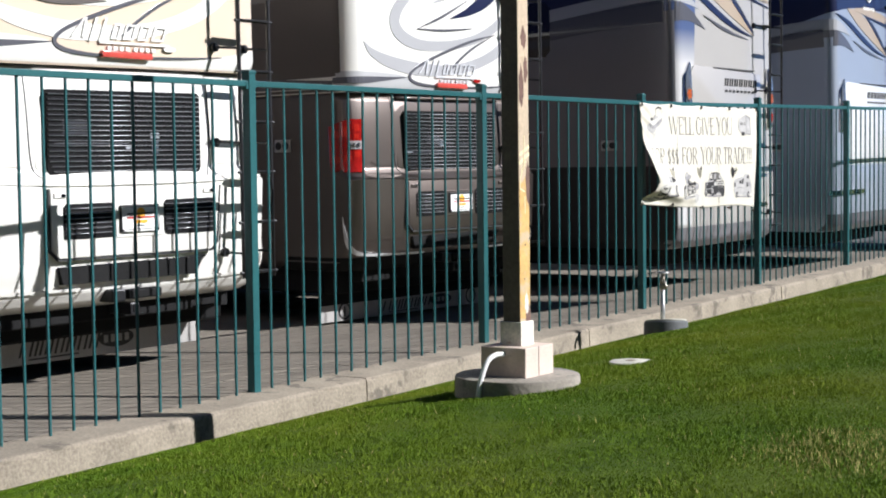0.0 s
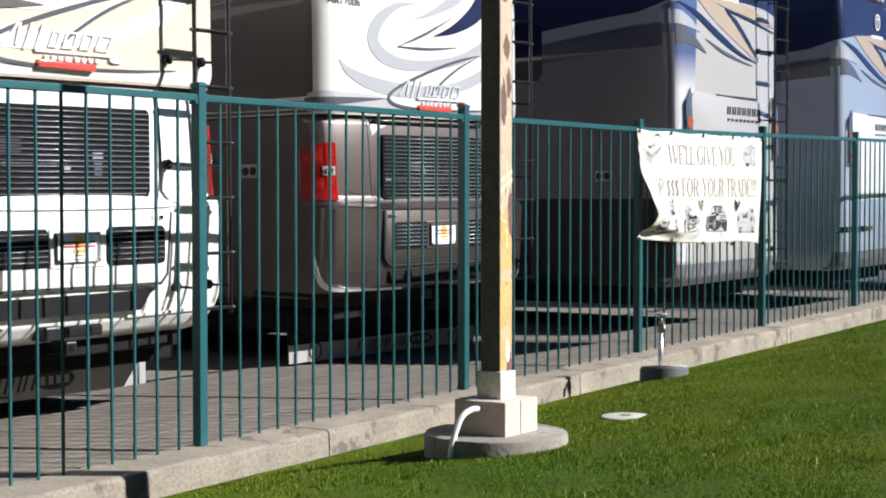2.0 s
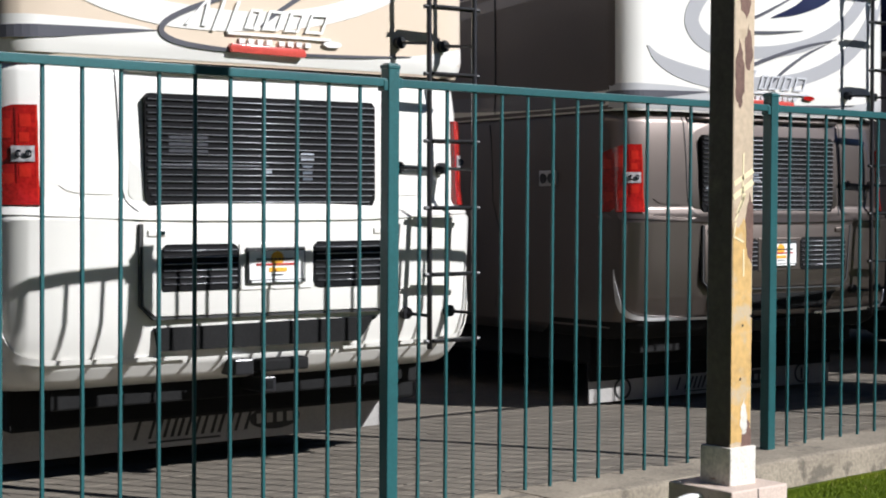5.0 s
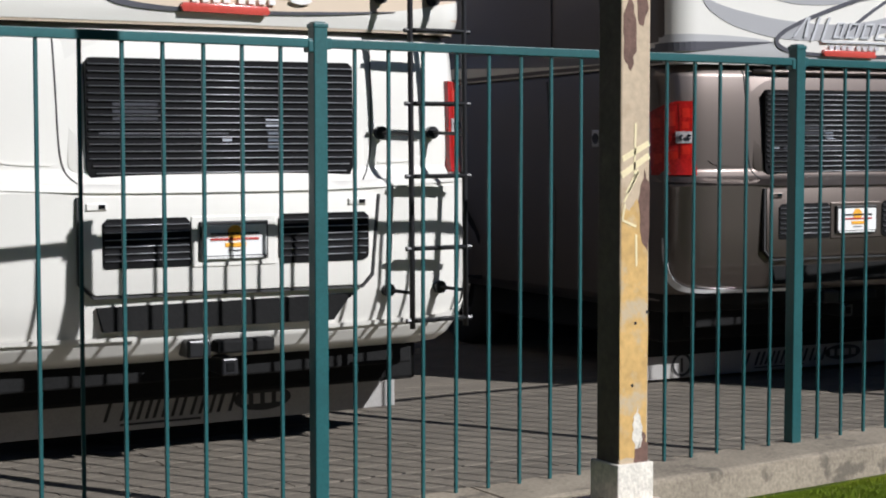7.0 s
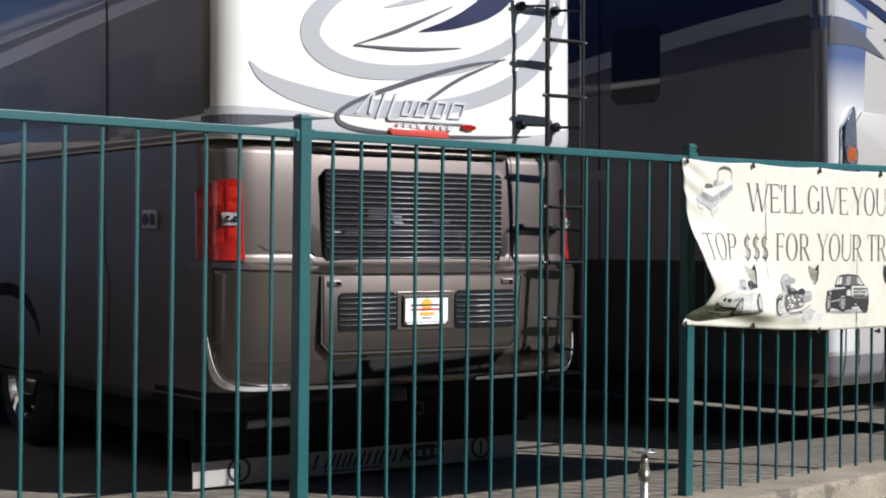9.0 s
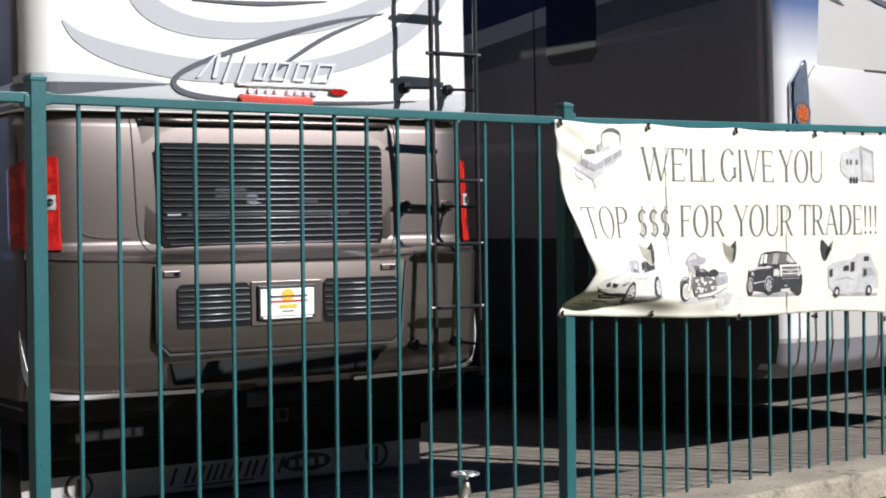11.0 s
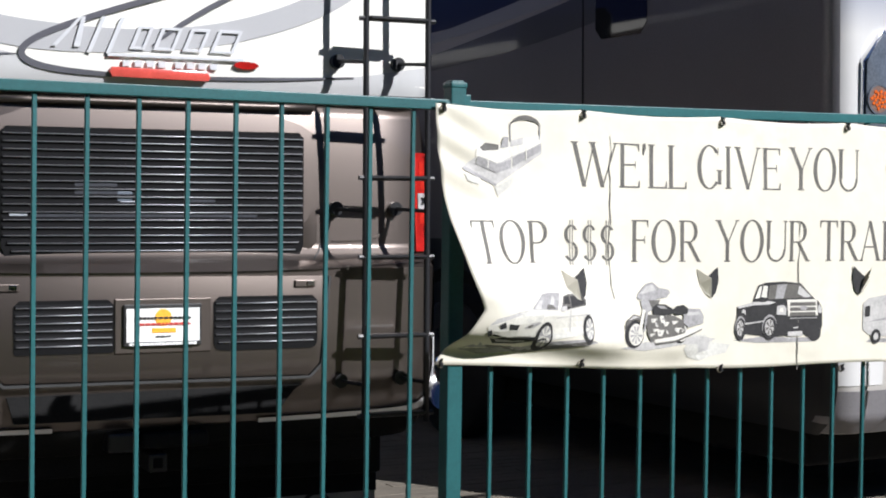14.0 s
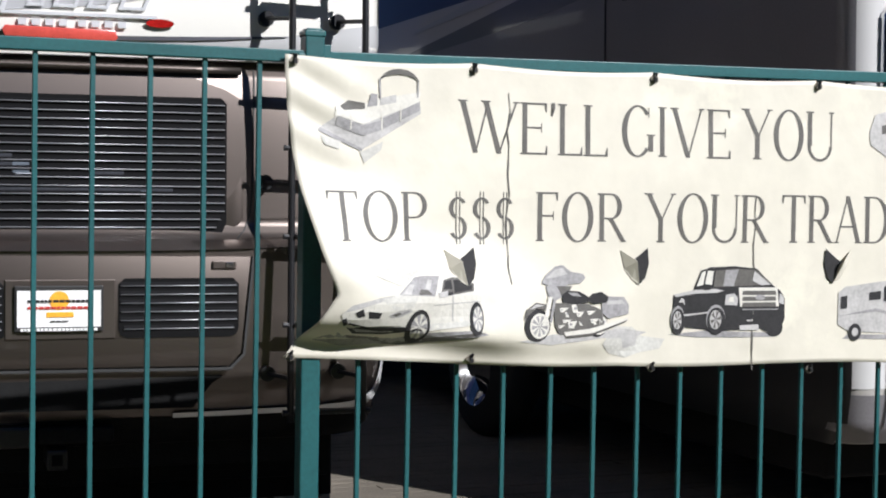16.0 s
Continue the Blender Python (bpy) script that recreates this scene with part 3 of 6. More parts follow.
def number_plate(parent, v, w):
    p = part("dealer_plate", boxed(-0.157, 0.157, v - 0.012, v, w - 0.083, w + 0.083, 0.004), MAT["plate_ink"], parent, "white dealer plate with an orange sun and dark bars of writing in a black frame")
    part("plate_face", boxed(-0.147, 0.147, v - 0.016, v - 0.010, w - 0.066, w + 0.066), MAT["plate"], p)
    bm = bmesh.new()
    disc(bm, (0, v - 0.019, w + 0.030), 0.034, 0.004, "y", 20)
    part("sun_print", bm, MAT["plate_sun"], p)
    part("sun_print", boxed(-0.045, 0.05, v - 0.0195, v - 0.015, w - 0.03, w - 0.012), MAT["plate_sun"], p)
    rnd = random.Random(4)
    for row, (h, mat, x0, x1, ww) in enumerate(((0.028, "plate_ink", -0.11, 0.11, 0.009), (0.004, "plate_red", -0.11, 0.11, 0.009), (-0.045, "plate_ink", -0.03, 0.03, 0.005))):
        x = x0
        while x < x1:
            d = rnd.uniform(0.008, 0.02)
            part("print_bar", boxed(x, min(x + d, x1), v - 0.021, v - 0.0165, w + h - ww / 2, w + h + ww / 2), MAT[mat], p)
            x += d + 0.004
    x = -0.135
    while x < 0.135:
        d = rnd.uniform(0.007, 0.014)
        part("frame_print_bar", boxed(x, x + d, v - 0.0185, v - 0.012, w - 0.080, w - 0.070), MAT["plate"], p)
        x += d + 0.003
    return p


def ladder(parent, u0=0.84, u1=1.12, low=0.50, top=3.78):
    bend = [(0, -0.2, low), (0, -0.2, 2.2), (0, -0.2, top - 0.2), (0, -0.195, top - 0.11), (0, -0.165, top - 0.035), (0, -0.10, top), (0, 0.2, top + 0.01), (0, 0.52, top + 0.01), (0, 0.60, top - 0.03), (0, 0.63, top - 0.1), (0, 0.63, 3.57)]
    bend = smooth_path(bend, 5)
    lad = part("ladder", tube(bend, 0.0135, sides=8), MAT["black"], parent, "black tubular steel roof ladder", smooth=True, m=pose(u0 + 0.0, 0, 0))
    part("rail", tube([(u1 - u0, q[1], q[2]) for q in bend], 0.0135, sides=8), MAT["black"], lad, smooth=True)
    w = 0.537
    while w < 3.65:
        bm = tube([(-0.03, -0.2, w), (u1 - u0 + 0.03, -0.2, w)], 0.011, sides=7)
        box(bm, 0.012, u1 - u0 - 0.012, -0.228, -0.172, w - 0.002, w + 0.010, 0.002, 1)
        part("rung", bm, MAT["black"], lad)
        w += 0.3305
    for w in (0.665, 1.39, 2.01, 2.72, 3.25):
        for u in (0.0, u1 - u0):
            wall = LOWER.at(u0 + u, w).y if w < 1.85 else UPPER.at(u0 + u, w).y
            bm = tube([(u, -0.195, w), (u - 0.07, wall - 0.03, w + 0.01)], 0.009, sides=6)
            disc(bm, (u - 0.07, wall - 0.035, w + 0.01), 0.03, 0.04, "y", 14)
            part("standoff", bm, MAT["black"], lad)
    return lad


def flap(parent, v, w0, w1, hw, mark):
    f = part("mud_flap", boxed(-hw, hw, v - 0.006, v + 0.006, w0, w1, 0.004), MAT["flap"], parent, "full-width grey rubber mud flap with dark lettering shapes")
    # black sheet added up to the body, blocks sunlight on the ground behind
    part("flap_gap_sheet", boxed(-hw, hw, v - 0.02, v + 0.02, w1 - 0.02, 0.46, 0.004), MAT["under"], f)
    h = (w1 - w0) * 0.5
    c = (w0 + w1) / 2
    x = -0.38
    for i, d in enumerate((0.1, 0.06, 0.06, 0.07, 0.075, 0.075, 0.08)):
        for off in (0.0, d - 0.022):
            part("slanted_bar", prism([(x + off, c - h / 2), (x + off + 0.016, c - h / 2), (x + off + 0.05, c + h / 2), (x + off + 0.034, c + h / 2)], v - 0.009, v - 0.004), MAT["flap_ink"], f)
        x += d + 0.02
    part("underline_bar", boxed(-0.3, 0.1, v - 0.009, v - 0.004, c - h * 0.75, c - h * 0.65), MAT["flap_ink"], f)
    bm = bmesh.new()
    disc(bm, (0, 0, 0), 1, 0.006, "y", 24)
    for q in bm.verts:
        q.co = Vector((q.co.x * 0.15 + 0.42, q.co.y + v - 0.01, q.co.z * h * 0.6 + c))
    part("badge_shape", bm, MAT["flap_ink"], f)
    for i in range(4):
        part("badge_bar", boxed(0.31 + 0.06 * i, 0.345 + 0.06 * i, v - 0.013, v - 0.009, c - h * 0.25, c + h * 0.25), MAT["flap"], f)
    if mark:
        for u in (-0.86, 0.86):
            part("ring_mark", ring(bmesh.new(), u, c, h * 0.9, h * 0.7, v - 0.009, v - 0.004), MAT["flap_ink"], f)
            part("ring_bar", boxed(u - 0.008, u + 0.008, v - 0.009, v - 0.004, c - h * 0.55, c + h * 0.5), MAT["flap_ink"], f)
    return f


def wheel(parent, u, v, floor, name="wheel"):
    r = 0.46
    bm = bmesh.new()
    g = 1 if u > 0 else -1
    prof = [(0.0, 0.27), (0.01, 0.40), (0.04, r - 0.02), (0.07, r), (0.22, r), (0.25, r - 0.02), (0.27, 0.40), (0.27, 0.27)]
    n = 28
    rings = [[bm.verts.new((u - g * d, v + q * math.cos(2 * math.pi * k / n), floor + r + q * math.sin(2 * math.pi * k / n))) for k in range(n)] for d, q in prof]
    for a, b in zip(rings, rings[1:]):
        for k in range(n):
            bm.faces.new((a[k], a[(k + 1) % n], b[(k + 1) % n], b[k]))
    bmesh.ops.recalc_face_normals(bm, faces=bm.faces[:])
    w = part(name, bm, MAT["tyre"], parent, smooth=True)
    bm = bmesh.new()
    prof = [(0.005, 0.275), (0.03, 0.255), (0.10, 0.22), (0.10, 0.16), (0.05, 0.11), (0.0, 0.09), (-0.02, 0.03)]
    rings = [[bm.verts.new((u - g * d, v + q * math.cos(2 * math.pi * k / n), floor + r + q * math.sin(2 * math.pi * k / n))) for k in range(n)] for d, q in prof]
    for a, b in zip(rings, rings[1:]):
        for k in range(n):
            bm.faces.new((a[k], a[(k + 1) % n], b[(k + 1) % n], b[k]))
    bm.faces.new(rings[-1])
    bmesh.ops.recalc_face_normals(bm, faces=bm.faces[:])
    part("rim", bm, MAT["chrome"], w, "polished chrome wheel rim", smooth=True)
    return w


def roof_fittings(rv):
    for u in (-0.95, -0.14, 0.0, 0.14, 0.95):
        p = UPPER.at(u, 3.51)
        part("marker_light", boxed(p.x - 0.032, p.x + 0.032, p.y - 0.045, p.y + 0.02, 3.505, 3.53, 0.008), MAT["marker"], rv, "small pale roof marker light")
    bm = bmesh.new()
    ss = [-11, -6, -3, -1.6] + [-1.45 + 0.02 * i for i in range(24)] + [-0.9, -0.6, -0.3]
    ss = ss + [0] + [-s for s in ss[::-1]]
    low = [(s, 3.47) for s in ss]
    high = [(s, 3.50) for s in ss]
    return strip(UPPER, low, high, 0.014, bm)


def air_unit(rv, v, base=3.56):
    ac = part("roof_air_unit", boxed(-0.36, 0.36, v, v + 0.95, base, base + 0.29, 0.06, 3), MAT["ac"], rv, "grey plastic roof air-conditioning unit", smooth=True)
    for i in range(7):
        part("vent_slat", boxed(-0.30, 0.30, v - 0.006, v + 0.01, base + 0.06 + 0.028 * i, base + 0.074 + 0.028 * i), MAT["black"], ac)


def swirls(rv, scheme):
    """The sweeping graphics that both older motorhomes wear on their rear caps."""
    c = scheme
    def band(colour, *pts, off=0.004):
        if colour:
            part("graphic", ribbon(UPPER, pts, off), PAINT[colour], rv)
    # left hook and its long tail
    band(c["hook"], (-0.18, 2.76, 0.004), (-0.42, 2.72, 0.05), (-0.62, 2.60, 0.10), (-0.70, 2.45, 0.12), (-0.60, 2.33, 0.11), (-0.35, 2.27, 0.09), (0.05, 2.29, 0.08), (0.45, 2.38, 0.08), (0.80, 2.56, 0.09), (1.02, 2.82, 0.10), (1.06, 3.02, 0.06))
    # low crescent
    band(c["low"], (-1.07, 2.27, 0.01), (-0.98, 2.19, 0.06), (-0.78, 2.12, 0.10), (-0.45, 2.07, 0.11), (-0.05, 2.07, 0.09), (0.35, 2.13, 0.09), (0.72, 2.27, 0.10), (0.98, 2.48, 0.11), (1.13, 2.75, 0.10), (1.16, 3.0, 0.05))
    # arrow lines
    band("dark_grey", (-0.42, 2.405, 0.004), (-0.10, 2.52, 0.022), (0.26, 2.68, 0.006), off=0.007)
    band("dark_grey", (-0.42, 2.405, 0.006), (-0.05, 2.41, 0.02), (0.32, 2.445, 0.004), off=0.008)
    # dark fins that sweep up to the ladder
    band(c["fin"], (0.02, 2.515, 0.004), (0.30, 2.60, 0.075), (0.58, 2.75, 0.15), (0.76, 2.97, 0.17), (0.76, 3.16, 0.12), (0.62, 3.28, 0.02), off=0.008)
    band(c["fin2"], (-0.22, 2.63, 0.004), (0.05, 2.72, 0.05), (0.34, 2.86, 0.11), (0.50, 3.03, 0.12), (0.47, 3.17, 0.08), (0.30, 3.24, 0.01), off=0.006)
    # upper hook
    band(c["top"], (-1.20, 2.86, 0.006), (-0.95, 2.93, 0.05), (-0.62, 3.03, 0.07), (-0.30, 3.10, 0.05), (-0.02, 3.13, 0.008), off=0.007)
    band(c["ring"], (-0.75, 2.80, 0.006), (-0.50, 2.90, 0.04), (-0.1, 2.99, 0.05), (0.35, 3.06, 0.05), (0.72, 3.06, 0.05), (0.98, 2.95, 0.06), (1.10, 2.75, 0.02), off=0.005)
    # lower left wedge
    band(c["wedge"], (-1.36, 1.955, 0.05), (-1.1, 1.96, 0.055), (-0.85, 1.975, 0.035), (-0.55, 1.995, 0.004), off=0.006)
    # pale skirt along the foot of the cap
    lo = [(q, 1.872) for q in (-1.33, -1.1, -0.85, -0.6, -0.45, -0.2, 0.2, 0.6, 0.9, 1.1, 1.3)]
    hi = [(-1.33, 2.03), (-1.1, 2.03), (-0.85, 2.025), (-0.6, 2.005), (-0.45, 1.95), (-0.2, 1.928), (0.2, 1.924), (0.6, 1.936), (0.9, 1.965), (1.1, 2.0), (1.3, 2.03)]
    part("graphic", zone(UPPER, lo, hi, 0.003, 4), PAINT[c["skirt"]], rv, smooth=True)
    if c["skirt"] == "white":
        band("brown_grey", (-0.13, 2.257, 0.004), (-0.4, 2.254, 0.065), (-0.6, 2.29, 0.125), (-0.85, 2.38, 0.18), (-1.05, 2.54, 0.15), (-1.15, 2.76, 0.02), off=0.009)
    # oval line round the maker's mark
    band("dark_grey", (0.66, 2.405, 0.004), (0.30, 2.33, 0.022), (-0.10, 2.21, 0.024), (-0.42, 2.09, 0.024), (-0.53, 2.01, 0.026), (-0.47, 1.955, 0.026), (-0.25, 1.93, 0.02), (0.1, 1.925, 0.016), (0.5, 1.935, 0.014), (0.85, 1.955, 0.004), off=0.010)
    band("dark_grey", (0.60, 2.385, 0.004), (0.32, 2.27, 0.02), (0.10, 2.14, 0.02), (-0.02, 2.05, 0.006), off=0.011)
    # maker's mark as plain slanted shapes: a wedge, two bars, four hollow blocks
    mark = c["mark"]
    b, lean = 2.03, 0.42

    def slab_at(pts):
        y = UPPER.at(pts[0][0], b).y
        part("slanted_bar", prism([(p + lean * (q - b), q) for p, q in pts], y - 0.0145, y - 0.008, bevel=0.0015), MAT[mark], rv)

    slab_at([(-0.42, b), (-0.40, b), (-0.345, b + 0.12), (-0.36, b + 0.12)])
    slab_at([(-0.335, b), (-0.31, b), (-0.335, b + 0.12), (-0.352, b + 0.12)])
    for x, low, high in ((-0.275, b - 0.02, b + 0.125), (-0.20, b - 0.02, b + 0.125)):
        slab_at([(x, low), (x + 0.018, low), (x + 0.018, high), (x, high)])
    for x, d in ((-0.115, 0.062), (-0.02, 0.085), (0.10, 0.08), (0.215, 0.10)):
        slab_at([(x, b), (x + 0.016, b), (x + 0.016, b + 0.095), (x, b + 0.095)])
        slab_at([(x + d - 0.014, b), (x + d, b), (x + d, b + 0.095), (x + d - 0.014, b + 0.095)])
        for q in (b, b + 0.083):
            slab_at([(x + 0.016, q), (x + d - 0.014, q), (x + d - 0.014, q + 0.012), (x + 0.016, q + 0.012)])
    y = UPPER.at(0, 2.0).y
    part("underline_bar", boxed(-0.20, 0.36, y - 0.016, y - 0.004, 2.0, 2.012), MAT[mark], rv)
    for i in range(8):
        part("small_bar", boxed(-0.14 + 0.048 * i + (0.02 if i > 3 else 0), -0.11 + 0.048 * i + (0.02 if i > 3 else 0), y - 0.016, y - 0.004, 1.962, 1.985), MAT[mark], rv)
    bm = bmesh.new()
    disc(bm, (0, 0, 0), 1, 0.006, "y", 20)
    for q in bm.verts:
        q.co = Vector((q.co.x * 0.052 + 0.37, q.co.y + y - 0.016, q.co.z * 0.016 + 1.985))
    part("oval_badge", bm, MAT["red" if mark == "silver" else "mark_white"], rv, "small oval badge")


def stands(rv, floor, axle=2.9, out=1.17):
    for u in (-out, out):
        wheel(rv, u, axle, floor)
        wheel(rv, u, 9.0, floor)


def side_details(rv, scheme, floor, first=(3.2, 4.3, 2.25, 2.85), shell=LOWER, axle=2.9, seam=1.28):
    """Doors, windows, hatches and fittings on both long sides."""
    for v, lo_w, hi_w in ((seam, 0.55, 1.82), (seam, 1.9, 3.4)):
        sh = shell if lo_w < 1 or shell is not LOWER else UPPER
        part("side_seam", ribbon(sh, [(-(v + 1.264), lo_w, 0.006), (-(v + 1.264), (lo_w + hi_w) / 2, 0.006), (-(v + 1.264), hi_w, 0.006)], 0.012, 6), MAT["seam"], rv)
    for g in (-1, 1):
        for a, b in ((axle - 0.66, axle + 0.66), (8.34, 9.66)):
            bm = bmesh.new()
            lo = [(g * (1.264 + a + (b - a) * i / 14), 0.45) for i in range(15)]
            hi = [(g * (1.264 + a + (b - a) * i / 14), 0.46 + 0.58 * math.sqrt(max(0, 1 - ((i - 7) / 7) ** 2))) for i in range(15)]
            part("wheel_arch", strip(shell, lo, hi, 0.013, bm), MAT["under"], rv)
        for a, b, w0, w1 in ((1.75, 2.15, 0.62, 1.12), (3.9, 5.2, 0.62, 1.12), (5.3, 6.6, 0.62, 1.12), (6.7, 8.1, 0.62, 1.12)):
            for s0, s1, q0, q1 in ((a, b, w0, w0), (a, b, w1, w1), (a, a, w0, w1), (b, b, w0, w1)):
                part("hatch_seam", ribbon(LOWER, [(g * (1.0 + s0), q0, 0.01), (g * (1.0 + (s0 + s1) / 2), (q0 + q1) / 2, 0.01), (g * (1.0 + s1), q1, 0.01)], 0.003, 2), MAT["seam"], rv)
        for a, b, w0, w1 in (first, (5.6, 6.9, 2.2, 2.9), (8.2, 9.6, 2.1, 2.9)):
            wbm = bmesh.new()
            x = g * 1.262
            pts = [(a + 0.06, w0), (b - 0.06, w0), (b, w0 + 0.06), (b, w1 - 0.06), (b - 0.06, w1), (a + 0.06, w1), (a, w1 - 0.06), (a, w0 + 0.06)]
            prism(pts, 0, 0.02, wbm)
            for q in wbm.verts:
                q.co = Vector((x + g * (q.co.y - 0.01), q.co.x, q.co.z))
            bmesh.ops.recalc_face_normals(wbm, faces=wbm.faces[:])
            part("side_window", wbm, MAT["glass"], rv, "dark tinted side window")
    bm = boxed(-1.285, -1.262, 0.64, 0.82, 1.385, 1.49, 0.006)
    sock = part("socket_panel", bm, MAT["galv"], rv, "small pale socket panel with two dark ports")
    for v in (0.688, 0.772):
        b2 = bmesh.new()
        disc(b2, (v, 0, 1.4375), 0.034, 0.006, "y", 16)
        for q in b2.verts:
            q.co = Vector((-1.29 + q.co.y, q.co.x, q.co.z))
        bmesh.ops.recalc_face_normals(b2, faces=b2.faces[:])
        part("port", b2, MAT["black"], sock)


def open_road(u, y, z, turn, floor, scheme, label):
    """One of the two older motorhomes with the engine louvres."""
    rv = empty("motorhome", pose(u, y, z, 0, -0.5, turn), label, "motorhome", "motorhomes parked along the fence")
    low, up = PAINT[scheme["lower"]], PAINT[scheme["upper"]]
    part("lower_body", skin(LOWER, 0.40, 1.86, 11.5), low, rv, scheme["lower_label"], smooth=True)
    if scheme["roof_zone"]:
        edge = [(-11.5, 2.55), (-6, 2.6), (-3.2, 2.72), (-1.6, 2.78), (-1.27, 2.84), (-0.85, 2.96), (-0.38, 3.12), (0.15, 3.17), (0.62, 3.13), (0.95, 3.0), (1.15, 2.86), (1.5, 2.8), (3, 2.75), (11.5, 2.6)]
        lower_skin, upper_skin = skin_split(UPPER, 1.86, 3.635, 11.5, edge, 1.93, 3.2)
        part("upper_body", lower_skin, up, rv, scheme["upper_label"], smooth=True)
        part("roof_band", upper_skin, PAINT[scheme["roof_zone"]], rv, "dark navy upper band", smooth=True)
    else:
        part("upper_body", skin(UPPER, 1.86, 3.635, 11.5, True), up, rv, scheme["upper_label"], smooth=True)
    part("roof_edge", roof_fittings(rv), PAINT[scheme["roof"]], rv, smooth=True)
    # dark flanks begin where the sun leaves the corner; shade is in their colour
    if scheme["side"]:
        for g in (-1, 1):
            lo = [(g * s, 1.87) for s in (1.285, 1.31, 1.335, 1.36, 1.6, 3, 6, 11)]
            hi = [(g * s, w) for s, w in ((1.285, 2.83), (1.31, 2.825), (1.335, 2.81), (1.36, 2.80), (1.6, 2.78), (3, 2.72), (6, 2.6), (11, 2.55))]
            part("side_colour", zone(UPPER, lo, hi, 0.004, 6), PAINT[scheme["side"]], rv, smooth=True)
            part("graphic", ribbon(UPPER, [(g * 1.36, 2.70, 0.03), (g * 2.5, 2.66, 0.08), (g * 5, 2.5, 0.10), (g * 9, 2.3, 0.02)], 0.006), PAINT["dark_grey"], rv)
            part("graphic", ribbon(UPPER, [(g * 1.36, 1.93, 0.05), (g * 2.5, 1.96, 0.10), (g * 5, 2.05, 0.06), (g * 9, 2.2, 0.02)], 0.006), PAINT["dark_grey"], rv)
    # lower flanks darker than the rear as well, with shade put into the colour
    for g in (-1, 1):
        start = scheme["side_from"]
        runs = (start, start + 0.025, start + 0.055, start + 0.085, start + 0.4, 3, 6, 11.3)
        lo = [(g * s, 0.47) for s in runs]
        hi = [(g * s, 1.84) for s in runs]
        part("side_colour", zone(LOWER, lo, hi, 0.008, 10), PAINT["taupe_dark"], rv, smooth=True)
    # the foot of this body is blackened for the shade it lies in
    if scheme["chrome"]:
        ss = (-1.9, -1.5, -1.35, -1.2, -0.8, -0.4, 0, 0.4, 0.8, 1.2, 1.35, 1.5, 1.9)
        part("valance", zone(LOWER, [(s, 0.402) for s in ss], [(s, 0.515) for s in ss], 0.006, 6), MAT["under"], rv, "lower body edge blackened to stand for its shade", smooth=True)
    # rear engine hatch with its louvres
    hv = LOWER.at(0, 1.5).y - 0.010
    hatch = prism([(-0.70, 1.83), (-0.69, 1.26), (-0.64, 1.19), (-0.55, 1.172), (0.55, 1.172), (0.64, 1.19), (0.69, 1.26), (0.70, 1.83)], hv, hv + 0.06, bevel=0.012)
    for q in hatch.verts:
        q.co.y += max(0.0, (q.co.z - 1.62) * 0.16) + 0.012 * (q.co.x / 0.7) ** 2
    part("engine_hatch", hatch, low, rv, smooth=True)
    lip_v = hv + 0.021
    part("hatch_lip", tube([(q, lip_v - 0.004 + 0.012 * (q / 0.7) ** 2, 1.822) for q in (-0.68, -0.5, -0.25, 0, 0.25, 0.5, 0.68)], 0.014, sides=20), low, rv, smooth=True)
    grille(rv, -0.612, 0.622, 1.195, 1.715, hv - 0.002, 16, "large black engine louvre grille")
    # machinery seen between the louvres
    for a, b, c, d, key in scheme["engine"]:
        part("engine_part", boxed(a, b, hv - 0.0075, hv, c, d, 0.003), MAT[key], rv)
    lv = LOWER.at(0, 1.13).y
    part("service_door", prism([(-0.665, 1.13), (-0.665, 0.77), (-0.61, 0.72), (0.62, 0.712), (0.665, 0.76), (0.70, 1.12)], lv - 0.003, lv + 0.05, bevel=0.002), low, rv, smooth=True)
    dv = lv - 0.004
    part("door_seam", prism([(-0.682, 1.13), (-0.682, 0.765), (-0.617, 0.703), (0.627, 0.695), (0.683, 0.752), (0.718, 1.12), (0.708, 1.12), (0.673, 0.756), (0.623, 0.706), (-0.613, 0.714), (-0.671, 0.769), (-0.671, 1.13)], lv - 0.0015, lv + 0.02), MAT["seam"], rv)
    grille(rv, -0.578, -0.192, 0.828, 1.038, dv, 6, "small black louvre grille", 0.012, depth=0.009)
    grille(rv, 0.212, 0.655, 0.822, 1.042, dv, 6, "small black louvre grille", 0.03, depth=0.009)
    part("plate_recess", boxed(-0.19, 0.20, dv - 0.006, dv + 0.01, 0.822, 1.04, 0.004), PAINT[scheme["recess"]], rv)
    number_plate(rv, dv - 0.008, 0.935)
    for uu in (-0.60, 0.60):
        lat = part("latch", boxed(uu - 0.045, uu + 0.045, dv - 0.008, dv + 0.004, 1.075, 1.105, 0.004), low, rv)
        part("latch_key", boxed(uu + 0.005, uu + 0.035, dv - 0.012, dv - 0.006, 1.08, 1.10, 0.002), MAT["chrome"], lat)
    # moulded panel lines beside the hatch
    for g in (-1, 1):
        part("panel_seam", ribbon(LOWER, [(g * 0.735, 1.83, 0.005), (g * 0.73, 1.6, 0.005), (g * 0.722, 1.34, 0.005), (g * 0.70, 1.235, 0.005), (g * 0.66, 1.185, 0.004)], 0.004), MAT["seam"], rv)
        part("moulded_line", ribbon(LOWER, [(g * 1.0, 1.30, 0.004), (g * 0.96, 1.278, 0.008), (g * 0.88, 1.268, 0.009), (g * 0.76, 1.264, 0.008)], 0.005), low, rv, smooth=True)
    for side in (-1, 1):
        tail_light(rv, side, 0)
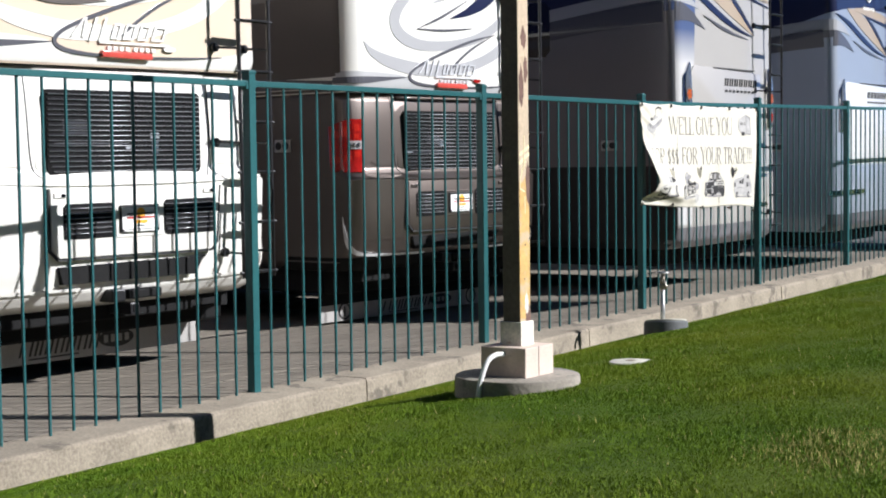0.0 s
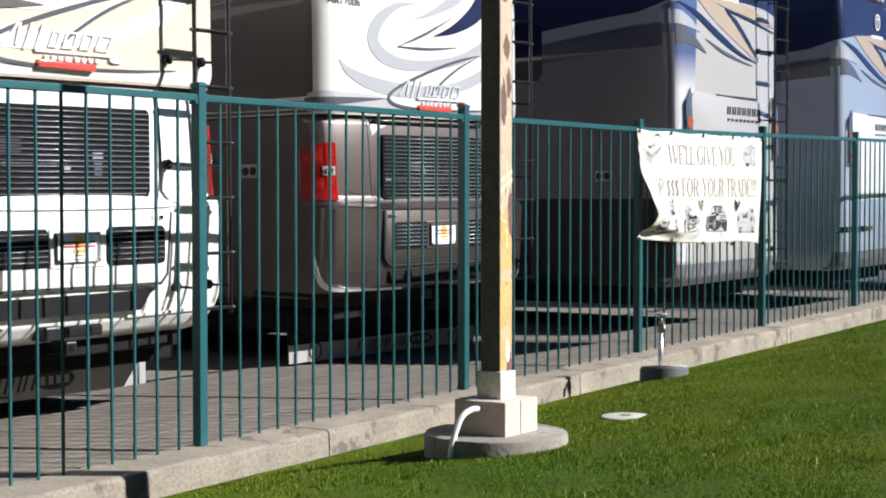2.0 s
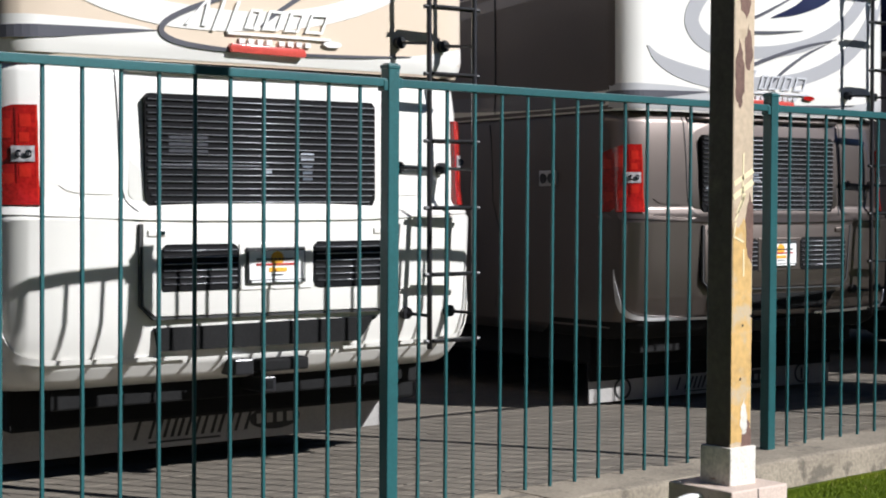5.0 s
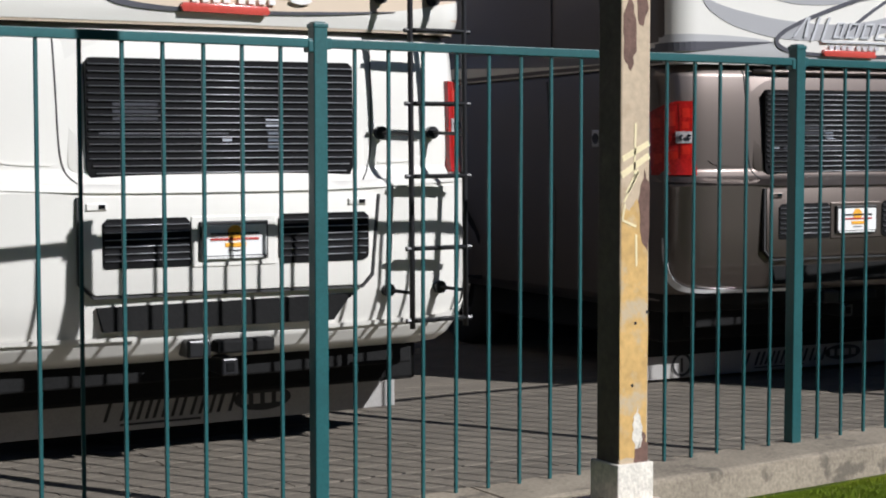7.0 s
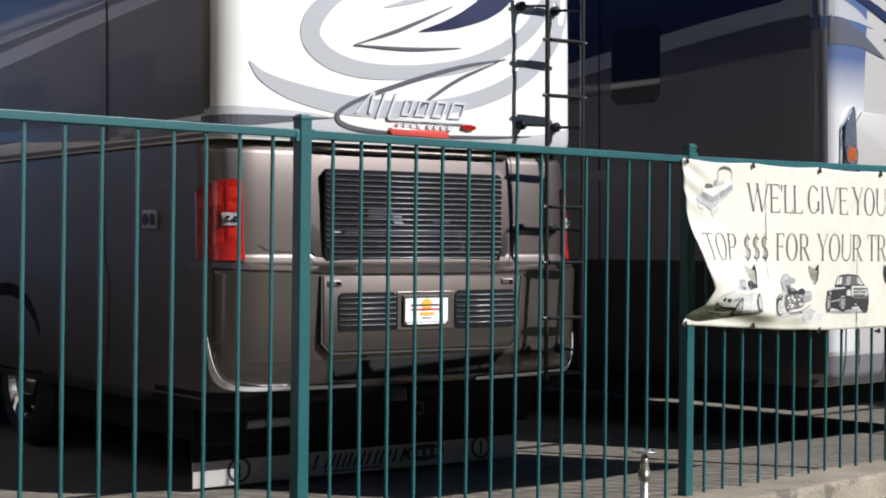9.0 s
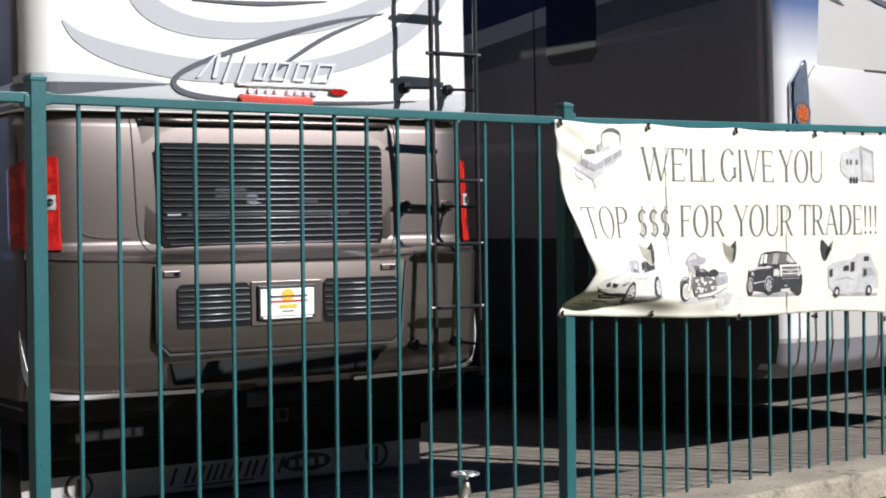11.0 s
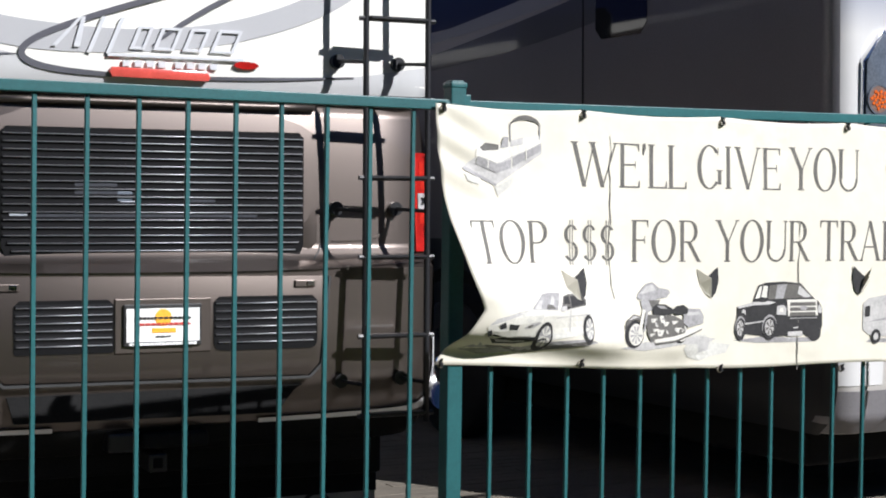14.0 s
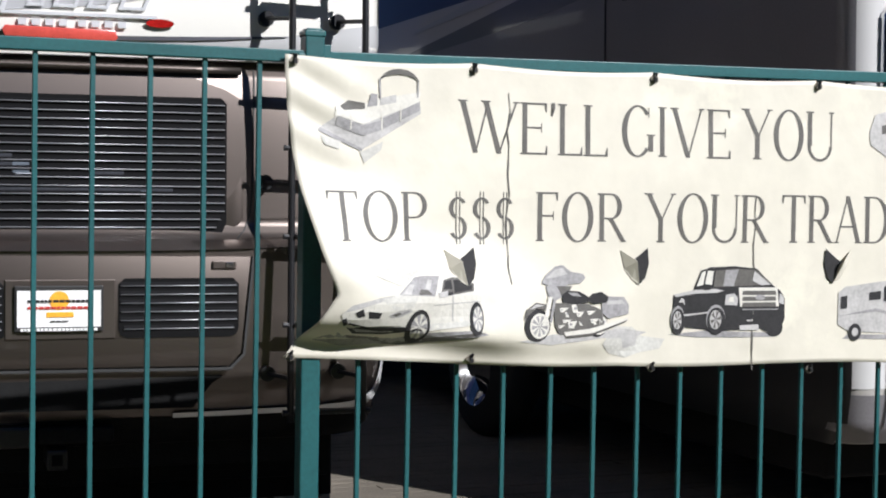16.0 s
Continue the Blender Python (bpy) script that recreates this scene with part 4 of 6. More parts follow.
    part("ledge", ribbon(LOWER, [(-1.5, 1.19, 0.03), (-1.2, 1.19, 0.035), (-0.6, 1.165, 0.035), (0, 1.16, 0.035), (0.6, 1.165, 0.035), (1.2, 1.19, 0.035), (1.5, 1.19, 0.03)], 0.012), low, rv, smooth=True)
    # brake light bar over the hatch
    bm = bmesh.new()
    yb = UPPER.at(0, 1.945).y
    prism([(-0.185, 1.918), (0.205, 1.912), (0.215, 1.925), (0.205, 1.952), (-0.185, 1.958), (-0.197, 1.94)], yb - 0.03, yb + 0.01, bm, bevel=0.005)
    part("brake_light", bm, MAT["brake"], rv, "slim red high brake light", smooth=True)
    # curved bright trim at the lower corner and bumper step
    for g in (-1, 1):
        part("corner_trim", ribbon(LOWER, [(g * 1.33, 0.85, 0.004), (g * 1.315, 0.75, 0.018), (g * 1.28, 0.64, 0.032), (g * 1.21, 0.565, 0.034), (g * 1.08, 0.536, 0.024), (g * 0.8, 0.527, 0.020), (g * 0.42, 0.522, 0.018)], 0.016), MAT["trim"] if scheme["chrome"] else low, rv, "curved bright corner trim", smooth=True)
    part("bumper_recess", prism([(-0.60, 0.665), (-0.57, 0.56), (0.49, 0.555), (0.56, 0.645), (0.60, 0.67)], LOWER.at(0, 0.64).y - 0.012, lv + 0.1), MAT["under"], rv, "dark bumper step recess")
    part("bumper_bar", boxed(-0.07, 0.20, -0.108, 0.12, 0.435, 0.495, 0.012), MAT["under"], rv)
    hitch = part("tow_hitch", boxed(-0.04, 0.035, -0.08, 0.5, 0.335, 0.41, 0.008), MAT["black"], rv, "black square tow hitch receiver")
    part("receiver_mouth", boxed(-0.022, 0.017, -0.084, -0.07, 0.352, 0.393, 0.003), MAT["void"], hitch)
    part("socket", boxed(-0.21, -0.10, -0.112, 0.02, 0.425, 0.505, 0.012), MAT["black"], hitch)
    part("chassis", boxed(-1.12, 1.12, 0.3, 10.5, floor + 0.28, 0.46, 0.02), MAT["under"], rv)
    part("cross_member", boxed(-1.0, 1.0, 0.12, 0.25, 0.30, 0.44, 0.01), MAT["under"], rv)
    part("axle", tube([(-1.0, 2.9, floor + 0.46), (1.0, 2.9, floor + 0.46)], 0.07), MAT["under"], rv)
    flap(rv, scheme["flap_v"], floor + scheme["flap_w"], floor + scheme["flap_w"] + scheme["flap_h"], 1.15, scheme["flap_mark"])
    stands(rv, floor)
    swirls(rv, scheme)
    ladder(rv)
    side_details(rv, scheme, floor)
    air_unit(rv, 2.2)
    air_unit(rv, 6.6)
    return rv


LOT = -0.03
S1 = dict(side_from=1.62, engine=((-0.5, -0.30, 1.45, 1.53, "pipe_dark"), (-0.56, 0.02, 1.375, 1.40, "pipe_dark"), (-0.01, 0.035, 1.36, 1.385, "filter_white"), (0.195, 0.27, 1.425, 1.46, "filter_white"), (0.205, 0.26, 1.33, 1.40, "filter_grey"), (0.20, 0.265, 1.40, 1.42, "filter_grey")), skirt="white", lower="white", upper="beige", roof="dark_grey", roof_zone="", hook="white", low="white", fin="dark_grey", fin2="taupe_dark", top="taupe_dark", ring="white", wedge="dark_grey", recess="white", mark="mark_white", chrome=False, flap_v=0.60, flap_w=0.10, flap_h=0.20, flap_mark=False, side="taupe_dark",
          lower_label="glossy white lower rear body", upper_label="beige upper rear body with sweeping graphics")
S2 = dict(side_from=1.295, engine=((-0.58, -0.51, 1.365, 1.385, "filter_white"), (-0.33, -0.16, 1.445, 1.50, "pipe_dark"), (-0.16, -0.10, 1.425, 1.465, "filter_grey"), (-0.15, -0.08, 1.41, 1.425, "filter_white"), (-0.48, 0.42, 1.36, 1.385, "pipe_dark"), (0.12, 0.24, 1.42, 1.45, "pipe_dark"), (0.30, 0.33, 1.34, 1.37, "filter_grey"), (0.315, 0.345, 1.26, 1.33, "pipe_dark")), skirt="skirt_grey", lower="taupe", upper="white", roof="navy", roof_zone="navy", hook="grey", low="grey", fin="navy", fin2="grey", top="dark_grey", ring="grey", wedge="dark_grey", recess="taupe", mark="silver", chrome=True, flap_v=0.46, flap_w=0.03, flap_h=0.165, flap_mark=True, side="taupe_dark",
          lower_label="metallic taupe lower rear body", upper_label="white upper rear body with grey graphics")
rv1 = open_road(0.110, 1.135, 0.06, -2.6, LOT - 0.06, S1, "white and beige motorhome with black engine louvres and a roof ladder")
rv2 = open_road(4.432, 1.64, 0.05, -5.0, LOT - 0.05, S2, "taupe and white motorhome with a navy top and dealer plate")


def ring_emblem(rv, u, w, v, r=0.1):
    em = part("ring_emblem", ring(bmesh.new(), u, w, r, r * 0.82, v - 0.012, v, 0.9), MAT["mark_white"], rv, "round pale ring emblem")
    part("emblem_bar", prism([(u - 0.02, w - 0.055), (u + 0.004, w - 0.055), (u + 0.022, w + 0.05), (u - 0.002, w + 0.05)], v - 0.012, v), MAT["mark_white"], em)
    part("emblem_bar", prism([(u - 0.055, w + 0.028), (u + 0.05, w + 0.028), (u + 0.04, w + 0.05), (u - 0.045, w + 0.05)], v - 0.0135, v), MAT["mark_white"], em)
    for i in range(6):
        part("name_bar", boxed(u - 0.21 + 0.07 * i, u - 0.165 + 0.07 * i, v - 0.01, v - 0.001, w - 0.205, w - 0.165), MAT["mark_white"], rv)


def words(text, size, mat, depth=0.002):
    cu = bpy.data.curves.new("words", "FONT")
    cu.body, cu.size, cu.extrude = text, size, depth
    ob = new("words", cu)
    dg = bpy.context.evaluated_depsgraph_get()
    me = bpy.data.meshes.new_from_object(ob.evaluated_get(dg))
    bpy.data.objects.remove(ob)
    me.materials.clear()
    me.materials.append(mat)
    return me


ring_emblem(rv2, -0.03, 3.30, UPPER.at(0, 3.3).y - 0.003)
ring_emblem(rv1, -0.03, 3.30, UPPER.at(0, 3.3).y - 0.003)
stock = new("stock_number", words("AR17006", 0.09, MAT["plate_ink"]))
for v in stock.data.vertices:
    v.co = UPPER.at(-1.17 + v.co.x, 2.682 + v.co.y, 0.004 + max(0, v.co.z))
stock.parent = rv2


def newer(u, y, z, turn, floor, scheme, label):
    """A motorhome of the newer kind: plain upright rear, slim corner lamps, slanted graphics."""
    rv = empty("motorhome", pose(u, y, z, 0, -0.5, turn), label, "motorhome", "motorhomes parked along the fence")
    body = Shell([(0.38, 0.05, 1.20), (0.46, -0.03, 1.245), (0.62, -0.05, 1.26), (3.2, -0.02, 1.265), (3.58, 0.0, 1.26), (3.70, 0.03, 1.24), (3.77, 0.10, 1.18), (3.80, 0.24, 1.05)], 0.12, 0.01)
    top = [(-11.5, 2.55), (-5, 2.6), (-2.6, 2.75), (-1.5, 3.02), (-1.27, 3.08), (-0.9, 3.14), (-0.5, 3.18), (0.0, 3.19), (0.5, 3.19), (0.9, 3.17), (1.25, 3.1), (1.6, 3.0), (4, 2.75), (11.5, 2.6)]
    lower_skin, upper_skin = skin_split(body, 0.38, 3.80, 11.5, top, 0.62, 3.34)
    part("rear_and_side_body", lower_skin, PAINT[scheme["body"]], rv, scheme["body_label"], smooth=True)
    part("roof_band", upper_skin, PAINT["navy"], rv, "dark navy upper band", smooth=True)
    for u in (-0.95, -0.16, 0.0, 0.16, 0.95):
        p = body.at(u, 3.66)
        part("marker_light", boxed(p.x - 0.032, p.x + 0.032, p.y - 0.05, p.y + 0.02, 3.645, 3.672, 0.008), MAT["marker"], rv, "small pale roof marker light")
    for g in (-1, 1):
        top_line = ((1.235, 2.78), (1.26, 2.778), (1.285, 2.775), (1.315, 2.772), (1.345, 2.77), (1.5, 2.76), (2.2, 2.70), (3.0, 2.60), (4.0, 2.48), (5.2, 2.38), (6.5, 2.30), (11.3, 2.28))
        part("side_colour", zone(body, [(g * s, 0.372) for s, _ in top_line], [(g * s, w) for s, w in top_line], 0.005, 24), PAINT[scheme["side"]], rv, smooth=True)
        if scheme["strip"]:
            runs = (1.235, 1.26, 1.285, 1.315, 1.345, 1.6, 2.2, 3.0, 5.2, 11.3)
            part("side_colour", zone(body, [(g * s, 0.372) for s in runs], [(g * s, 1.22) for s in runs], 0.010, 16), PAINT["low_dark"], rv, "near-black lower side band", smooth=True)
    ss = (-1.33, -1.28, -1.2, -0.8, -0.4, 0, 0.4, 0.8, 1.2, 1.28, 1.33)
    part("valance", zone(body, [(q, 0.385) for q in ss], [(q, 0.595) for q in ss], 0.008, 10), PAINT["pewter" if scheme["strip"] else "dark_grey"], rv, "grey lower valance", smooth=True)
    def band(colour, *pts, off=0.006):
        part("graphic", ribbon(body, pts, off), PAINT[colour], rv)
    band("grey", (-6.0, 2.48, 0.02), (-3.8, 2.66, 0.10), (-2.2, 2.86, 0.13), (-1.35, 2.93, 0.14), (-1.0, 2.90, 0.10), (-0.75, 2.82, 0.004))
    band("dark_grey", (-6.5, 2.30, 0.02), (-4.0, 2.48, 0.16), (-2.2, 2.70, 0.20), (-1.35, 2.77, 0.22), (-0.95, 2.74, 0.12), (-0.6, 2.62, 0.004))
    if scheme["strip"]:
        part("graphic", zone(body, [(-1.36, 0.62), (-1.25, 0.62), (-1.05, 0.62), (-0.99, 0.62)], [(-1.36, 3.04), (-1.25, 3.07), (-1.05, 3.11), (-0.80, 3.15)], 0.0035, 20), PAINT["fade_blue"], rv, "blue corner that turns pale grey lower down", smooth=True)
    band("tan", (-0.80, 3.15, 0.02), (-0.45, 3.06, 0.17), (0.0, 2.90, 0.17), (0.40, 2.73, 0.08), (0.64, 2.62, 0.004))
    band("tan", (-0.55, 3.16, 0.03), (-0.1, 3.15, 0.10), (0.5, 3.10, 0.10), (1.17, 3.0, 0.01), off=0.0075)
    band("navy", (-1.2, 3.07, 0.01), (-0.8, 2.98, 0.06), (-0.3, 2.81, 0.07), (0.2, 2.67, 0.04), (0.62, 2.605, 0.004), off=0.009)
    band("dark_grey", (-0.62, 2.76, 0.006), (-0.2, 2.66, 0.035), (0.2, 2.60, 0.02), (0.5, 2.57, 0.004), off=0.009)
    band("navy", (-0.16, 3.10, 0.02), (0.12, 2.955, 0.045), (0.5, 2.73, 0.035), (0.66, 2.62, 0.004), off=0.010)
    band("navy", (-0.16, 3.09, 0.02), (0.4, 3.04, 0.03), (1.1, 2.95, 0.008), off=0.011)
    band("dark_grey", (0.05, 3.03, 0.008), (0.28, 2.90, 0.018), (0.66, 2.65, 0.004), off=0.012)
    ev = body.at(0, 3.3).y - 0.003
    ring_emblem(rv, -0.03, 3.38, ev)
    bv = body.at(0, 2.0).y
    part("access_panel", prism([(-0.98, 1.2), (0.80, 1.2), (0.80, 2.20), (-0.90, 2.24), (-0.98, 2.15)], bv - 0.012, bv + 0.05, bevel=0.01), PAINT[scheme["panel"]], rv, "plain pale access panel", smooth=True)
    part("panel_line", boxed(-0.42, 0.62, bv - 0.016, bv - 0.008, 2.225, 2.237), MAT["seam"], rv)
    x = -0.16
    for i in range(7):
        for off in (0.0, 0.056):
            part("slanted_bar", prism([(x + off, 2.05), (x + off + 0.022, 2.05), (x + off + 0.034, 2.13), (x + off + 0.012, 2.13)], bv - 0.02, bv - 0.012), MAT["plate_ink"], rv)
        x += 0.124
    for i in range(8):
        part("small_bar", boxed(-0.15 + 0.1 * i, -0.10 + 0.1 * i, bv - 0.02, bv - 0.012, 1.985, 2.01), MAT["plate_ink"], rv)
    for g in (-1, 1):
        f = lambda s: g * s
        c = body.at(f(1.10), 2.0).y
        shape = [(1.145, 1.62), (0.97, 1.60), (0.965, 1.9), (0.98, 2.10), (0.995, 2.24), (1.01, 2.27), (1.03, 2.262), (1.12, 2.15), (1.138, 2.12)]
        lamp = part("corner_lamp", prism([(f(p), q) for p, q in shape], c - 0.03, c + 0.05, bevel=0.006), MAT["chrome"], rv, "tall smoked corner lamp unit with a bright edge", smooth=True)
        inner = [(1.0575 + (p - 1.0575) * 0.86, 1.95 + (q - 1.95) * 0.95) for p, q in shape]
        part("glass_lens", prism([(f(p), q) for p, q in inner], c - 0.036, c - 0.02, bevel=0.004), MAT["lamp_glass"], lamp, "smoked blue-grey lens", smooth=True)
        for w, key, name in ((1.945, "amber", "amber_light"), (1.73, "red", "red_light")):
            bm = bmesh.new()
            disc(bm, (f(1.055), c - 0.040, w), 0.064, 0.01, "y", 22)
            cup = part(name, bm, MAT["rust"], lamp, "round light behind the smoked lens")
            for k in range(19):
                a, q = 2.4 * k, 0.011 * math.sqrt(k + 0.3)
                bm = bmesh.new()
                disc(bm, (f(1.055) + q * math.cos(a), c - 0.044, w + q * math.sin(a)), 0.0085, 0.006, "y", 8)
                part("diode", bm, MAT[key], cup)
            part("bezel", ring(bmesh.new(), f(1.055), w, 0.072, 0.063, c - 0.043, c - 0.03), MAT["lamp_glass"], lamp)
    part("bumper_trim", ribbon(body, [(-1.30, 0.86, 0.06), (-1.0, 0.86, 0.06), (-0.6, 0.86, 0.06), (-0.3, 0.86, 0.05)], 0.02), MAT["chrome"], rv, "bright chrome bumper trim")
    ladder(rv, 0.72, 1.05)
    part("chassis", boxed(-1.12, 1.12, 0.3, 10.5, floor + 0.28, 0.5, 0.02), MAT["under"], rv)
    side_details(rv, scheme, floor, (1.42, 1.9, 2.38, 2.95), body, 3.5, 2.0)
    stands(rv, floor, 3.5, 1.36)
    air_unit(rv, 2.2, 3.77)
    return rv


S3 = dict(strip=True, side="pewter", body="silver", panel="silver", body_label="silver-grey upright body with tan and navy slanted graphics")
S4 = dict(strip=False, side="blue_grey", body="blue_grey", panel="pearl", body_label="pale blue-grey upright body with navy top")
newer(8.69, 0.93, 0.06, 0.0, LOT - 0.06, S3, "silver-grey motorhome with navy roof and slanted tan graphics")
newer(13.05, 0.9, 0.06, 0.0, LOT - 0.06, S4, "pale blue-grey motorhome with a navy top and roof ladder")
newer(17.4, 0.9, 0.06, 0.0, LOT - 0.06, S4, "pale motorhome at the far end of the row")

# ---- light pole on the lawn ----
pole = empty("light_pole", pose(0.082, -1.735, 0.14), "square steel light pole with peeling tan paint and rust", "light pole")
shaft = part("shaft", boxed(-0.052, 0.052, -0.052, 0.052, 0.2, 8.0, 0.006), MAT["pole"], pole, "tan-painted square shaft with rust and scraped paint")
# the side away from the sun gets a dark brown that stands for its shade
shaft.data.materials.append(MAT["shade_brown"])
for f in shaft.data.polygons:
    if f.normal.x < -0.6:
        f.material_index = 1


def blot(outline, cx, cz, sx, sz, rough, seed, mat, name, label="", face=-0.052, lift_=0.0008):
    """A worn patch with a ragged edge on the shaft's front face."""
    rnd = random.Random(seed)
    pts = []
    for i, (a, b) in enumerate(outline):
        c, d = outline[(i + 1) % len(outline)]
        for k in range(4):
            t = k / 4
            pts.append((cx + sx * (a + (c - a) * t) + rnd.uniform(-rough, rough), cz + sz * (b + (d - b) * t) + rnd.uniform(-rough, rough)))
    pts = [(max(-0.051, min(0.051, p)), q) for p, q in pts]
    return part(name, prism(pts, face - lift_, face + 0.004), mat, shaft, label)


DIAMOND = ((0, 1), (0.7, 0.5), (1, -0.3), (0.3, -1), (-0.6, -0.7), (-0.9, 0.2))
blot(((-1, 1), (-0.4, 0.93), (0.1, 1.03), (0.6, 0.9), (1, 0.97), (1, -1), (-1, -1)), 0.0, 0.72, 0.0475, 0.36, 0.003, 9, MAT["ochre"], "worn_patch", "ochre undercoat showing on the lower shaft", lift_=0.0004)
blot(DIAMOND, -0.024, 1.555, 0.027, 0.11, 0.004, 1, MAT["rust"], "rust_patch", "bare dark rust patch")
blot(DIAMOND, 0.018, 1.64, 0.022, 0.075, 0.004, 2, MAT["rust"], "rust_patch")
blot(DIAMOND, 0.0, 1.80, 0.03, 0.06, 0.005, 3, MAT["rust"], "rust_patch")
blot(DIAMOND, 0.034, 1.06, 0.026, 0.115, 0.004, 4, MAT["rust"], "rust_patch")
blot(DIAMOND, 0.03, 0.36, 0.034, 0.07, 0.006, 5, MAT["rust"], "rust_patch")
blot(DIAMOND, 0.012, 0.44, 0.02, 0.06, 0.006, 6, MAT["flake"], "flaking_patch", "flaking pale paint", lift_=0.0012)
blot(DIAMOND, 0.02, 2.35, 0.03, 0.13, 0.006, 7, MAT["rust"], "rust_patch")
for (x0, z0), (x1, z1), wd in (((-0.045, 1.20), (0.048, 1.245), 0.016), ((-0.048, 1.155), (0.048, 1.21), 0.018), ((-0.03, 1.105), (0.01, 1.17), 0.011), ((0.0, 1.30), (-0.004, 1.15), 0.007), ((-0.035, 1.075), (-0.045, 1.03), 0.006), ((-0.045, 1.03), (0.004, 1.012), 0.007), ((0.004, 0.99), (0.006, 0.90), 0.007), ((-0.04, 1.08), (0.012, 1.165), 0.007)):
    n = Vector((-(z1 - z0), x1 - x0)).normalized() * wd / 2
    part("scrape", prism([(x0 + n.x, z0 + n.y), (x1 + n.x, z1 + n.y), (x1 - n.x, z1 - n.y), (x0 - n.x, z0 - n.y)], -0.0534, -0.05), MAT["scrape"], shaft, "bright cream scrape in the paint")
for x, z in ((0.004, 0.74), (-0.006, 0.565), (0.045, 0.77)):
    b = bmesh.new()
    disc(b, (x, -0.0528, z), 0.005, 0.003, "y", 10)
    part("screw_hole", b, MAT["black"], shaft)
b = tube(smooth_path([(0.0, -0.053, 2.15), (0.012, -0.085, 2.155), (0.03, -0.095, 2.12), (0.02, -0.085, 2.05), (-0.005, -0.075, 2.02), (-0.018, -0.07, 2.06)], 5), 0.007, sides=7)
box(b, -0.025, 0.02, -0.06, -0.05, 2.03, 2.19, 0.003)
part("hook_bracket", b, MAT["black"], pole, "small dark hook bracket", smooth=True)
part("sleeve", boxed(-0.064, 0.064, -0.064, 0.064, 0.21, 0.345, 0.004), MAT["flake"], pole, "flaking pale sleeve round the pole foot")
ped = part("pedestal", boxed(-0.14, 0.14, -0.135, 0.135, 0.06, 0.222, 0.006), MAT["pole_pink"], pole, "pinkish painted steel base cover")
part("cover_seam", boxed(-0.012, -0.008, -0.1365, -0.13, 0.062, 0.22), MAT["seam"], ped)
foot = bmesh.new()
disc(foot, (0, 0, -0.22), 0.325, 0.29, "z", 40, bevel=0.012)
part("footing", foot, MAT["base"], pole, "round weathered concrete footing", smooth=True)
conduit = tube(smooth_path([(-0.135, -0.005, 0.185), (-0.20, 0.0, 0.19), (-0.265, 0.01, 0.165), (-0.31, 0.018, 0.09), (-0.335, 0.024, 0.0), (-0.345, 0.028, -0.12)], 5), 0.0135, sides=10)
part("conduit", conduit, MAT["white_pipe"], pole, "bent white plastic conduit", smooth=True)

# ---- tap and covers in the lawn ----
tap = empty("standpipe_tap", pose(3.63, -0.81, 0.02, 0, 0, 0), "galvanised standpipe with a brass tap in a round valve box", "tap")
part("pipe", tube([(0, 0, -0.05), (0, 0, 0.36)], 0.017, sides=12), MAT["galv"], tap, smooth=True)
b = tube([(0, 0, 0.345), (0, 0, 0.385)], 0.026, sides=8)
tube([(0, 0, 0.38), (0, 0, 0.46)], [0.022, 0.012], b, 10)
part("valve_body", b, MAT["brass"], tap, "dull brass valve body", smooth=True)
part("spout", tube([(0, 0, 0.405), (-0.03, -0.03, 0.40), (-0.05, -0.045, 0.375), (-0.052, -0.047, 0.35)], 0.016, sides=10), MAT["brass"], tap, smooth=True)
b = tube([(0.045 * math.cos(a), 0.045 * math.sin(a), 0.466) for a in [2 * math.pi * k / 16 for k in range(17)]], 0.006, sides=6)
tube([(-0.045, 0, 0.466), (0.045, 0, 0.466)], 0.005, b, 6)
tube([(0, -0.045, 0.466), (0, 0.045, 0.466)], 0.005, b, 6)
part("hand_wheel", b, MAT["galv"], tap, "small pale hand wheel", smooth=True)
vbox = empty("valve_box", pose(3.575, -0.865, 0.062, -5, 7, 0), "round dark plastic valve box with a pale lid in the lawn", "valve box")
b = bmesh.new()
prof = [(0.170, -0.12), (0.162, 0.05), (0.158, 0.068)]
rings = [[b.verts.new((q * math.cos(2 * math.pi * k / 36), q * math.sin(2 * math.pi * k / 36), h)) for k in range(36)] for q, h in prof]
for r, s in zip(rings, rings[1:]):
    for k in range(36):
        b.faces.new((r[k], r[(k + 1) % 36], s[(k + 1) % 36], s[k]))
b.faces.new(rings[-1])
part("box_wall", b, MAT["box_plastic"], vbox, smooth=True)
b = bmesh.new()
disc(b, (0, 0, 0.069), 0.152, 0.010, "z", 36, bevel=0.003)
part("lid", b, MAT["cover"], vbox, "pale cast lid", smooth=True)
for k in range(7):
    for j in range(7):
        x, y = -0.12 + 0.04 * k, -0.12 + 0.04 * j
        if 0.03 < math.hypot(x, y) < 0.125:
            part("lid_stud", boxed(x - 0.008, x + 0.008, y - 0.008, y + 0.008, 0.078, 0.083), MAT["cover"], vbox)
cov = empty("drain_cover", pose(1.12, -1.86, lawn_z(1.12, -1.86) - 0.008), "round pale concrete cover sunk in the lawn", "cover")
b = bmesh.new()
disc(b, (0, 0, -0.05), 0.13, 0.065, "z", 32, bevel=0.006)
part("cover_disc", b, MAT["cover"], cov, smooth=True)
b = bmesh.new()
disc(b, (0.02, 0.02, 0.012), 0.03, 0.006, "z", 16)
part("lifting_boss", b, MAT["concrete"], cov)

# ---- banner ----
banner = empty("banner", pose(0, 0, 0), "sun-bleached cream vinyl trade-in banner tied to the fence", "banner")


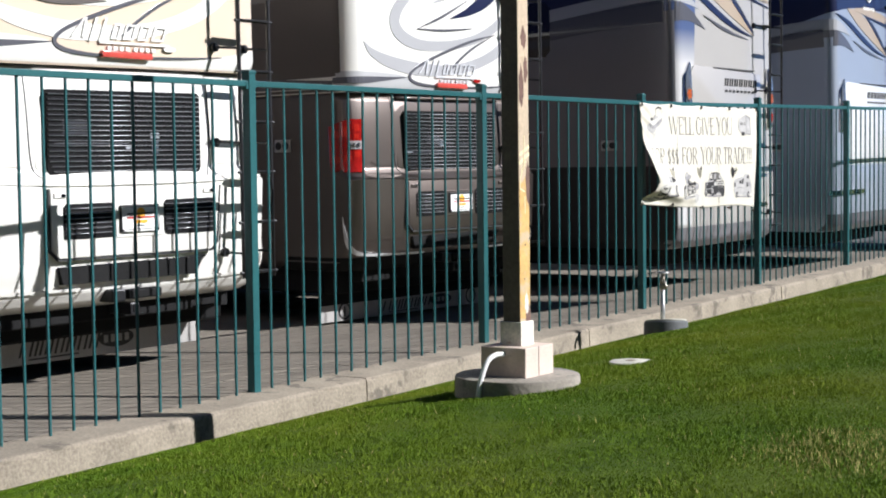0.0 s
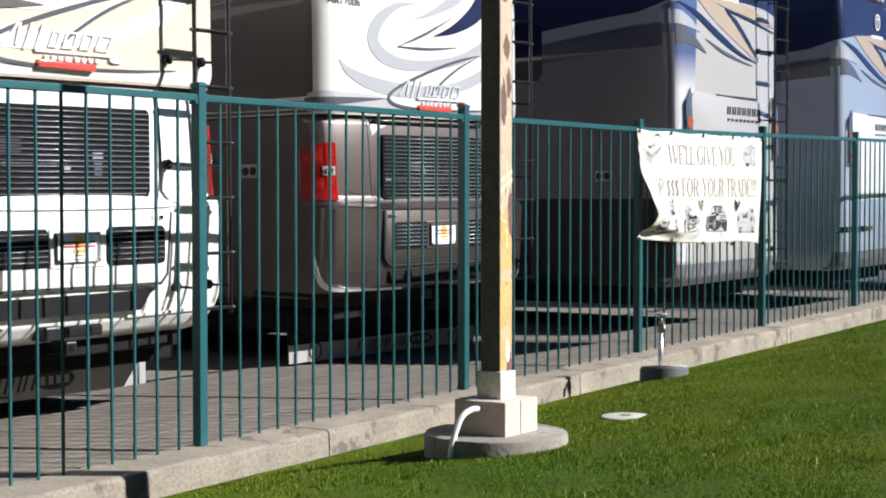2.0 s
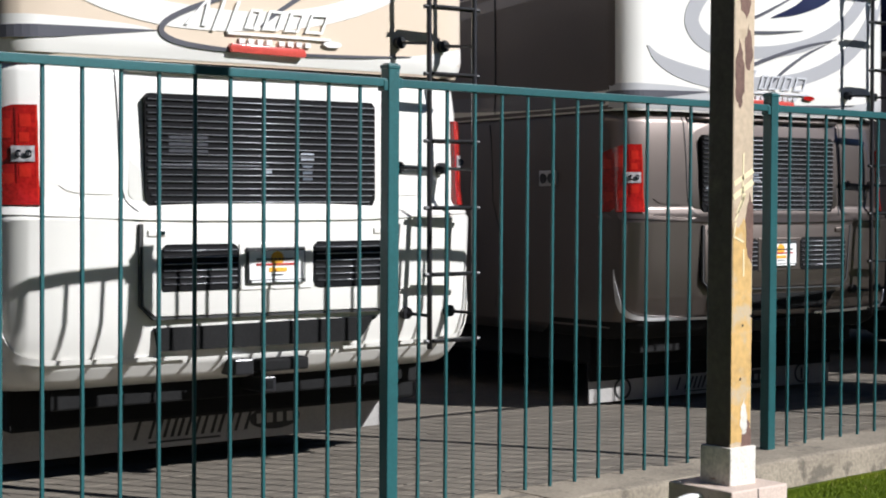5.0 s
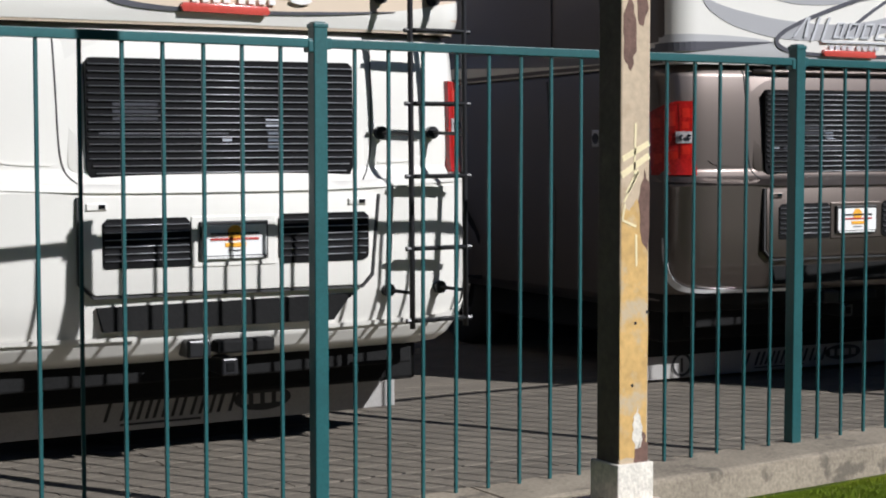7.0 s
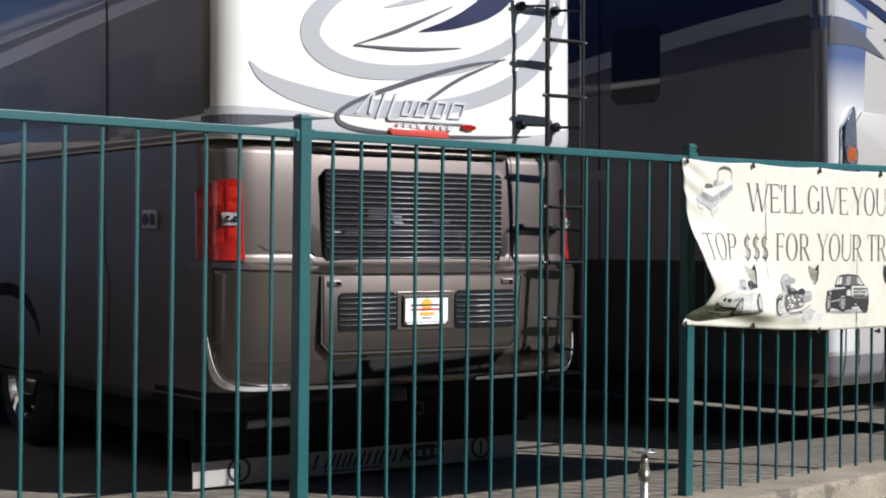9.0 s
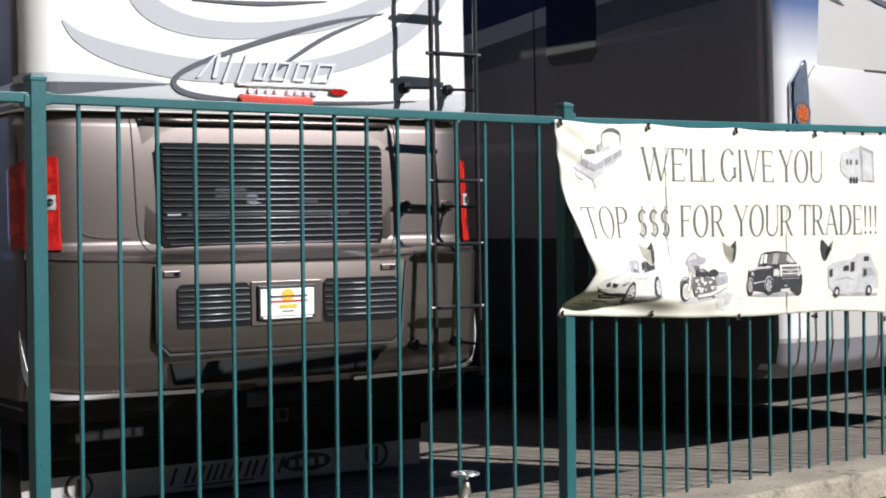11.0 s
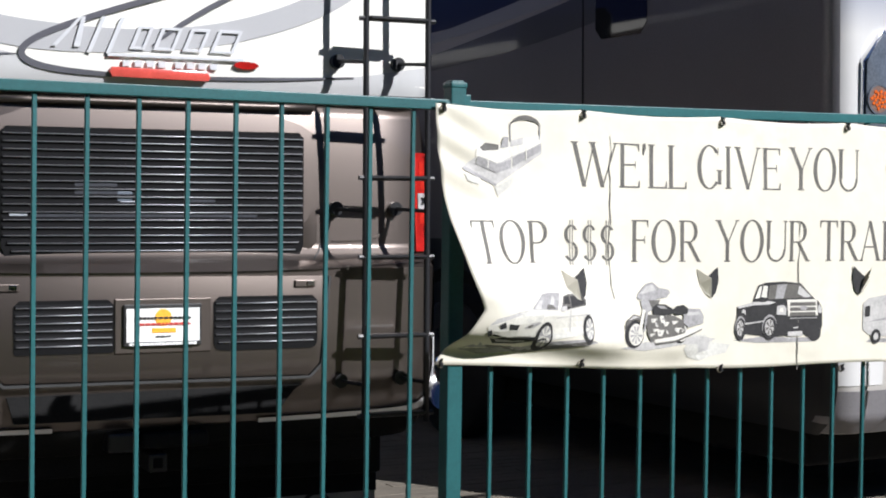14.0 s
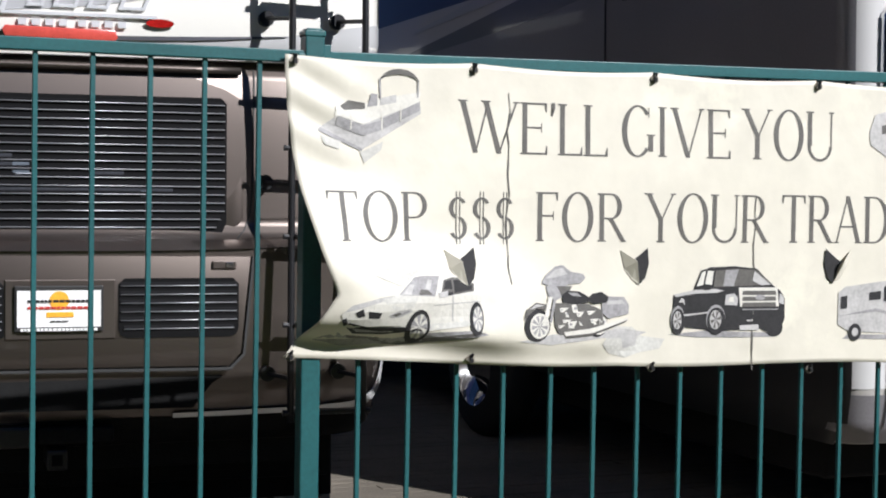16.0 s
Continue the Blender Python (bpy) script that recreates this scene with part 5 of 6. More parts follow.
def banner_left(z):
    """The slack left edge swings in towards the foot and back out to its lower tie."""
    t = max(0, min(1, (1.80 - z) / 0.86))
    return 4.79 + (0.125 * (t / 0.77) ** 2.0 if t < 0.77 else 0.125 * max(0, 1 - ((t - 0.77) / 0.22)) ** 0.9)


GROMMETS = (4.80, 5.36, 5.962, 6.565, 7.20)


def banner_point(s, t):
    """s runs along the banner from 0 to 1, t down from 0 to 1; gives x, y, z with sag and ripples."""
    xt = 4.79 + s * 2.425
    sag = 0.0
    for a, b in zip(GROMMETS, GROMMETS[1:]):
        if a <= xt <= b:
            q = (xt - a) / (b - a)
            sag = 0.011 * math.sin(math.pi * q)
    zt = 1.80 + 0.008 * s - sag
    zb = 0.955 - 0.02 * math.sin(math.pi * min(1, s * 2.2)) * (1 if s < 0.45 else 0) - 0.085 * s + 0.012 * math.sin(9.4 * s)
    z = zt + (zb - zt) * t
    x0 = banner_left(z)
    x1 = 7.215 - 0.07 * t
    x = x0 + (x1 - x0) * s
    y = -0.03 - 0.012 * math.sin(math.pi * t) - 0.006 * math.sin(14 * s + 3 * t) * t
    y += -0.075 * math.exp(-((s - 0.02) / 0.09) ** 2) * math.sin(math.pi * min(1, max(0, (t - 0.35) / 0.63))) ** 1.5
    fold = math.exp(-((s - 0.12) / 0.12) ** 2) * max(0, t - 0.45)
    y += 0.035 * fold * math.sin(26 * (0.75 * (1 - t) - 0.42 * s) + 0.8)
    y += -0.006 * math.sin(17 * s + 2.2) * max(0, t - 0.5) - 0.004 * math.sin(31 * s) * max(0, 0.3 - t) / 0.3
    y += -0.008 * math.sin(22 * (s + 0.25 * t)) * math.exp(-6 * s)
    # slack hem: it bellies forward over the foot and falls back to the ties
    for s0, wide, t0, deep in ((0.07, 0.13, 0.875, 0.095), (0.25, 0.08, 0.905, 0.055), (0.40, 0.05, 0.91, 0.022), (0.62, 0.10, 0.92, 0.006)):
        q = (t - t0 - 0.10 * (s - s0)) / 0.05
        y -= deep * math.exp(-((s - s0) / wide) ** 2) * math.exp(-q * q * (0.06 if q < 0 else 1.0))
    # creases that fan out from the upper eyelet and the cloth's middle
    y += 0.006 * math.exp(-((s - 0.03) / 0.05) ** 2) * math.sin(46 * (t - 1.3 * s)) * math.exp(-((t - 0.15) / 0.2) ** 2)
    y += 0.0045 * math.sin(40 * (0.5 * s + t) + 1.0) * math.exp(-((s - 0.1) / 0.09) ** 2) * math.exp(-((t - 0.72) / 0.14) ** 2)
    return Vector((x, min(y, -0.034), z))


bm = bmesh.new()
NS, NT = 170, 66
gridv = [[bm.verts.new(banner_point(i / NS, j / NT)) for i in range(NS + 1)] for j in range(NT + 1)]
for r, s in zip(gridv, gridv[1:]):
    for i in range(NS):
        bm.faces.new((r[i], s[i], s[i + 1], r[i + 1]))
cloth = part("cloth", bm, MAT["vinyl"], banner, "cream vinyl sheet with sagging edges", smooth=True)
thick = cloth.modifiers.new("thickness", "SOLIDIFY")
thick.thickness, thick.offset = 0.0015, 1


def on_banner(x, z, off=0.003):
    """A spot of the cloth at a given x and height."""
    s, t = (x - 4.79) / 2.425, (1.80 - z) / 0.86
    for _ in range(14):
        p = banner_point(max(0, min(1, s)), max(0, min(1, t)))
        s += 0.8 * (x - p.x) / 2.35
        t += 0.8 * (p.z - z) / 0.87
    p = banner_point(max(0, min(1, s)), max(0, min(1, t)))
    return Vector((x, p.y - off, z))


def ink(outline, mat, off=0.004, name="print"):
    b = bmesh.new()
    f = b.faces.new([b.verts.new((x, 0, z)) for x, z in outline])
    bmesh.ops.triangulate(b, faces=[f])
    for axis in (0, 2):
        vals = [v.co[axis] for v in b.verts]
        n = int((max(vals) - min(vals)) / 0.024) + 1
        for k in range(1, n):
            at, nor = [0, 0, 0], [0, 0, 0]
            at[axis], nor[axis] = min(vals) + (max(vals) - min(vals)) * k / n, 1
            bmesh.ops.bisect_plane(b, geom=b.verts[:] + b.edges[:] + b.faces[:], plane_co=at, plane_no=nor)
    for v in b.verts:
        v.co = on_banner(v.co.x, v.co.z, 0.0032 + (off - 0.0036) * 1.5)
    bmesh.ops.recalc_face_normals(b, faces=b.faces[:])
    for g in b.faces:
        if g.normal.y > 0:
            g.normal_flip()
    return part(name, b, MAT[mat], banner)


def rect(x0, x1, y0, y1):
    return [(x0, y0), (x1, y0), (x1, y1), (x0, y1)]


def slope(x0, y0, x1, y1, w):
    """A stroke cut level at both ends."""
    return [(x0 - w / 2, y0), (x0 + w / 2, y0), (x1 + w / 2, y1), (x1 - w / 2, y1)]


def bow(cx, cy, rx, ry, side, top, a0, a1, n=14):
    """Pieces of a ring that is thick at its sides and thin above and below."""
    out = []
    for k in range(n):
        p, q = radians(a0 + (a1 - a0) * k / n), radians(a0 + (a1 - a0) * (k + 1) / n)
        out.append([(cx + rx * math.cos(p), cy + ry * math.sin(p)), (cx + rx * math.cos(q), cy + ry * math.sin(q)), (cx + (rx - side) * math.cos(q), cy + (ry - top) * math.sin(q)), (cx + (rx - side) * math.cos(p), cy + (ry - top) * math.sin(p))])
    return out


def glyph(ch, a):
    """A roman capital of height 1 and width a, in thick and thin strokes with serifs, as flat pieces."""
    T, t, S, e = 0.104, 0.036, 0.028, 0.045
    feet = lambda x0, x1, y: rect(x0 - e, x1 + e, y, y + S)
    tip = lambda x, y, g, d: [(x, y), (x, y + g * 0.17), (x - d * 0.022, y + g * 0.17), (x - d * 0.06, y)]
    if ch == "I":
        c = a / 2
        return [rect(c - T / 2, c + T / 2, 0, 1), feet(c - T / 2, c + T / 2, 0), feet(c - T / 2, c + T / 2, 1 - S)]
    if ch in "ELF":
        x = e
        out = [rect(x, x + T, 0, 1), feet(x, x + T, 0), feet(x, x + T, 1 - S)]
        if ch in "EF":
            out += [rect(x + T, a, 1 - t, 1), tip(a, 1, -1, 1), rect(x + T, a * 0.82, 0.5, 0.5 + t), rect(a * 0.82 - 0.02, a * 0.82, 0.43, 0.61)]
        if ch in "EL":
            out += [rect(x + T, a, 0, t), tip(a + 0.01, 0, 1, 1)]
        return out
    if ch == "T":
        c = a / 2
        return [rect(c - T / 2, c + T / 2, 0, 1), feet(c - T / 2, c + T / 2, 0), rect(0, a, 1 - t, 1), tip(a, 1, -1, 1), tip(0, 1, -1, -1)]
    if ch == "V":
        return [slope(a * 0.52, 0, T / 2 + 0.02, 1, T), slope(a * 0.52, 0, a - 0.04, 1, t), feet(0.02, T + 0.02, 1 - S), feet(a - 0.06, a - 0.02, 1 - S)]
    if ch == "W":
        return [slope(a * 0.30, 0, a * 0.09, 1, T), slope(a * 0.30, 0, a * 0.50, 1, t), slope(a * 0.68, 0, a * 0.46, 1, T), slope(a * 0.68, 0, a * 0.96, 1, t), feet(a * 0.05, a * 0.13, 1 - S), feet(a * 0.42, a * 0.50, 1 - S), feet(a * 0.94, a * 0.98, 1 - S)]
    if ch == "Y":
        c = a * 0.5
        return [rect(c - T / 2, c + T / 2, 0, 0.48), slope(c, 0.46, T / 2, 1, T), slope(c + 0.02, 0.46, a - 0.05, 1, t), feet(c - T / 2, c + T / 2, 0), feet(0, T, 1 - S), feet(a - 0.07, a - 0.03, 1 - S)]
    if ch == "A":
        c = a * 0.48
        return [slope(0.05, 0, c, 1, t), slope(a - 0.07, 0, c, 1, T), rect(a * 0.24, a * 0.72, 0.33, 0.33 + t), feet(0.03, 0.07, 0), feet(a - 0.11, a - 0.03, 0)]
    if ch == "U":
        x, r = e, (a - 2 * e) / 2
        return [rect(x, x + T, 0.3, 1), rect(a - e - t, a - e, 0.3, 1), feet(x, x + T, 1 - S), feet(a - e - t, a - e, 1 - S)] + bow(a / 2, 0.3, r, 0.31, (T + t) / 2, t + 0.015, 180, 360)
    if ch == "O":
        return bow(a / 2, 0.5, a / 2, 0.52, T + 0.01, t, 0, 360, 28)
    if ch == "G":
        return bow(a / 2, 0.5, a / 2, 0.52, T + 0.01, t, 42, 318, 22) + [rect(a - T, a, 0.10, 0.44), feet(a - T, a, 0.44 - S), rect(a * 0.87 - 0.02, a * 0.87, 0.78, 0.97)]
    if ch == "D":
        x = e
        return [rect(x, x + T, 0, 1), rect(0, a * 0.45, 0, t), rect(0, a * 0.45, 1 - t, 1)] + bow(a * 0.42, 0.5, a * 0.58, 0.5, T + 0.02, t, -90, 90, 16)
    if ch in "PR":
        x = e
        out = [rect(x, x + T, 0, 1), feet(x, x + T, 0), rect(0, a * 0.5, 1 - t, 1), rect(x + T, a * 0.5, 0.46, 0.46 + t)] + bow(a * 0.48, 0.73, a * (0.46 if ch == "P" else 0.38), 0.27, T, t, -90, 90, 14)
        if ch == "R":
            out += [slope(a - 0.05, 0, a * 0.46, 0.48, T), rect(a - 0.10, a + 0.02, 0, S)]
        return out
    if ch == "$":
        return bow(a / 2, 0.72, a * 0.46, 0.25, T, 0.05, 30, 260, 14) + bow(a / 2, 0.27, a * 0.48, 0.26, T, 0.05, -150, 85, 14) + [slope(a * 0.22, 0.60, a * 0.22, 0.62, 0.05), rect(a / 2 - 0.055, a / 2 - 0.03, -0.10, 1.10), rect(a / 2 + 0.03, a / 2 + 0.055, -0.10, 1.10)]
    if ch == "!":
        c = a / 2
        return [[(c - 0.02, 0.24), (c + 0.02, 0.24), (c + 0.055, 0.98), (c - 0.055, 0.98)]] + [[(c + 0.055 * math.cos(k), 0.06 + 0.06 * math.sin(k)) for k in [2 * math.pi * i / 10 for i in range(10)]]]
    c = a / 2
    return [[(c - 0.03, 1.0), (c + 0.05, 1.02), (c + 0.06, 0.90), (c + 0.0, 0.74), (c - 0.03, 0.76), (c + 0.01, 0.88), (c - 0.03, 0.90)]]


def set_letter(ch, x0, base, wide, height):
    """Lays one capital on the cloth, cut finely enough to follow its ripples."""
    b = bmesh.new()
    for i, outline in enumerate(glyph(ch, wide / height)):
        d = 0.00012 * (i % 5)
        b.faces.new([b.verts.new((x0 + p * height, d, base + q * height)) for p, q in outline])
    bmesh.ops.triangulate(b, faces=b.faces[:])
    for axis in (0, 2):
        vals = [v.co[axis] for v in b.verts]
        n = int((max(vals) - min(vals)) / 0.024) + 1
        for k in range(1, n):
            at, nor = [0, 0, 0], [0, 0, 0]
            at[axis], nor[axis] = min(vals) + (max(vals) - min(vals)) * k / n, 1
            bmesh.ops.bisect_plane(b, geom=b.verts[:] + b.edges[:] + b.faces[:], plane_co=at, plane_no=nor)
    for v in b.verts:
        v.co = on_banner(v.co.x, v.co.z, 0.0026 + v.co.y)
    b.normal_update()
    for f in b.faces:
        if f.normal.y > 0:
            f.normal_flip()
    return part("letter", b, MAT["ink"], banner)


WIDE = {"W": 1.06, "E": 0.47, "L": 0.43, "G": 0.60, "I": 0.22, "V": 0.64, "Y": 0.60, "O": 0.66, "U": 0.62, "T": 0.56, "P": 0.50, "$": 0.42, "F": 0.46, "R": 0.60, "A": 0.66, "D": 0.64, "!": 0.16, "'": 0.14}


def set_word(text, x0, x1, base, height, gap):
    """Sets a word in tall narrow roman capitals between two ends."""
    k = (x1 - x0) / (sum(WIDE[ch] for ch in text) + gap * (len(text) - 1))
    x = x0
    for ch in text:
        set_letter(ch, x, base, WIDE[ch] * k, height)
        x += (WIDE[ch] + gap) * k


for word, x0, x1, base, tall, gap in (("WE'LL", 5.309, 5.803, 1.542, 0.153, 0.03), ("GIVE", 5.853, 6.238, 1.546, 0.153, 0.07), ("YOU", 6.287, 6.632, 1.548, 0.158, 0.05),
                                        ("TOP", 4.902, 5.222, 1.284, 0.140, 0.08), ("$$$", 5.284, 5.496, 1.288, 0.128, 0.10), ("FOR", 5.566, 5.868, 1.285, 0.146, 0.09), ("YOUR", 5.940, 6.386, 1.284, 0.150, 0.05), ("TRADE", 6.438, 6.936, 1.285, 0.152, 0.06), ("!!!", 6.955, 7.07, 1.285, 0.152, 0.10)):
    set_word(word, x0, x1, base, tall, gap)


def ellipse(cx, cz, rx, rz, n=18, a0=0.0, a1=2 * math.pi):
    full = a1 - a0 > 6.2
    m = n if full else n + 1
    return [(cx + rx * math.cos(a0 + (a1 - a0) * k / n), cz + rz * math.sin(a0 + (a1 - a0) * k / n)) for k in range(m)]


def picture(x, z, w, h):
    """Maps unit coordinates of a printed picture to the cloth."""
    return lambda *pts: [(x + w * a, z + h * b) for a, b in pts]


# printed saloon car, seen from its front corner
P = picture(4.885, 0.985, 0.50, 0.205)
ink(P((-0.02, 0.10), (0.10, 0.22), (0.45, 0.10), (0.62, 0.18), (0.95, 0.20), (1.02, 0.14), (0.8, 0.06), (0.45, 0.02), (0.15, 0.0)), "ink_grey", 0.0036)
ink(P((0.10, 0.20), (0.34, 0.14), (0.45, 0.05), (0.9, 0.16), (1.0, 0.17), (0.95, 0.10), (0.5, 0.0), (0.25, 0.05)), "ink", 0.0038)
ink(P((0.08, 0.47), (0.14, 0.60), (0.30, 0.70), (0.42, 0.74), (0.52, 0.98), (0.60, 1.02), (0.76, 1.0), (0.86, 0.97), (0.95, 0.86), (0.985, 0.72), (1.0, 0.62), (0.985, 0.36), (0.93, 0.30), (0.62, 0.20), (0.50, 0.20), (0.20, 0.22), (0.11, 0.32)), "ink_white", 0.0042)
ink(P((0.09, 0.50), (0.14, 0.60), (0.30, 0.70), (0.40, 0.735), (0.30, 0.64), (0.16, 0.54)), "ink_pale", 0.0044)
ink(P((0.30, 0.68), (0.44, 0.74), (0.56, 0.73), (0.52, 0.55), (0.40, 0.52)), "ink_haze", 0.0044)
ink(P((0.62, 0.20), (0.95, 0.28), (0.96, 0.36), (0.64, 0.30)), "ink_haze", 0.0044)
ink(P((0.415, 0.735), (0.535, 0.965), (0.60, 0.985), (0.71, 0.975), (0.665, 0.70), (0.56, 0.715)), "ink_grey", 0.0046)
ink(P((0.435, 0.74), (0.50, 0.87), (0.53, 0.87), (0.50, 0.735)), "ink_pale", 0.005)
ink(P((0.60, 0.80), (0.625, 0.93), (0.655, 0.92), (0.635, 0.79)), "ink_pale", 0.005)
ink(P((0.55, 0.73), (0.57, 0.80), (0.62, 0.79), (0.65, 0.72)), "ink", 0.005)
ink(P((0.70, 0.68), (0.735, 0.92), (0.79, 0.955), (0.86, 0.95), (0.935, 0.86), (0.93, 0.76), (0.82, 0.72)), "ink", 0.0048)
ink(P((0.715, 0.70), (0.745, 0.90), (0.785, 0.925), (0.79, 0.72)), "ink_dark", 0.0051)
ink(P((0.80, 0.74), (0.80, 0.92), (0.85, 0.92), (0.92, 0.84), (0.92, 0.78)), "ink_dark", 0.0051)
ink(P((0.69, 0.75), (0.755, 0.77), (0.755, 0.69), (0.70, 0.68)), "ink_pale", 0.0055)
ink(P((0.155, 0.50), (0.20, 0.55), (0.215, 0.45), (0.175, 0.43)), "ink_dark", 0.0048)
ink(P((0.23, 0.52), (0.315, 0.49), (0.305, 0.41), (0.24, 0.42)), "ink_dark", 0.0048)
ink(P((0.36, 0.45), (0.42, 0.51), (0.50, 0.535), (0.52, 0.50), (0.45, 0.43), (0.39, 0.42)), "ink_pale", 0.0048)
ink(P((0.38, 0.455), (0.42, 0.49), (0.45, 0.47), (0.41, 0.435)), "ink", 0.0052)
ink(P((0.45, 0.485), (0.49, 0.515), (0.50, 0.495), (0.46, 0.465)), "ink_grey", 0.0052)
ink(P((0.085, 0.40), (0.11, 0.43), (0.125, 0.34), (0.105, 0.31)), "ink_dark", 0.0048)
ink(P((0.13, 0.36), (0.25, 0.29), (0.40, 0.28), (0.52, 0.27), (0.50, 0.20), (0.36, 0.17), (0.19, 0.19), (0.13, 0.28)), "ink_dark", 0.0048)
ink(P((0.16, 0.28), (0.34, 0.22), (0.40, 0.225), (0.38, 0.20), (0.2, 0.22)), "ink_grey", 0.0052)
ink(P((0.795, 0.72), (0.80, 0.34), (0.793, 0.34), (0.786, 0.72)), "ink_pale", 0.005)
ink(P((0.66, 0.58), (0.97, 0.62), (0.97, 0.605), (0.66, 0.565)), "ink_pale", 0.005)
for cx, cz, rx, rz in ((0.575, 0.27, 0.078, 0.25), (0.945, 0.37, 0.043, 0.24)):
    ink(P(*ellipse(cx, cz, rx, rz)), "ink_dark", 0.0054)
    ink(P(*ellipse(cx + 0.006, cz, rx * 0.70, rz * 0.74)), "ink_grey", 0.0058)
    for k in range(7):
        a = 2 * math.pi * k / 7 + 0.3
        ink(P((cx + 0.006, cz), (cx + 0.006 + rx * 0.68 * math.cos(a), cz + rz * 0.72 * math.sin(a)), (cx + 0.006 + rx * 0.68 * math.cos(a + 0.4), cz + rz * 0.72 * math.sin(a + 0.4))), "ink_white", 0.0062)

# printed touring motorcycle
P = picture(5.505, 0.985, 0.375, 0.225)
ink(P((-0.02, 0.02), (0.3, -0.04), (0.75, 0.04), (1.05, 0.02), (1.2, 0.10), (0.95, 0.16), (0.3, 0.10)), "ink_pale", 0.0036)
for cx, rx, rz in ((0.155, 0.125, 0.215), (0.70, 0.09, 0.17)):
    ink(P(*ellipse(cx, 0.225, rx, rz, 22)), "ink_dark", 0.0042)
    ink(P(*ellipse(cx + 0.02, 0.22, rx * 0.76, rz * 0.78, 22)), "ink_white", 0.0046)
    ink(P(*ellipse(cx + 0.02, 0.22, rx * 0.62, rz * 0.64, 20)), "ink_grey", 0.005)
    for k in range(9):
        a = 2 * math.pi * k / 9
        ink(P((cx + 0.02, 0.22), (cx + 0.02 + rx * 0.62 * math.cos(a), 0.22 + rz * 0.64 * math.sin(a)), (cx + 0.02 + rx * 0.62 * math.cos(a + 0.3), 0.22 + rz * 0.64 * math.sin(a + 0.3))), "ink_white", 0.0053)
ink(P((0.02, 0.30), (0.05, 0.44), (0.14, 0.53), (0.25, 0.50), (0.30, 0.40), (0.24, 0.43), (0.14, 0.45), (0.06, 0.36)), "ink", 0.0056)
ink(P((0.08, 0.44), (0.14, 0.51), (0.22, 0.49), (0.15, 0.47)), "ink_pale", 0.0059)
ink(P((0.20, 0.78), (0.24, 0.88), (0.33, 1.0), (0.40, 1.02), (0.47, 0.93), (0.58, 0.90), (0.60, 0.85), (0.56, 0.78), (0.45, 0.76), (0.32, 0.72)), "ink_grey", 0.005)
ink(P((0.24, 0.84), (0.33, 0.96), (0.40, 0.98), (0.44, 0.90), (0.34, 0.86)), "ink_pale", 0.0054)
ink(P((0.24, 0.74), (0.36, 0.76), (0.48, 0.74), (0.44, 0.62), (0.32, 0.55), (0.26, 0.62)), "ink_grey", 0.0052)
ink(P((0.34, 0.74), (0.48, 0.74), (0.44, 0.63), (0.38, 0.62)), "ink", 0.0055)
ink(P((0.26, 0.60), (0.30, 0.60), (0.24, 0.24), (0.20, 0.24)), "ink_white", 0.0058)
ink(P((0.31, 0.60), (0.335, 0.60), (0.29, 0.26), (0.265, 0.26)), "ink_grey", 0.0058)
ink(P((0.38, 0.62), (0.44, 0.68), (0.54, 0.67), (0.62, 0.60), (0.62, 0.52), (0.50, 0.50), (0.40, 0.52)), "ink_dark", 0.0058)
ink(P((0.44, 0.655), (0.52, 0.65), (0.56, 0.60), (0.48, 0.61)), "ink_grey", 0.0061)
ink(P((0.60, 0.56), (0.66, 0.64), (0.74, 0.66), (0.80, 0.60), (0.79, 0.52), (0.66, 0.50)), "ink_dark", 0.006)
ink(P((0.74, 0.54), (0.80, 0.60), (0.95, 0.59), (1.0, 0.48), (1.0, 0.36), (0.80, 0.30), (0.74, 0.38)), "ink_grey", 0.0056)
ink(P((0.78, 0.54), (0.93, 0.55), (0.96, 0.50), (0.79, 0.49)), "ink_pale", 0.006)
ink(P((0.31, 0.52), (0.62, 0.50), (0.74, 0.42), (0.76, 0.22), (0.60, 0.12), (0.36, 0.10), (0.32, 0.22)), "ink", 0.0054)
for a, b, r, lean in ((0.38, 0.42, 0.016, 0.05), (0.43, 0.36, 0.02, -0.03), (0.50, 0.43, 0.03, -0.02), (0.53, 0.36, 0.018, 0.03), (0.46, 0.22, 0.026, 0.03), (0.40, 0.27, 0.012, 0.06), (0.55, 0.24, 0.016, -0.03), (0.36, 0.20, 0.012, 0.04), (0.62, 0.38, 0.014, 0.05), (0.65, 0.27, 0.016, 0.05)):
    ink(P((a - r, b + r * 2), (a + r + lean, b + r * 2.2), (a + r, b - r * 1.6), (a - r * 0.6, b - r * 1.4)), "ink_white", 0.006)
    ink(P((a - r * 0.4, b + r), (a + r * 0.5, b + r * 1.1), (a + r * 0.5, b), (a - r * 0.3, b - r * 0.2)), "ink_grey", 0.0063)
ink(P((0.40, 0.13), (0.62, 0.17), (0.99, 0.31), (1.0, 0.27), (0.64, 0.10), (0.42, 0.07)), "ink_white", 0.006)
ink(P((0.42, 0.08), (0.64, 0.11), (0.99, 0.275), (0.98, 0.25), (0.64, 0.08), (0.42, 0.05)), "ink", 0.0063)

# printed pickup truck, seen from its front corner
P = picture(6.03, 0.985, 0.43, 0.225)
ink(P((0.0, 0.06), (0.25, 0.01), (0.6, 0.0), (0.92, 0.0), (0.9, 0.06), (0.3, 0.10)), "ink_grey", 0.0036)
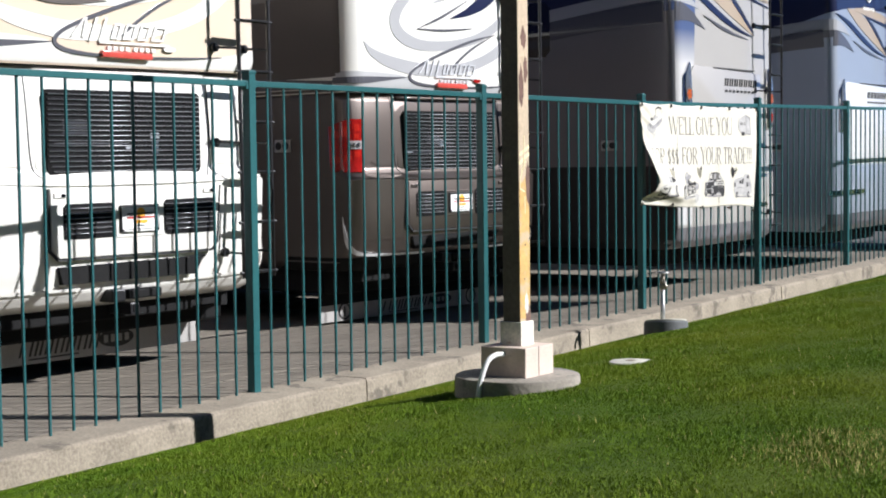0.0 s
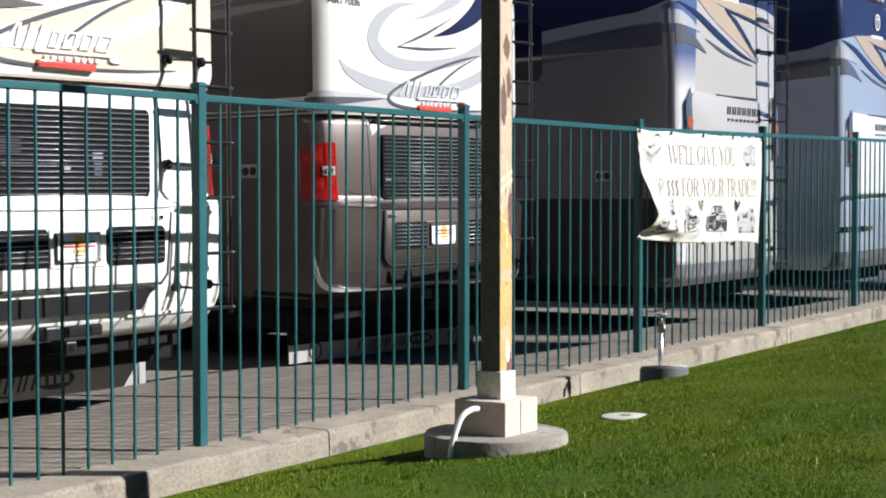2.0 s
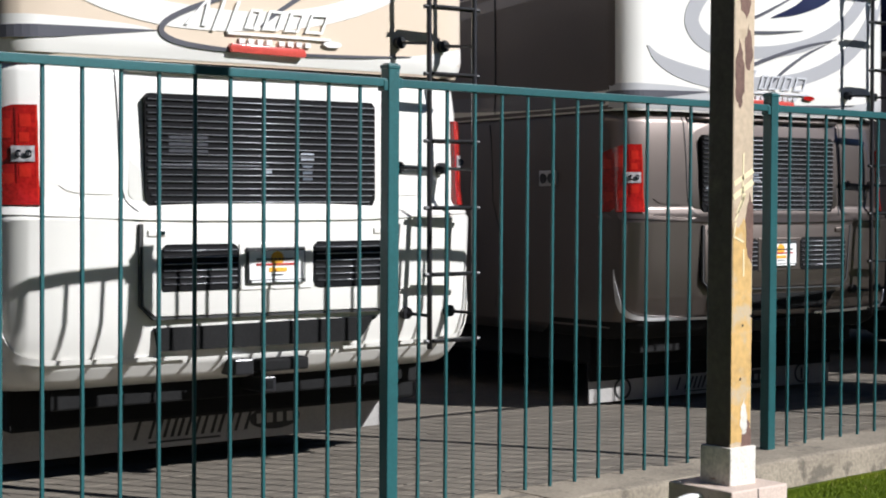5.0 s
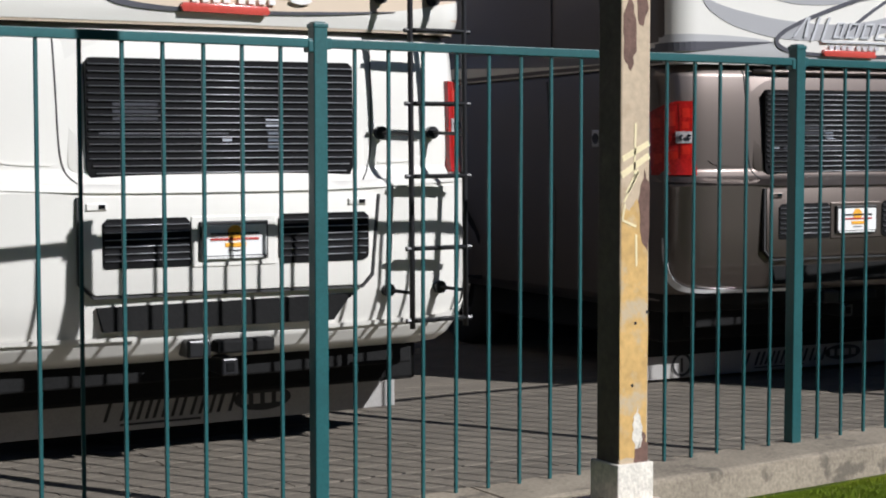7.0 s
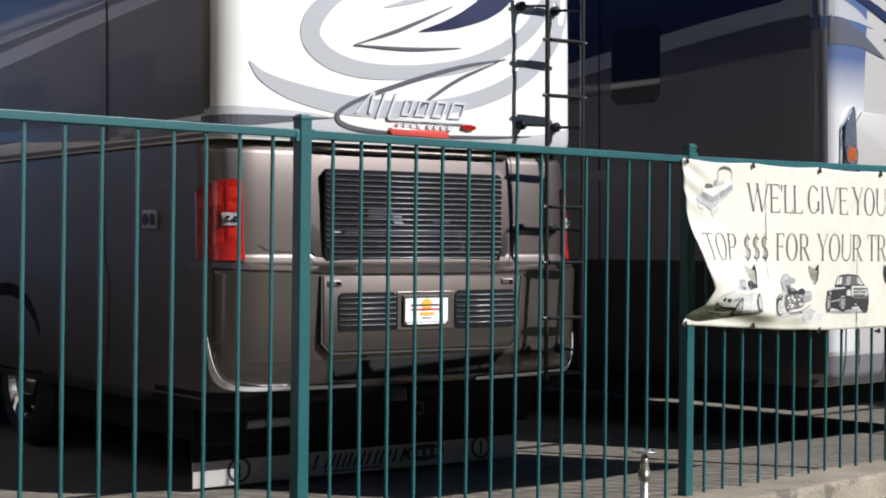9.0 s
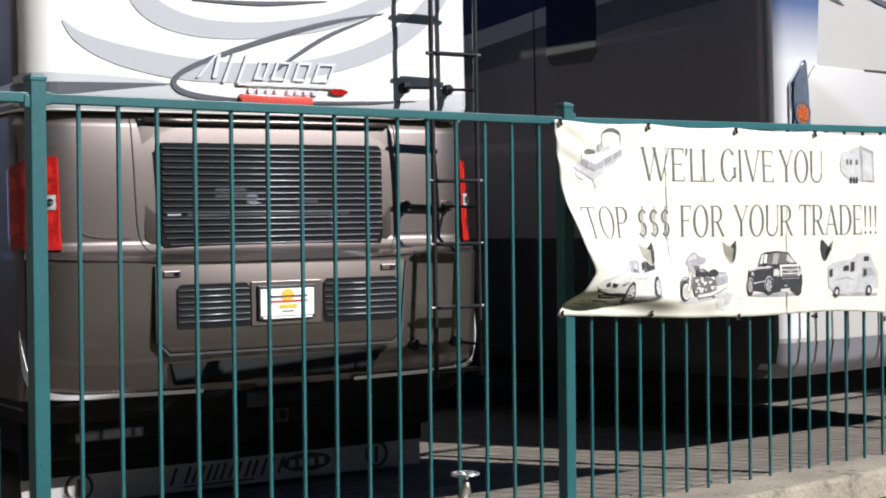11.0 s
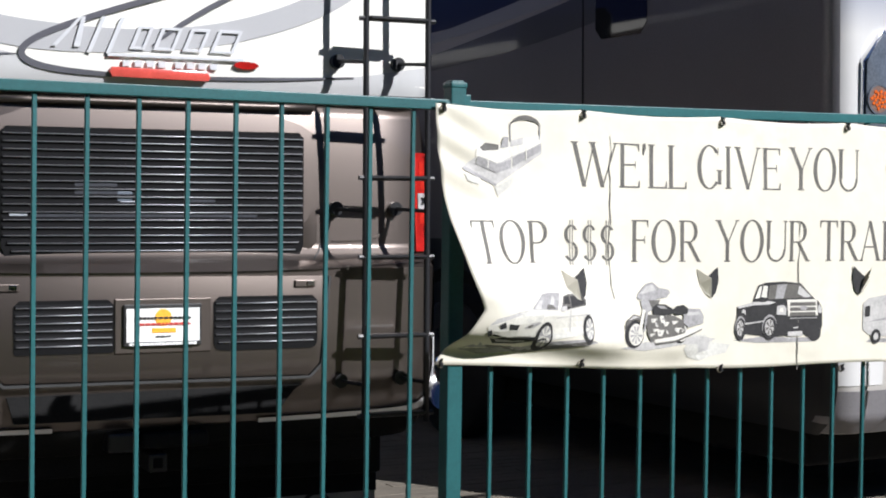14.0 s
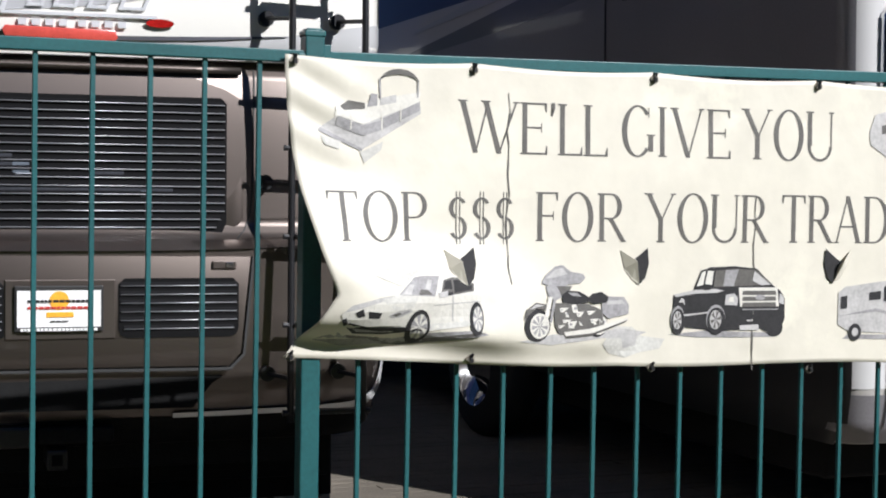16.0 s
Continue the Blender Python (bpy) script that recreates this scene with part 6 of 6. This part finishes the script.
ink(P((0.035, 0.60), (0.20, 0.66), (0.21, 0.72), (0.26, 0.94), (0.34, 0.985), (0.55, 1.0), (0.74, 0.965), (0.80, 0.86), (0.89, 0.72), (0.945, 0.66), (0.985, 0.55), (0.99, 0.26), (0.955, 0.10), (0.82, 0.08), (0.78, 0.12), (0.52, 0.10), (0.36, 0.07), (0.30, 0.12), (0.10, 0.16), (0.035, 0.24)), "ink_dark", 0.0042)
ink(P((0.37, 0.71), (0.385, 0.94), (0.55, 0.965), (0.735, 0.945), (0.87, 0.74), (0.60, 0.72)), "ink", 0.0046)
ink(P((0.45, 0.72), (0.47, 0.945), (0.58, 0.955), (0.54, 0.72)), "ink_grey", 0.005)
ink(P((0.70, 0.80), (0.72, 0.93), (0.86, 0.74), (0.78, 0.73)), "ink_pale", 0.005)
ink(P((0.225, 0.72), (0.265, 0.91), (0.30, 0.94), (0.28, 0.74)), "ink_white", 0.005)
ink(P((0.295, 0.75), (0.315, 0.94), (0.365, 0.93), (0.355, 0.74)), "ink_white", 0.005)
ink(P((0.27, 0.73), (0.34, 0.745), (0.345, 0.67), (0.285, 0.665)), "ink_dark", 0.0054)
ink(P((0.04, 0.61), (0.20, 0.67), (0.38, 0.685), (0.46, 0.66), (0.40, 0.63), (0.22, 0.62), (0.05, 0.575)), "ink_pale", 0.005)
ink(P((0.60, 0.43), (0.585, 0.70), (0.92, 0.70), (0.935, 0.43)), "ink_white", 0.005)
for k in range(3):
    ink(P((0.62, 0.655 - 0.083 * k), (0.905, 0.655 - 0.083 * k), (0.91, 0.595 - 0.083 * k), (0.615, 0.595 - 0.083 * k)), "ink", 0.0054)
ink(P(*ellipse(0.77, 0.56, 0.045, 0.04, 12)), "ink_grey", 0.0058)
ink(P((0.47, 0.46), (0.475, 0.60), (0.545, 0.62), (0.58, 0.56), (0.575, 0.45)), "ink_pale", 0.0054)
ink(P((0.50, 0.50), (0.505, 0.57), (0.54, 0.575), (0.545, 0.50)), "ink_white", 0.0058)
ink(P((0.935, 0.48), (0.94, 0.62), (0.975, 0.56), (0.975, 0.46)), "ink_pale", 0.0054)
ink(P((0.10, 0.33), (0.30, 0.36), (0.36, 0.38), (0.36, 0.36), (0.30, 0.34), (0.10, 0.30)), "ink_pale", 0.0054)
ink(P((0.62, 0.40), (0.93, 0.40), (0.92, 0.385), (0.62, 0.385)), "ink_grey", 0.0054)
ink(P((0.60, 0.17), (0.76, 0.18), (0.765, 0.10), (0.60, 0.10)), "ink_pale", 0.0054)
ink(P((0.66, 0.245), (0.71, 0.25), (0.71, 0.23), (0.66, 0.225)), "ink_pale", 0.0058)
ink(P((0.08, 0.50), (0.10, 0.56), (0.125, 0.54), (0.13, 0.46), (0.115, 0.50)), "ink_pale", 0.0054)
for cx, cz, rx, rz in ((0.395, 0.235, 0.07, 0.185), (0.075, 0.235, 0.05, 0.175)):
    ink(P(*ellipse(cx, cz + 0.03, rx * 1.15, rz * 1.08)), "ink_grey", 0.0056)
    ink(P(*ellipse(cx + 0.004, cz, rx * 1.1, rz * 1.04)), "ink_dark", 0.0059)
    ink(P(*ellipse(cx - 0.002, cz + 0.02, rx * 0.70, rz * 0.72)), "ink_pale", 0.0062)
    for k in range(6):
        a = 2 * math.pi * k / 6
        ink(P((cx, cz + 0.02), (cx + rx * 0.62 * math.cos(a), cz + 0.02 + rz * 0.66 * math.sin(a)), (cx + rx * 0.62 * math.cos(a + 0.5), cz + 0.02 + rz * 0.66 * math.sin(a + 0.5))), "ink", 0.0066)
ink(P(*ellipse(0.90, 0.13, 0.075, 0.13, 14)), "ink_dark", 0.0044)

# printed camper van
P = picture(6.66, 0.955, 0.43, 0.235)
ink(P((0.05, 0.08), (0.95, 0.03), (1.0, 0.10), (0.1, 0.14)), "ink_grey", 0.0036)
ink(P((0.0, 0.28), (0.0, 0.72), (0.06, 0.8), (0.52, 0.9), (0.56, 1.0), (0.80, 0.99), (0.84, 0.72), (0.99, 0.52), (1.0, 0.22), (0.7, 0.12), (0.1, 0.18)), "ink_pale", 0.0042)
ink(P((0.66, 0.68), (0.84, 0.67), (0.90, 0.5), (0.66, 0.46)), "ink_grey", 0.005)
ink(P((0.68, 0.64), (0.74, 0.64), (0.75, 0.5), (0.68, 0.48)), "ink_dark", 0.0056)
ink(P((0.68, 0.92), (0.78, 0.93), (0.79, 0.82), (0.68, 0.81)), "ink_dark", 0.005)
ink(P((0.42, 0.8), (0.50, 0.82), (0.50, 0.60), (0.42, 0.59)), "ink_dark", 0.005)
ink(P((0.28, 0.72), (0.39, 0.74), (0.39, 0.62), (0.28, 0.61)), "ink_dark", 0.005)
ink(P((0.02, 0.66), (0.08, 0.68), (0.08, 0.5), (0.02, 0.49)), "ink_dark", 0.005)
ink(P((0.02, 0.4), (0.35, 0.5), (0.6, 0.38), (0.35, 0.45)), "ink_grey", 0.005)
for cx in (0.16, 0.80):
    ink(P(*ellipse(cx, 0.17, 0.06, 0.12)), "ink_dark", 0.0056)
    ink(P(*ellipse(cx, 0.17, 0.03, 0.06)), "ink_pale", 0.006)

# printed pontoon boat
P = picture(4.884, 1.497, 0.318, 0.275)
ink(P((0.0, 0.36), (0.42, 0.16), (0.98, 0.55), (0.98, 0.62), (0.2, 0.52)), "ink_pale", 0.0038)
ink(P((0.0, 0.34), (0.42, 0.14), (0.42, 0.17), (0.02, 0.38)), "ink_grey", 0.0042)
ink(P((0.02, 0.30), (0.22, 0.24), (0.20, 0.16), (0.06, 0.20)), "ink_haze", 0.0044)
ink(P((0.40, 0.13), (0.62, 0.25), (0.60, 0.16), (0.44, 0.02)), "ink_haze", 0.0044)
ink(P((0.15, 0.44), (0.18, 0.50), (0.42, 0.42), (0.96, 0.66), (0.98, 0.78), (0.62, 0.70), (0.4, 0.62), (0.16, 0.60)), "ink_white", 0.0046)
ink(P((0.16, 0.40), (0.42, 0.30), (0.60, 0.37), (0.60, 0.47), (0.42, 0.41), (0.17, 0.49)), "ink_grey", 0.0050)
ink(P((0.62, 0.38), (0.77, 0.47), (0.77, 0.57), (0.62, 0.49)), "ink_grey", 0.0050)
ink(P((0.79, 0.48), (0.97, 0.58), (0.97, 0.68), (0.79, 0.58)), "ink_grey", 0.0050)
for a, b in ((0.30, 0.36), (0.60, 0.37), (0.78, 0.47)):
    ink(P((a, b), (a + 0.012, b), (a + 0.012, b + 0.2), (a, b + 0.2)), "ink_white", 0.0054)
ink(P((0.20, 0.60), (0.28, 0.66), (0.44, 0.64), (0.44, 0.58), (0.24, 0.56)), "ink", 0.0052)
ink(P((0.46, 0.60), (0.50, 0.74), (0.56, 0.74), (0.56, 0.62)), "ink_grey", 0.0054)
ink(P((0.58, 0.62), (0.60, 0.70), (0.74, 0.74), (0.74, 0.66)), "ink_pale", 0.0054)
for k in range(8):
    a, b = math.pi * k / 8, math.pi * (k + 1) / 8
    ink(P(*[(0.77 - 0.19 * math.cos(t_) , 0.86 + r_ * math.sin(t_)) for t_, r_ in ((a, 0.15), (b, 0.15), (b, 0.09), (a, 0.09))]), "ink", 0.005)
ink(P((0.575, 0.9), (0.59, 0.9), (0.60, 0.68), (0.585, 0.68)), "ink_grey", 0.0048)
ink(P((0.945, 0.9), (0.96, 0.9), (0.955, 0.72), (0.94, 0.72)), "ink_grey", 0.0048)

# printed long trailer
P = picture(6.77, 1.545, 0.30, 0.20)
ink(P((0.0, 0.5), (0.08, 0.8), (0.55, 0.98), (0.56, 0.1), (0.3, 0.05), (0.02, 0.3)), "ink_pale", 0.0042)
ink(P((0.56, 1.0), (0.95, 0.86), (0.95, 0.05), (0.56, 0.08)), "ink_grey", 0.0044)
ink(P((0.62, 0.88), (0.88, 0.8), (0.88, 0.1), (0.62, 0.12)), "ink_pale", 0.005)
for a in (0.16, 0.26, 0.42):
    ink(P((a, 0.62), (a + 0.06, 0.64), (a + 0.06, 0.5), (a, 0.48)), "ink", 0.005)
for a in (0.28, 0.36, 0.44):
    ink(P(*ellipse(a, 0.1, 0.035, 0.09, 12)), "ink_dark", 0.005)

# pale grey smears between the lower pictures and above the car
ink([(5.79, 0.975), (5.83, 1.03), (5.90, 1.025), (5.94, 0.995), (6.02, 0.985), (6.0, 0.955), (5.93, 0.945), (5.88, 0.93), (5.82, 0.945)], "ink_haze", 0.0035, "grey_smear")
ink([(5.86, 0.99), (5.885, 1.015), (5.92, 0.995), (5.915, 0.965), (5.87, 0.96)], "ink_pale", 0.0038, "grey_smear")
# the cloth's shading over the car, drawn as a pale grey smear
ink([(5.02, 1.19), (5.06, 1.235), (5.13, 1.24), (5.18, 1.21), (5.19, 1.165), (5.10, 1.16)], "ink_haze", 0.0035, "grey_smear")
# wind slits: half-moon flaps that stand out, with the dark gap behind them
for x, z, g in ((5.315, 1.205, 1), (5.90, 1.205, 1), (6.65, 1.205, -1)):
    ink([(x + g * p, z + q) for p, q in ((-0.012, 0.02), (0.02, 0.042), (0.045, 0.062), (0.05, 0.012), (0.038, -0.03), (0.018, -0.05))], "ink_dark", 0.006, "wind_slit")
    b = bmesh.new()
    c = [on_banner(x + g * p, z + q, 0.004) for p, q in ((-0.05, 0.055), (-0.036, 0.0), (-0.01, -0.035), (0.016, -0.048), (-0.006, 0.022))]
    c[3] += Vector((0, -0.004, 0))
    c[4] += Vector((0, -0.03, 0))
    b.faces.new([b.verts.new(p) for p in c])
    fl = part("wind_flap", b, MAT["vinyl"], banner)
    m = fl.modifiers.new("thickness", "SOLIDIFY")
    m.thickness = 0.0015
# cracks in the vinyl and ties at the eyelets
for x, z0, z1, seed in ((5.473, 1.72, 1.16, 2), (6.338, 1.43, 0.91, 3)):
    rnd = random.Random(seed)
    z = z0
    xs = x
    while z > z1:
        nx, nz = x + rnd.uniform(-0.006, 0.006), z - rnd.uniform(0.03, 0.06)
        wd = rnd.uniform(0.002, 0.0062)
        ink([(xs - wd / 2, z), (xs + wd / 2, z), (nx + wd / 2, nz), (nx - wd / 2, nz)], "ink", 0.0042, "crack")
        xs, z = nx, nz
for x, z in ((4.815, 1.79), (5.36, 1.79), (5.962, 1.79), (6.565, 1.795), (7.19, 1.80), (4.815, 0.965), (5.36, 0.945), (5.972, 0.905), (6.555, 0.885), (7.13, 0.845)):
    p = on_banner(x, z, 0.004)
    part("eyelet", ring(bmesh.new(), p.x, p.z - 0.008, 0.013, 0.007, p.y - 0.003, p.y + 0.002, 1.0, 14), MAT["brass"], banner, "dull metal eyelet")
    rz = z + 0.012 if z > 1.3 else z - 0.01
    tie = tube([(p.x, p.y - 0.004, p.z - 0.008), (p.x + 0.003, p.y - 0.012, p.z + 0.008), (p.x - 0.002, -0.02, rz)], 0.0045, sides=6)
    box(tie, p.x - 0.006, p.x + 0.006, p.y - 0.016, p.y - 0.006, p.z - 0.016, p.z - 0.002, 0.002, 1)
    part("cable_tie", tie, MAT["black"], banner, "black cable tie")

# ---- lawn blades ----
def blades(name, count, box_, mat, tall, seed, label, dry=None):
    rnd = np.random.default_rng(seed)
    x = rnd.uniform(box_[0], box_[1], count)
    y = box_[2] + (box_[3] - box_[2]) * rnd.random(count) ** 1.0
    keep = (y < -0.285) & (np.hypot(x - 0.082, y + 1.735) > 0.33) & (np.hypot(x - 3.575, y + 0.865) > 0.16) & (np.hypot(x - 1.12, y + 1.86) > 0.122)
    if dry is not None:
        keep &= (np.hypot((x - dry[0]) / dry[2], (y - dry[1]) / dry[3]) + rnd.normal(0, 0.25, count)) < 1
    x, y = x[keep], y[keep]
    n = len(x)
    z = np.array([lawn_z(a, b) for a, b in zip(x, y)])
    clump = 0.75 + 0.35 * np.sin(x * 5.1 + 2 * np.sin(y * 4.3)) * np.sin(y * 6.3 + 1.3 * np.sin(x * 3.1))
    h = tall * clump * rnd.uniform(0.55, 1.25, n)
    a = rnd.uniform(0, 2 * np.pi, n)
    lean = rnd.uniform(0.1, 0.75, n) * h
    b = rnd.uniform(0, 2 * np.pi, n)
    w = rnd.uniform(0.0014, 0.0032, n)
    co = np.empty((n, 3, 3))
    dx, dy = np.cos(a) * w, np.sin(a) * w
    co[:, 0] = np.stack([x - dx, y - dy, z - 0.004], 1)
    co[:, 1] = np.stack([x + dx, y + dy, z - 0.004], 1)
    co[:, 2] = np.stack([x + np.cos(b) * lean, y + np.sin(b) * lean, z + h], 1)
    me = bpy.data.meshes.new(name)
    me.vertices.add(3 * n)
    me.vertices.foreach_set("co", co.ravel())
    me.loops.add(3 * n)
    me.loops.foreach_set("vertex_index", np.arange(3 * n, dtype=np.int32))
    me.polygons.add(n)
    me.polygons.foreach_set("loop_start", np.arange(0, 3 * n, 3, dtype=np.int32))
    me.update()
    me.materials.append(mat)
    return tagged(new(name, me), label, "grass", kind="stuff")


blades("grass", 680000, (-3.6, 4.5, -4.6, -0.28), MAT["blade"], 0.014, 1, "short mown green grass with scattered pale clippings")
blades("grass_far", 330000, (4.5, 16.0, -4.0, -0.28), MAT["blade"], 0.018, 2, "short mown green grass running along the kerb")
blades("dry_grass", 14000, (-2.2, -0.3, -4.6, -3.0), MAT["blade_dry"], 0.024, 3, "patch of dry yellowed grass", dry=(-1.2, -4.0, 0.42, 0.34))
blades("grass_clippings", 2600, (-3.0, 6.0, -4.4, -0.3), MAT["blade_dry"], 0.028, 4, "scattered pale seed heads in the lawn")

# ---- lot surface ----
lot = empty("paving", pose(0, 0, 0), "worn grey-tan ribbed concrete paving of the parking lot", "paving", kind="structure")
ROW, LONG = 0.105, 0.60


def slab_mesh():
    b = bmesh.new()
    hx, hy = LONG / 2 - 0.0015, ROW / 2 - 0.0045
    lo = [b.verts.new((x, y, -0.011)) for x, y in ((-hx, -hy - 0.003), (hx, -hy - 0.003), (hx, hy + 0.003), (-hx, hy + 0.003))]
    hi = [b.verts.new((x, y, 0)) for x, y in ((-hx + 0.001, -hy), (hx - 0.001, -hy), (hx - 0.001, hy), (-hx + 0.001, hy))]
    b.faces.new(hi)
    for i in range(4):
        b.faces.new((lo[i], lo[(i + 1) % 4], hi[(i + 1) % 4], hi[i]))
    return mesh_of(b, "slab", MAT["paver"])


slab = slab_mesh()
rnd = random.Random(8)
verts, faces = [], []
base = [tuple(v.co) for v in slab.vertices]
polys = [tuple(p.vertices) for p in slab.polygons]
made = 0
for j in range(0, 70):
    y = 0.135 + ROW * j + (0.012 if j > 4 else 0)
    shift = (j % 2) * LONG / 2
    span = (-4.0, 16.0) if j < 45 else (-4.0, 22.0)
    x = span[0] + shift
    while x < span[1]:
        z = LOT_DROP + rnd.uniform(-0.0015, 0.0015)
        if j < 25 and -0.4 < x < 6.4 and made < 300:
            share("slab", slab, lot, pose(x, y, z))
            made += 1
        else:
            k = len(verts)
            verts += [(x + a, y + b, z + c) for a, b, c in base]
            faces += [tuple(k + i for i in p) for p in polys]
        x += LONG
rest = bpy.data.meshes.new("slab_field")
rest.from_pydata(verts, [], faces)
rest.materials.append(MAT["paver"])
field = new("slab_field", rest)
field.parent = lot
tagged(field, "rows of worn grey-tan paving strips", kind="stuff")
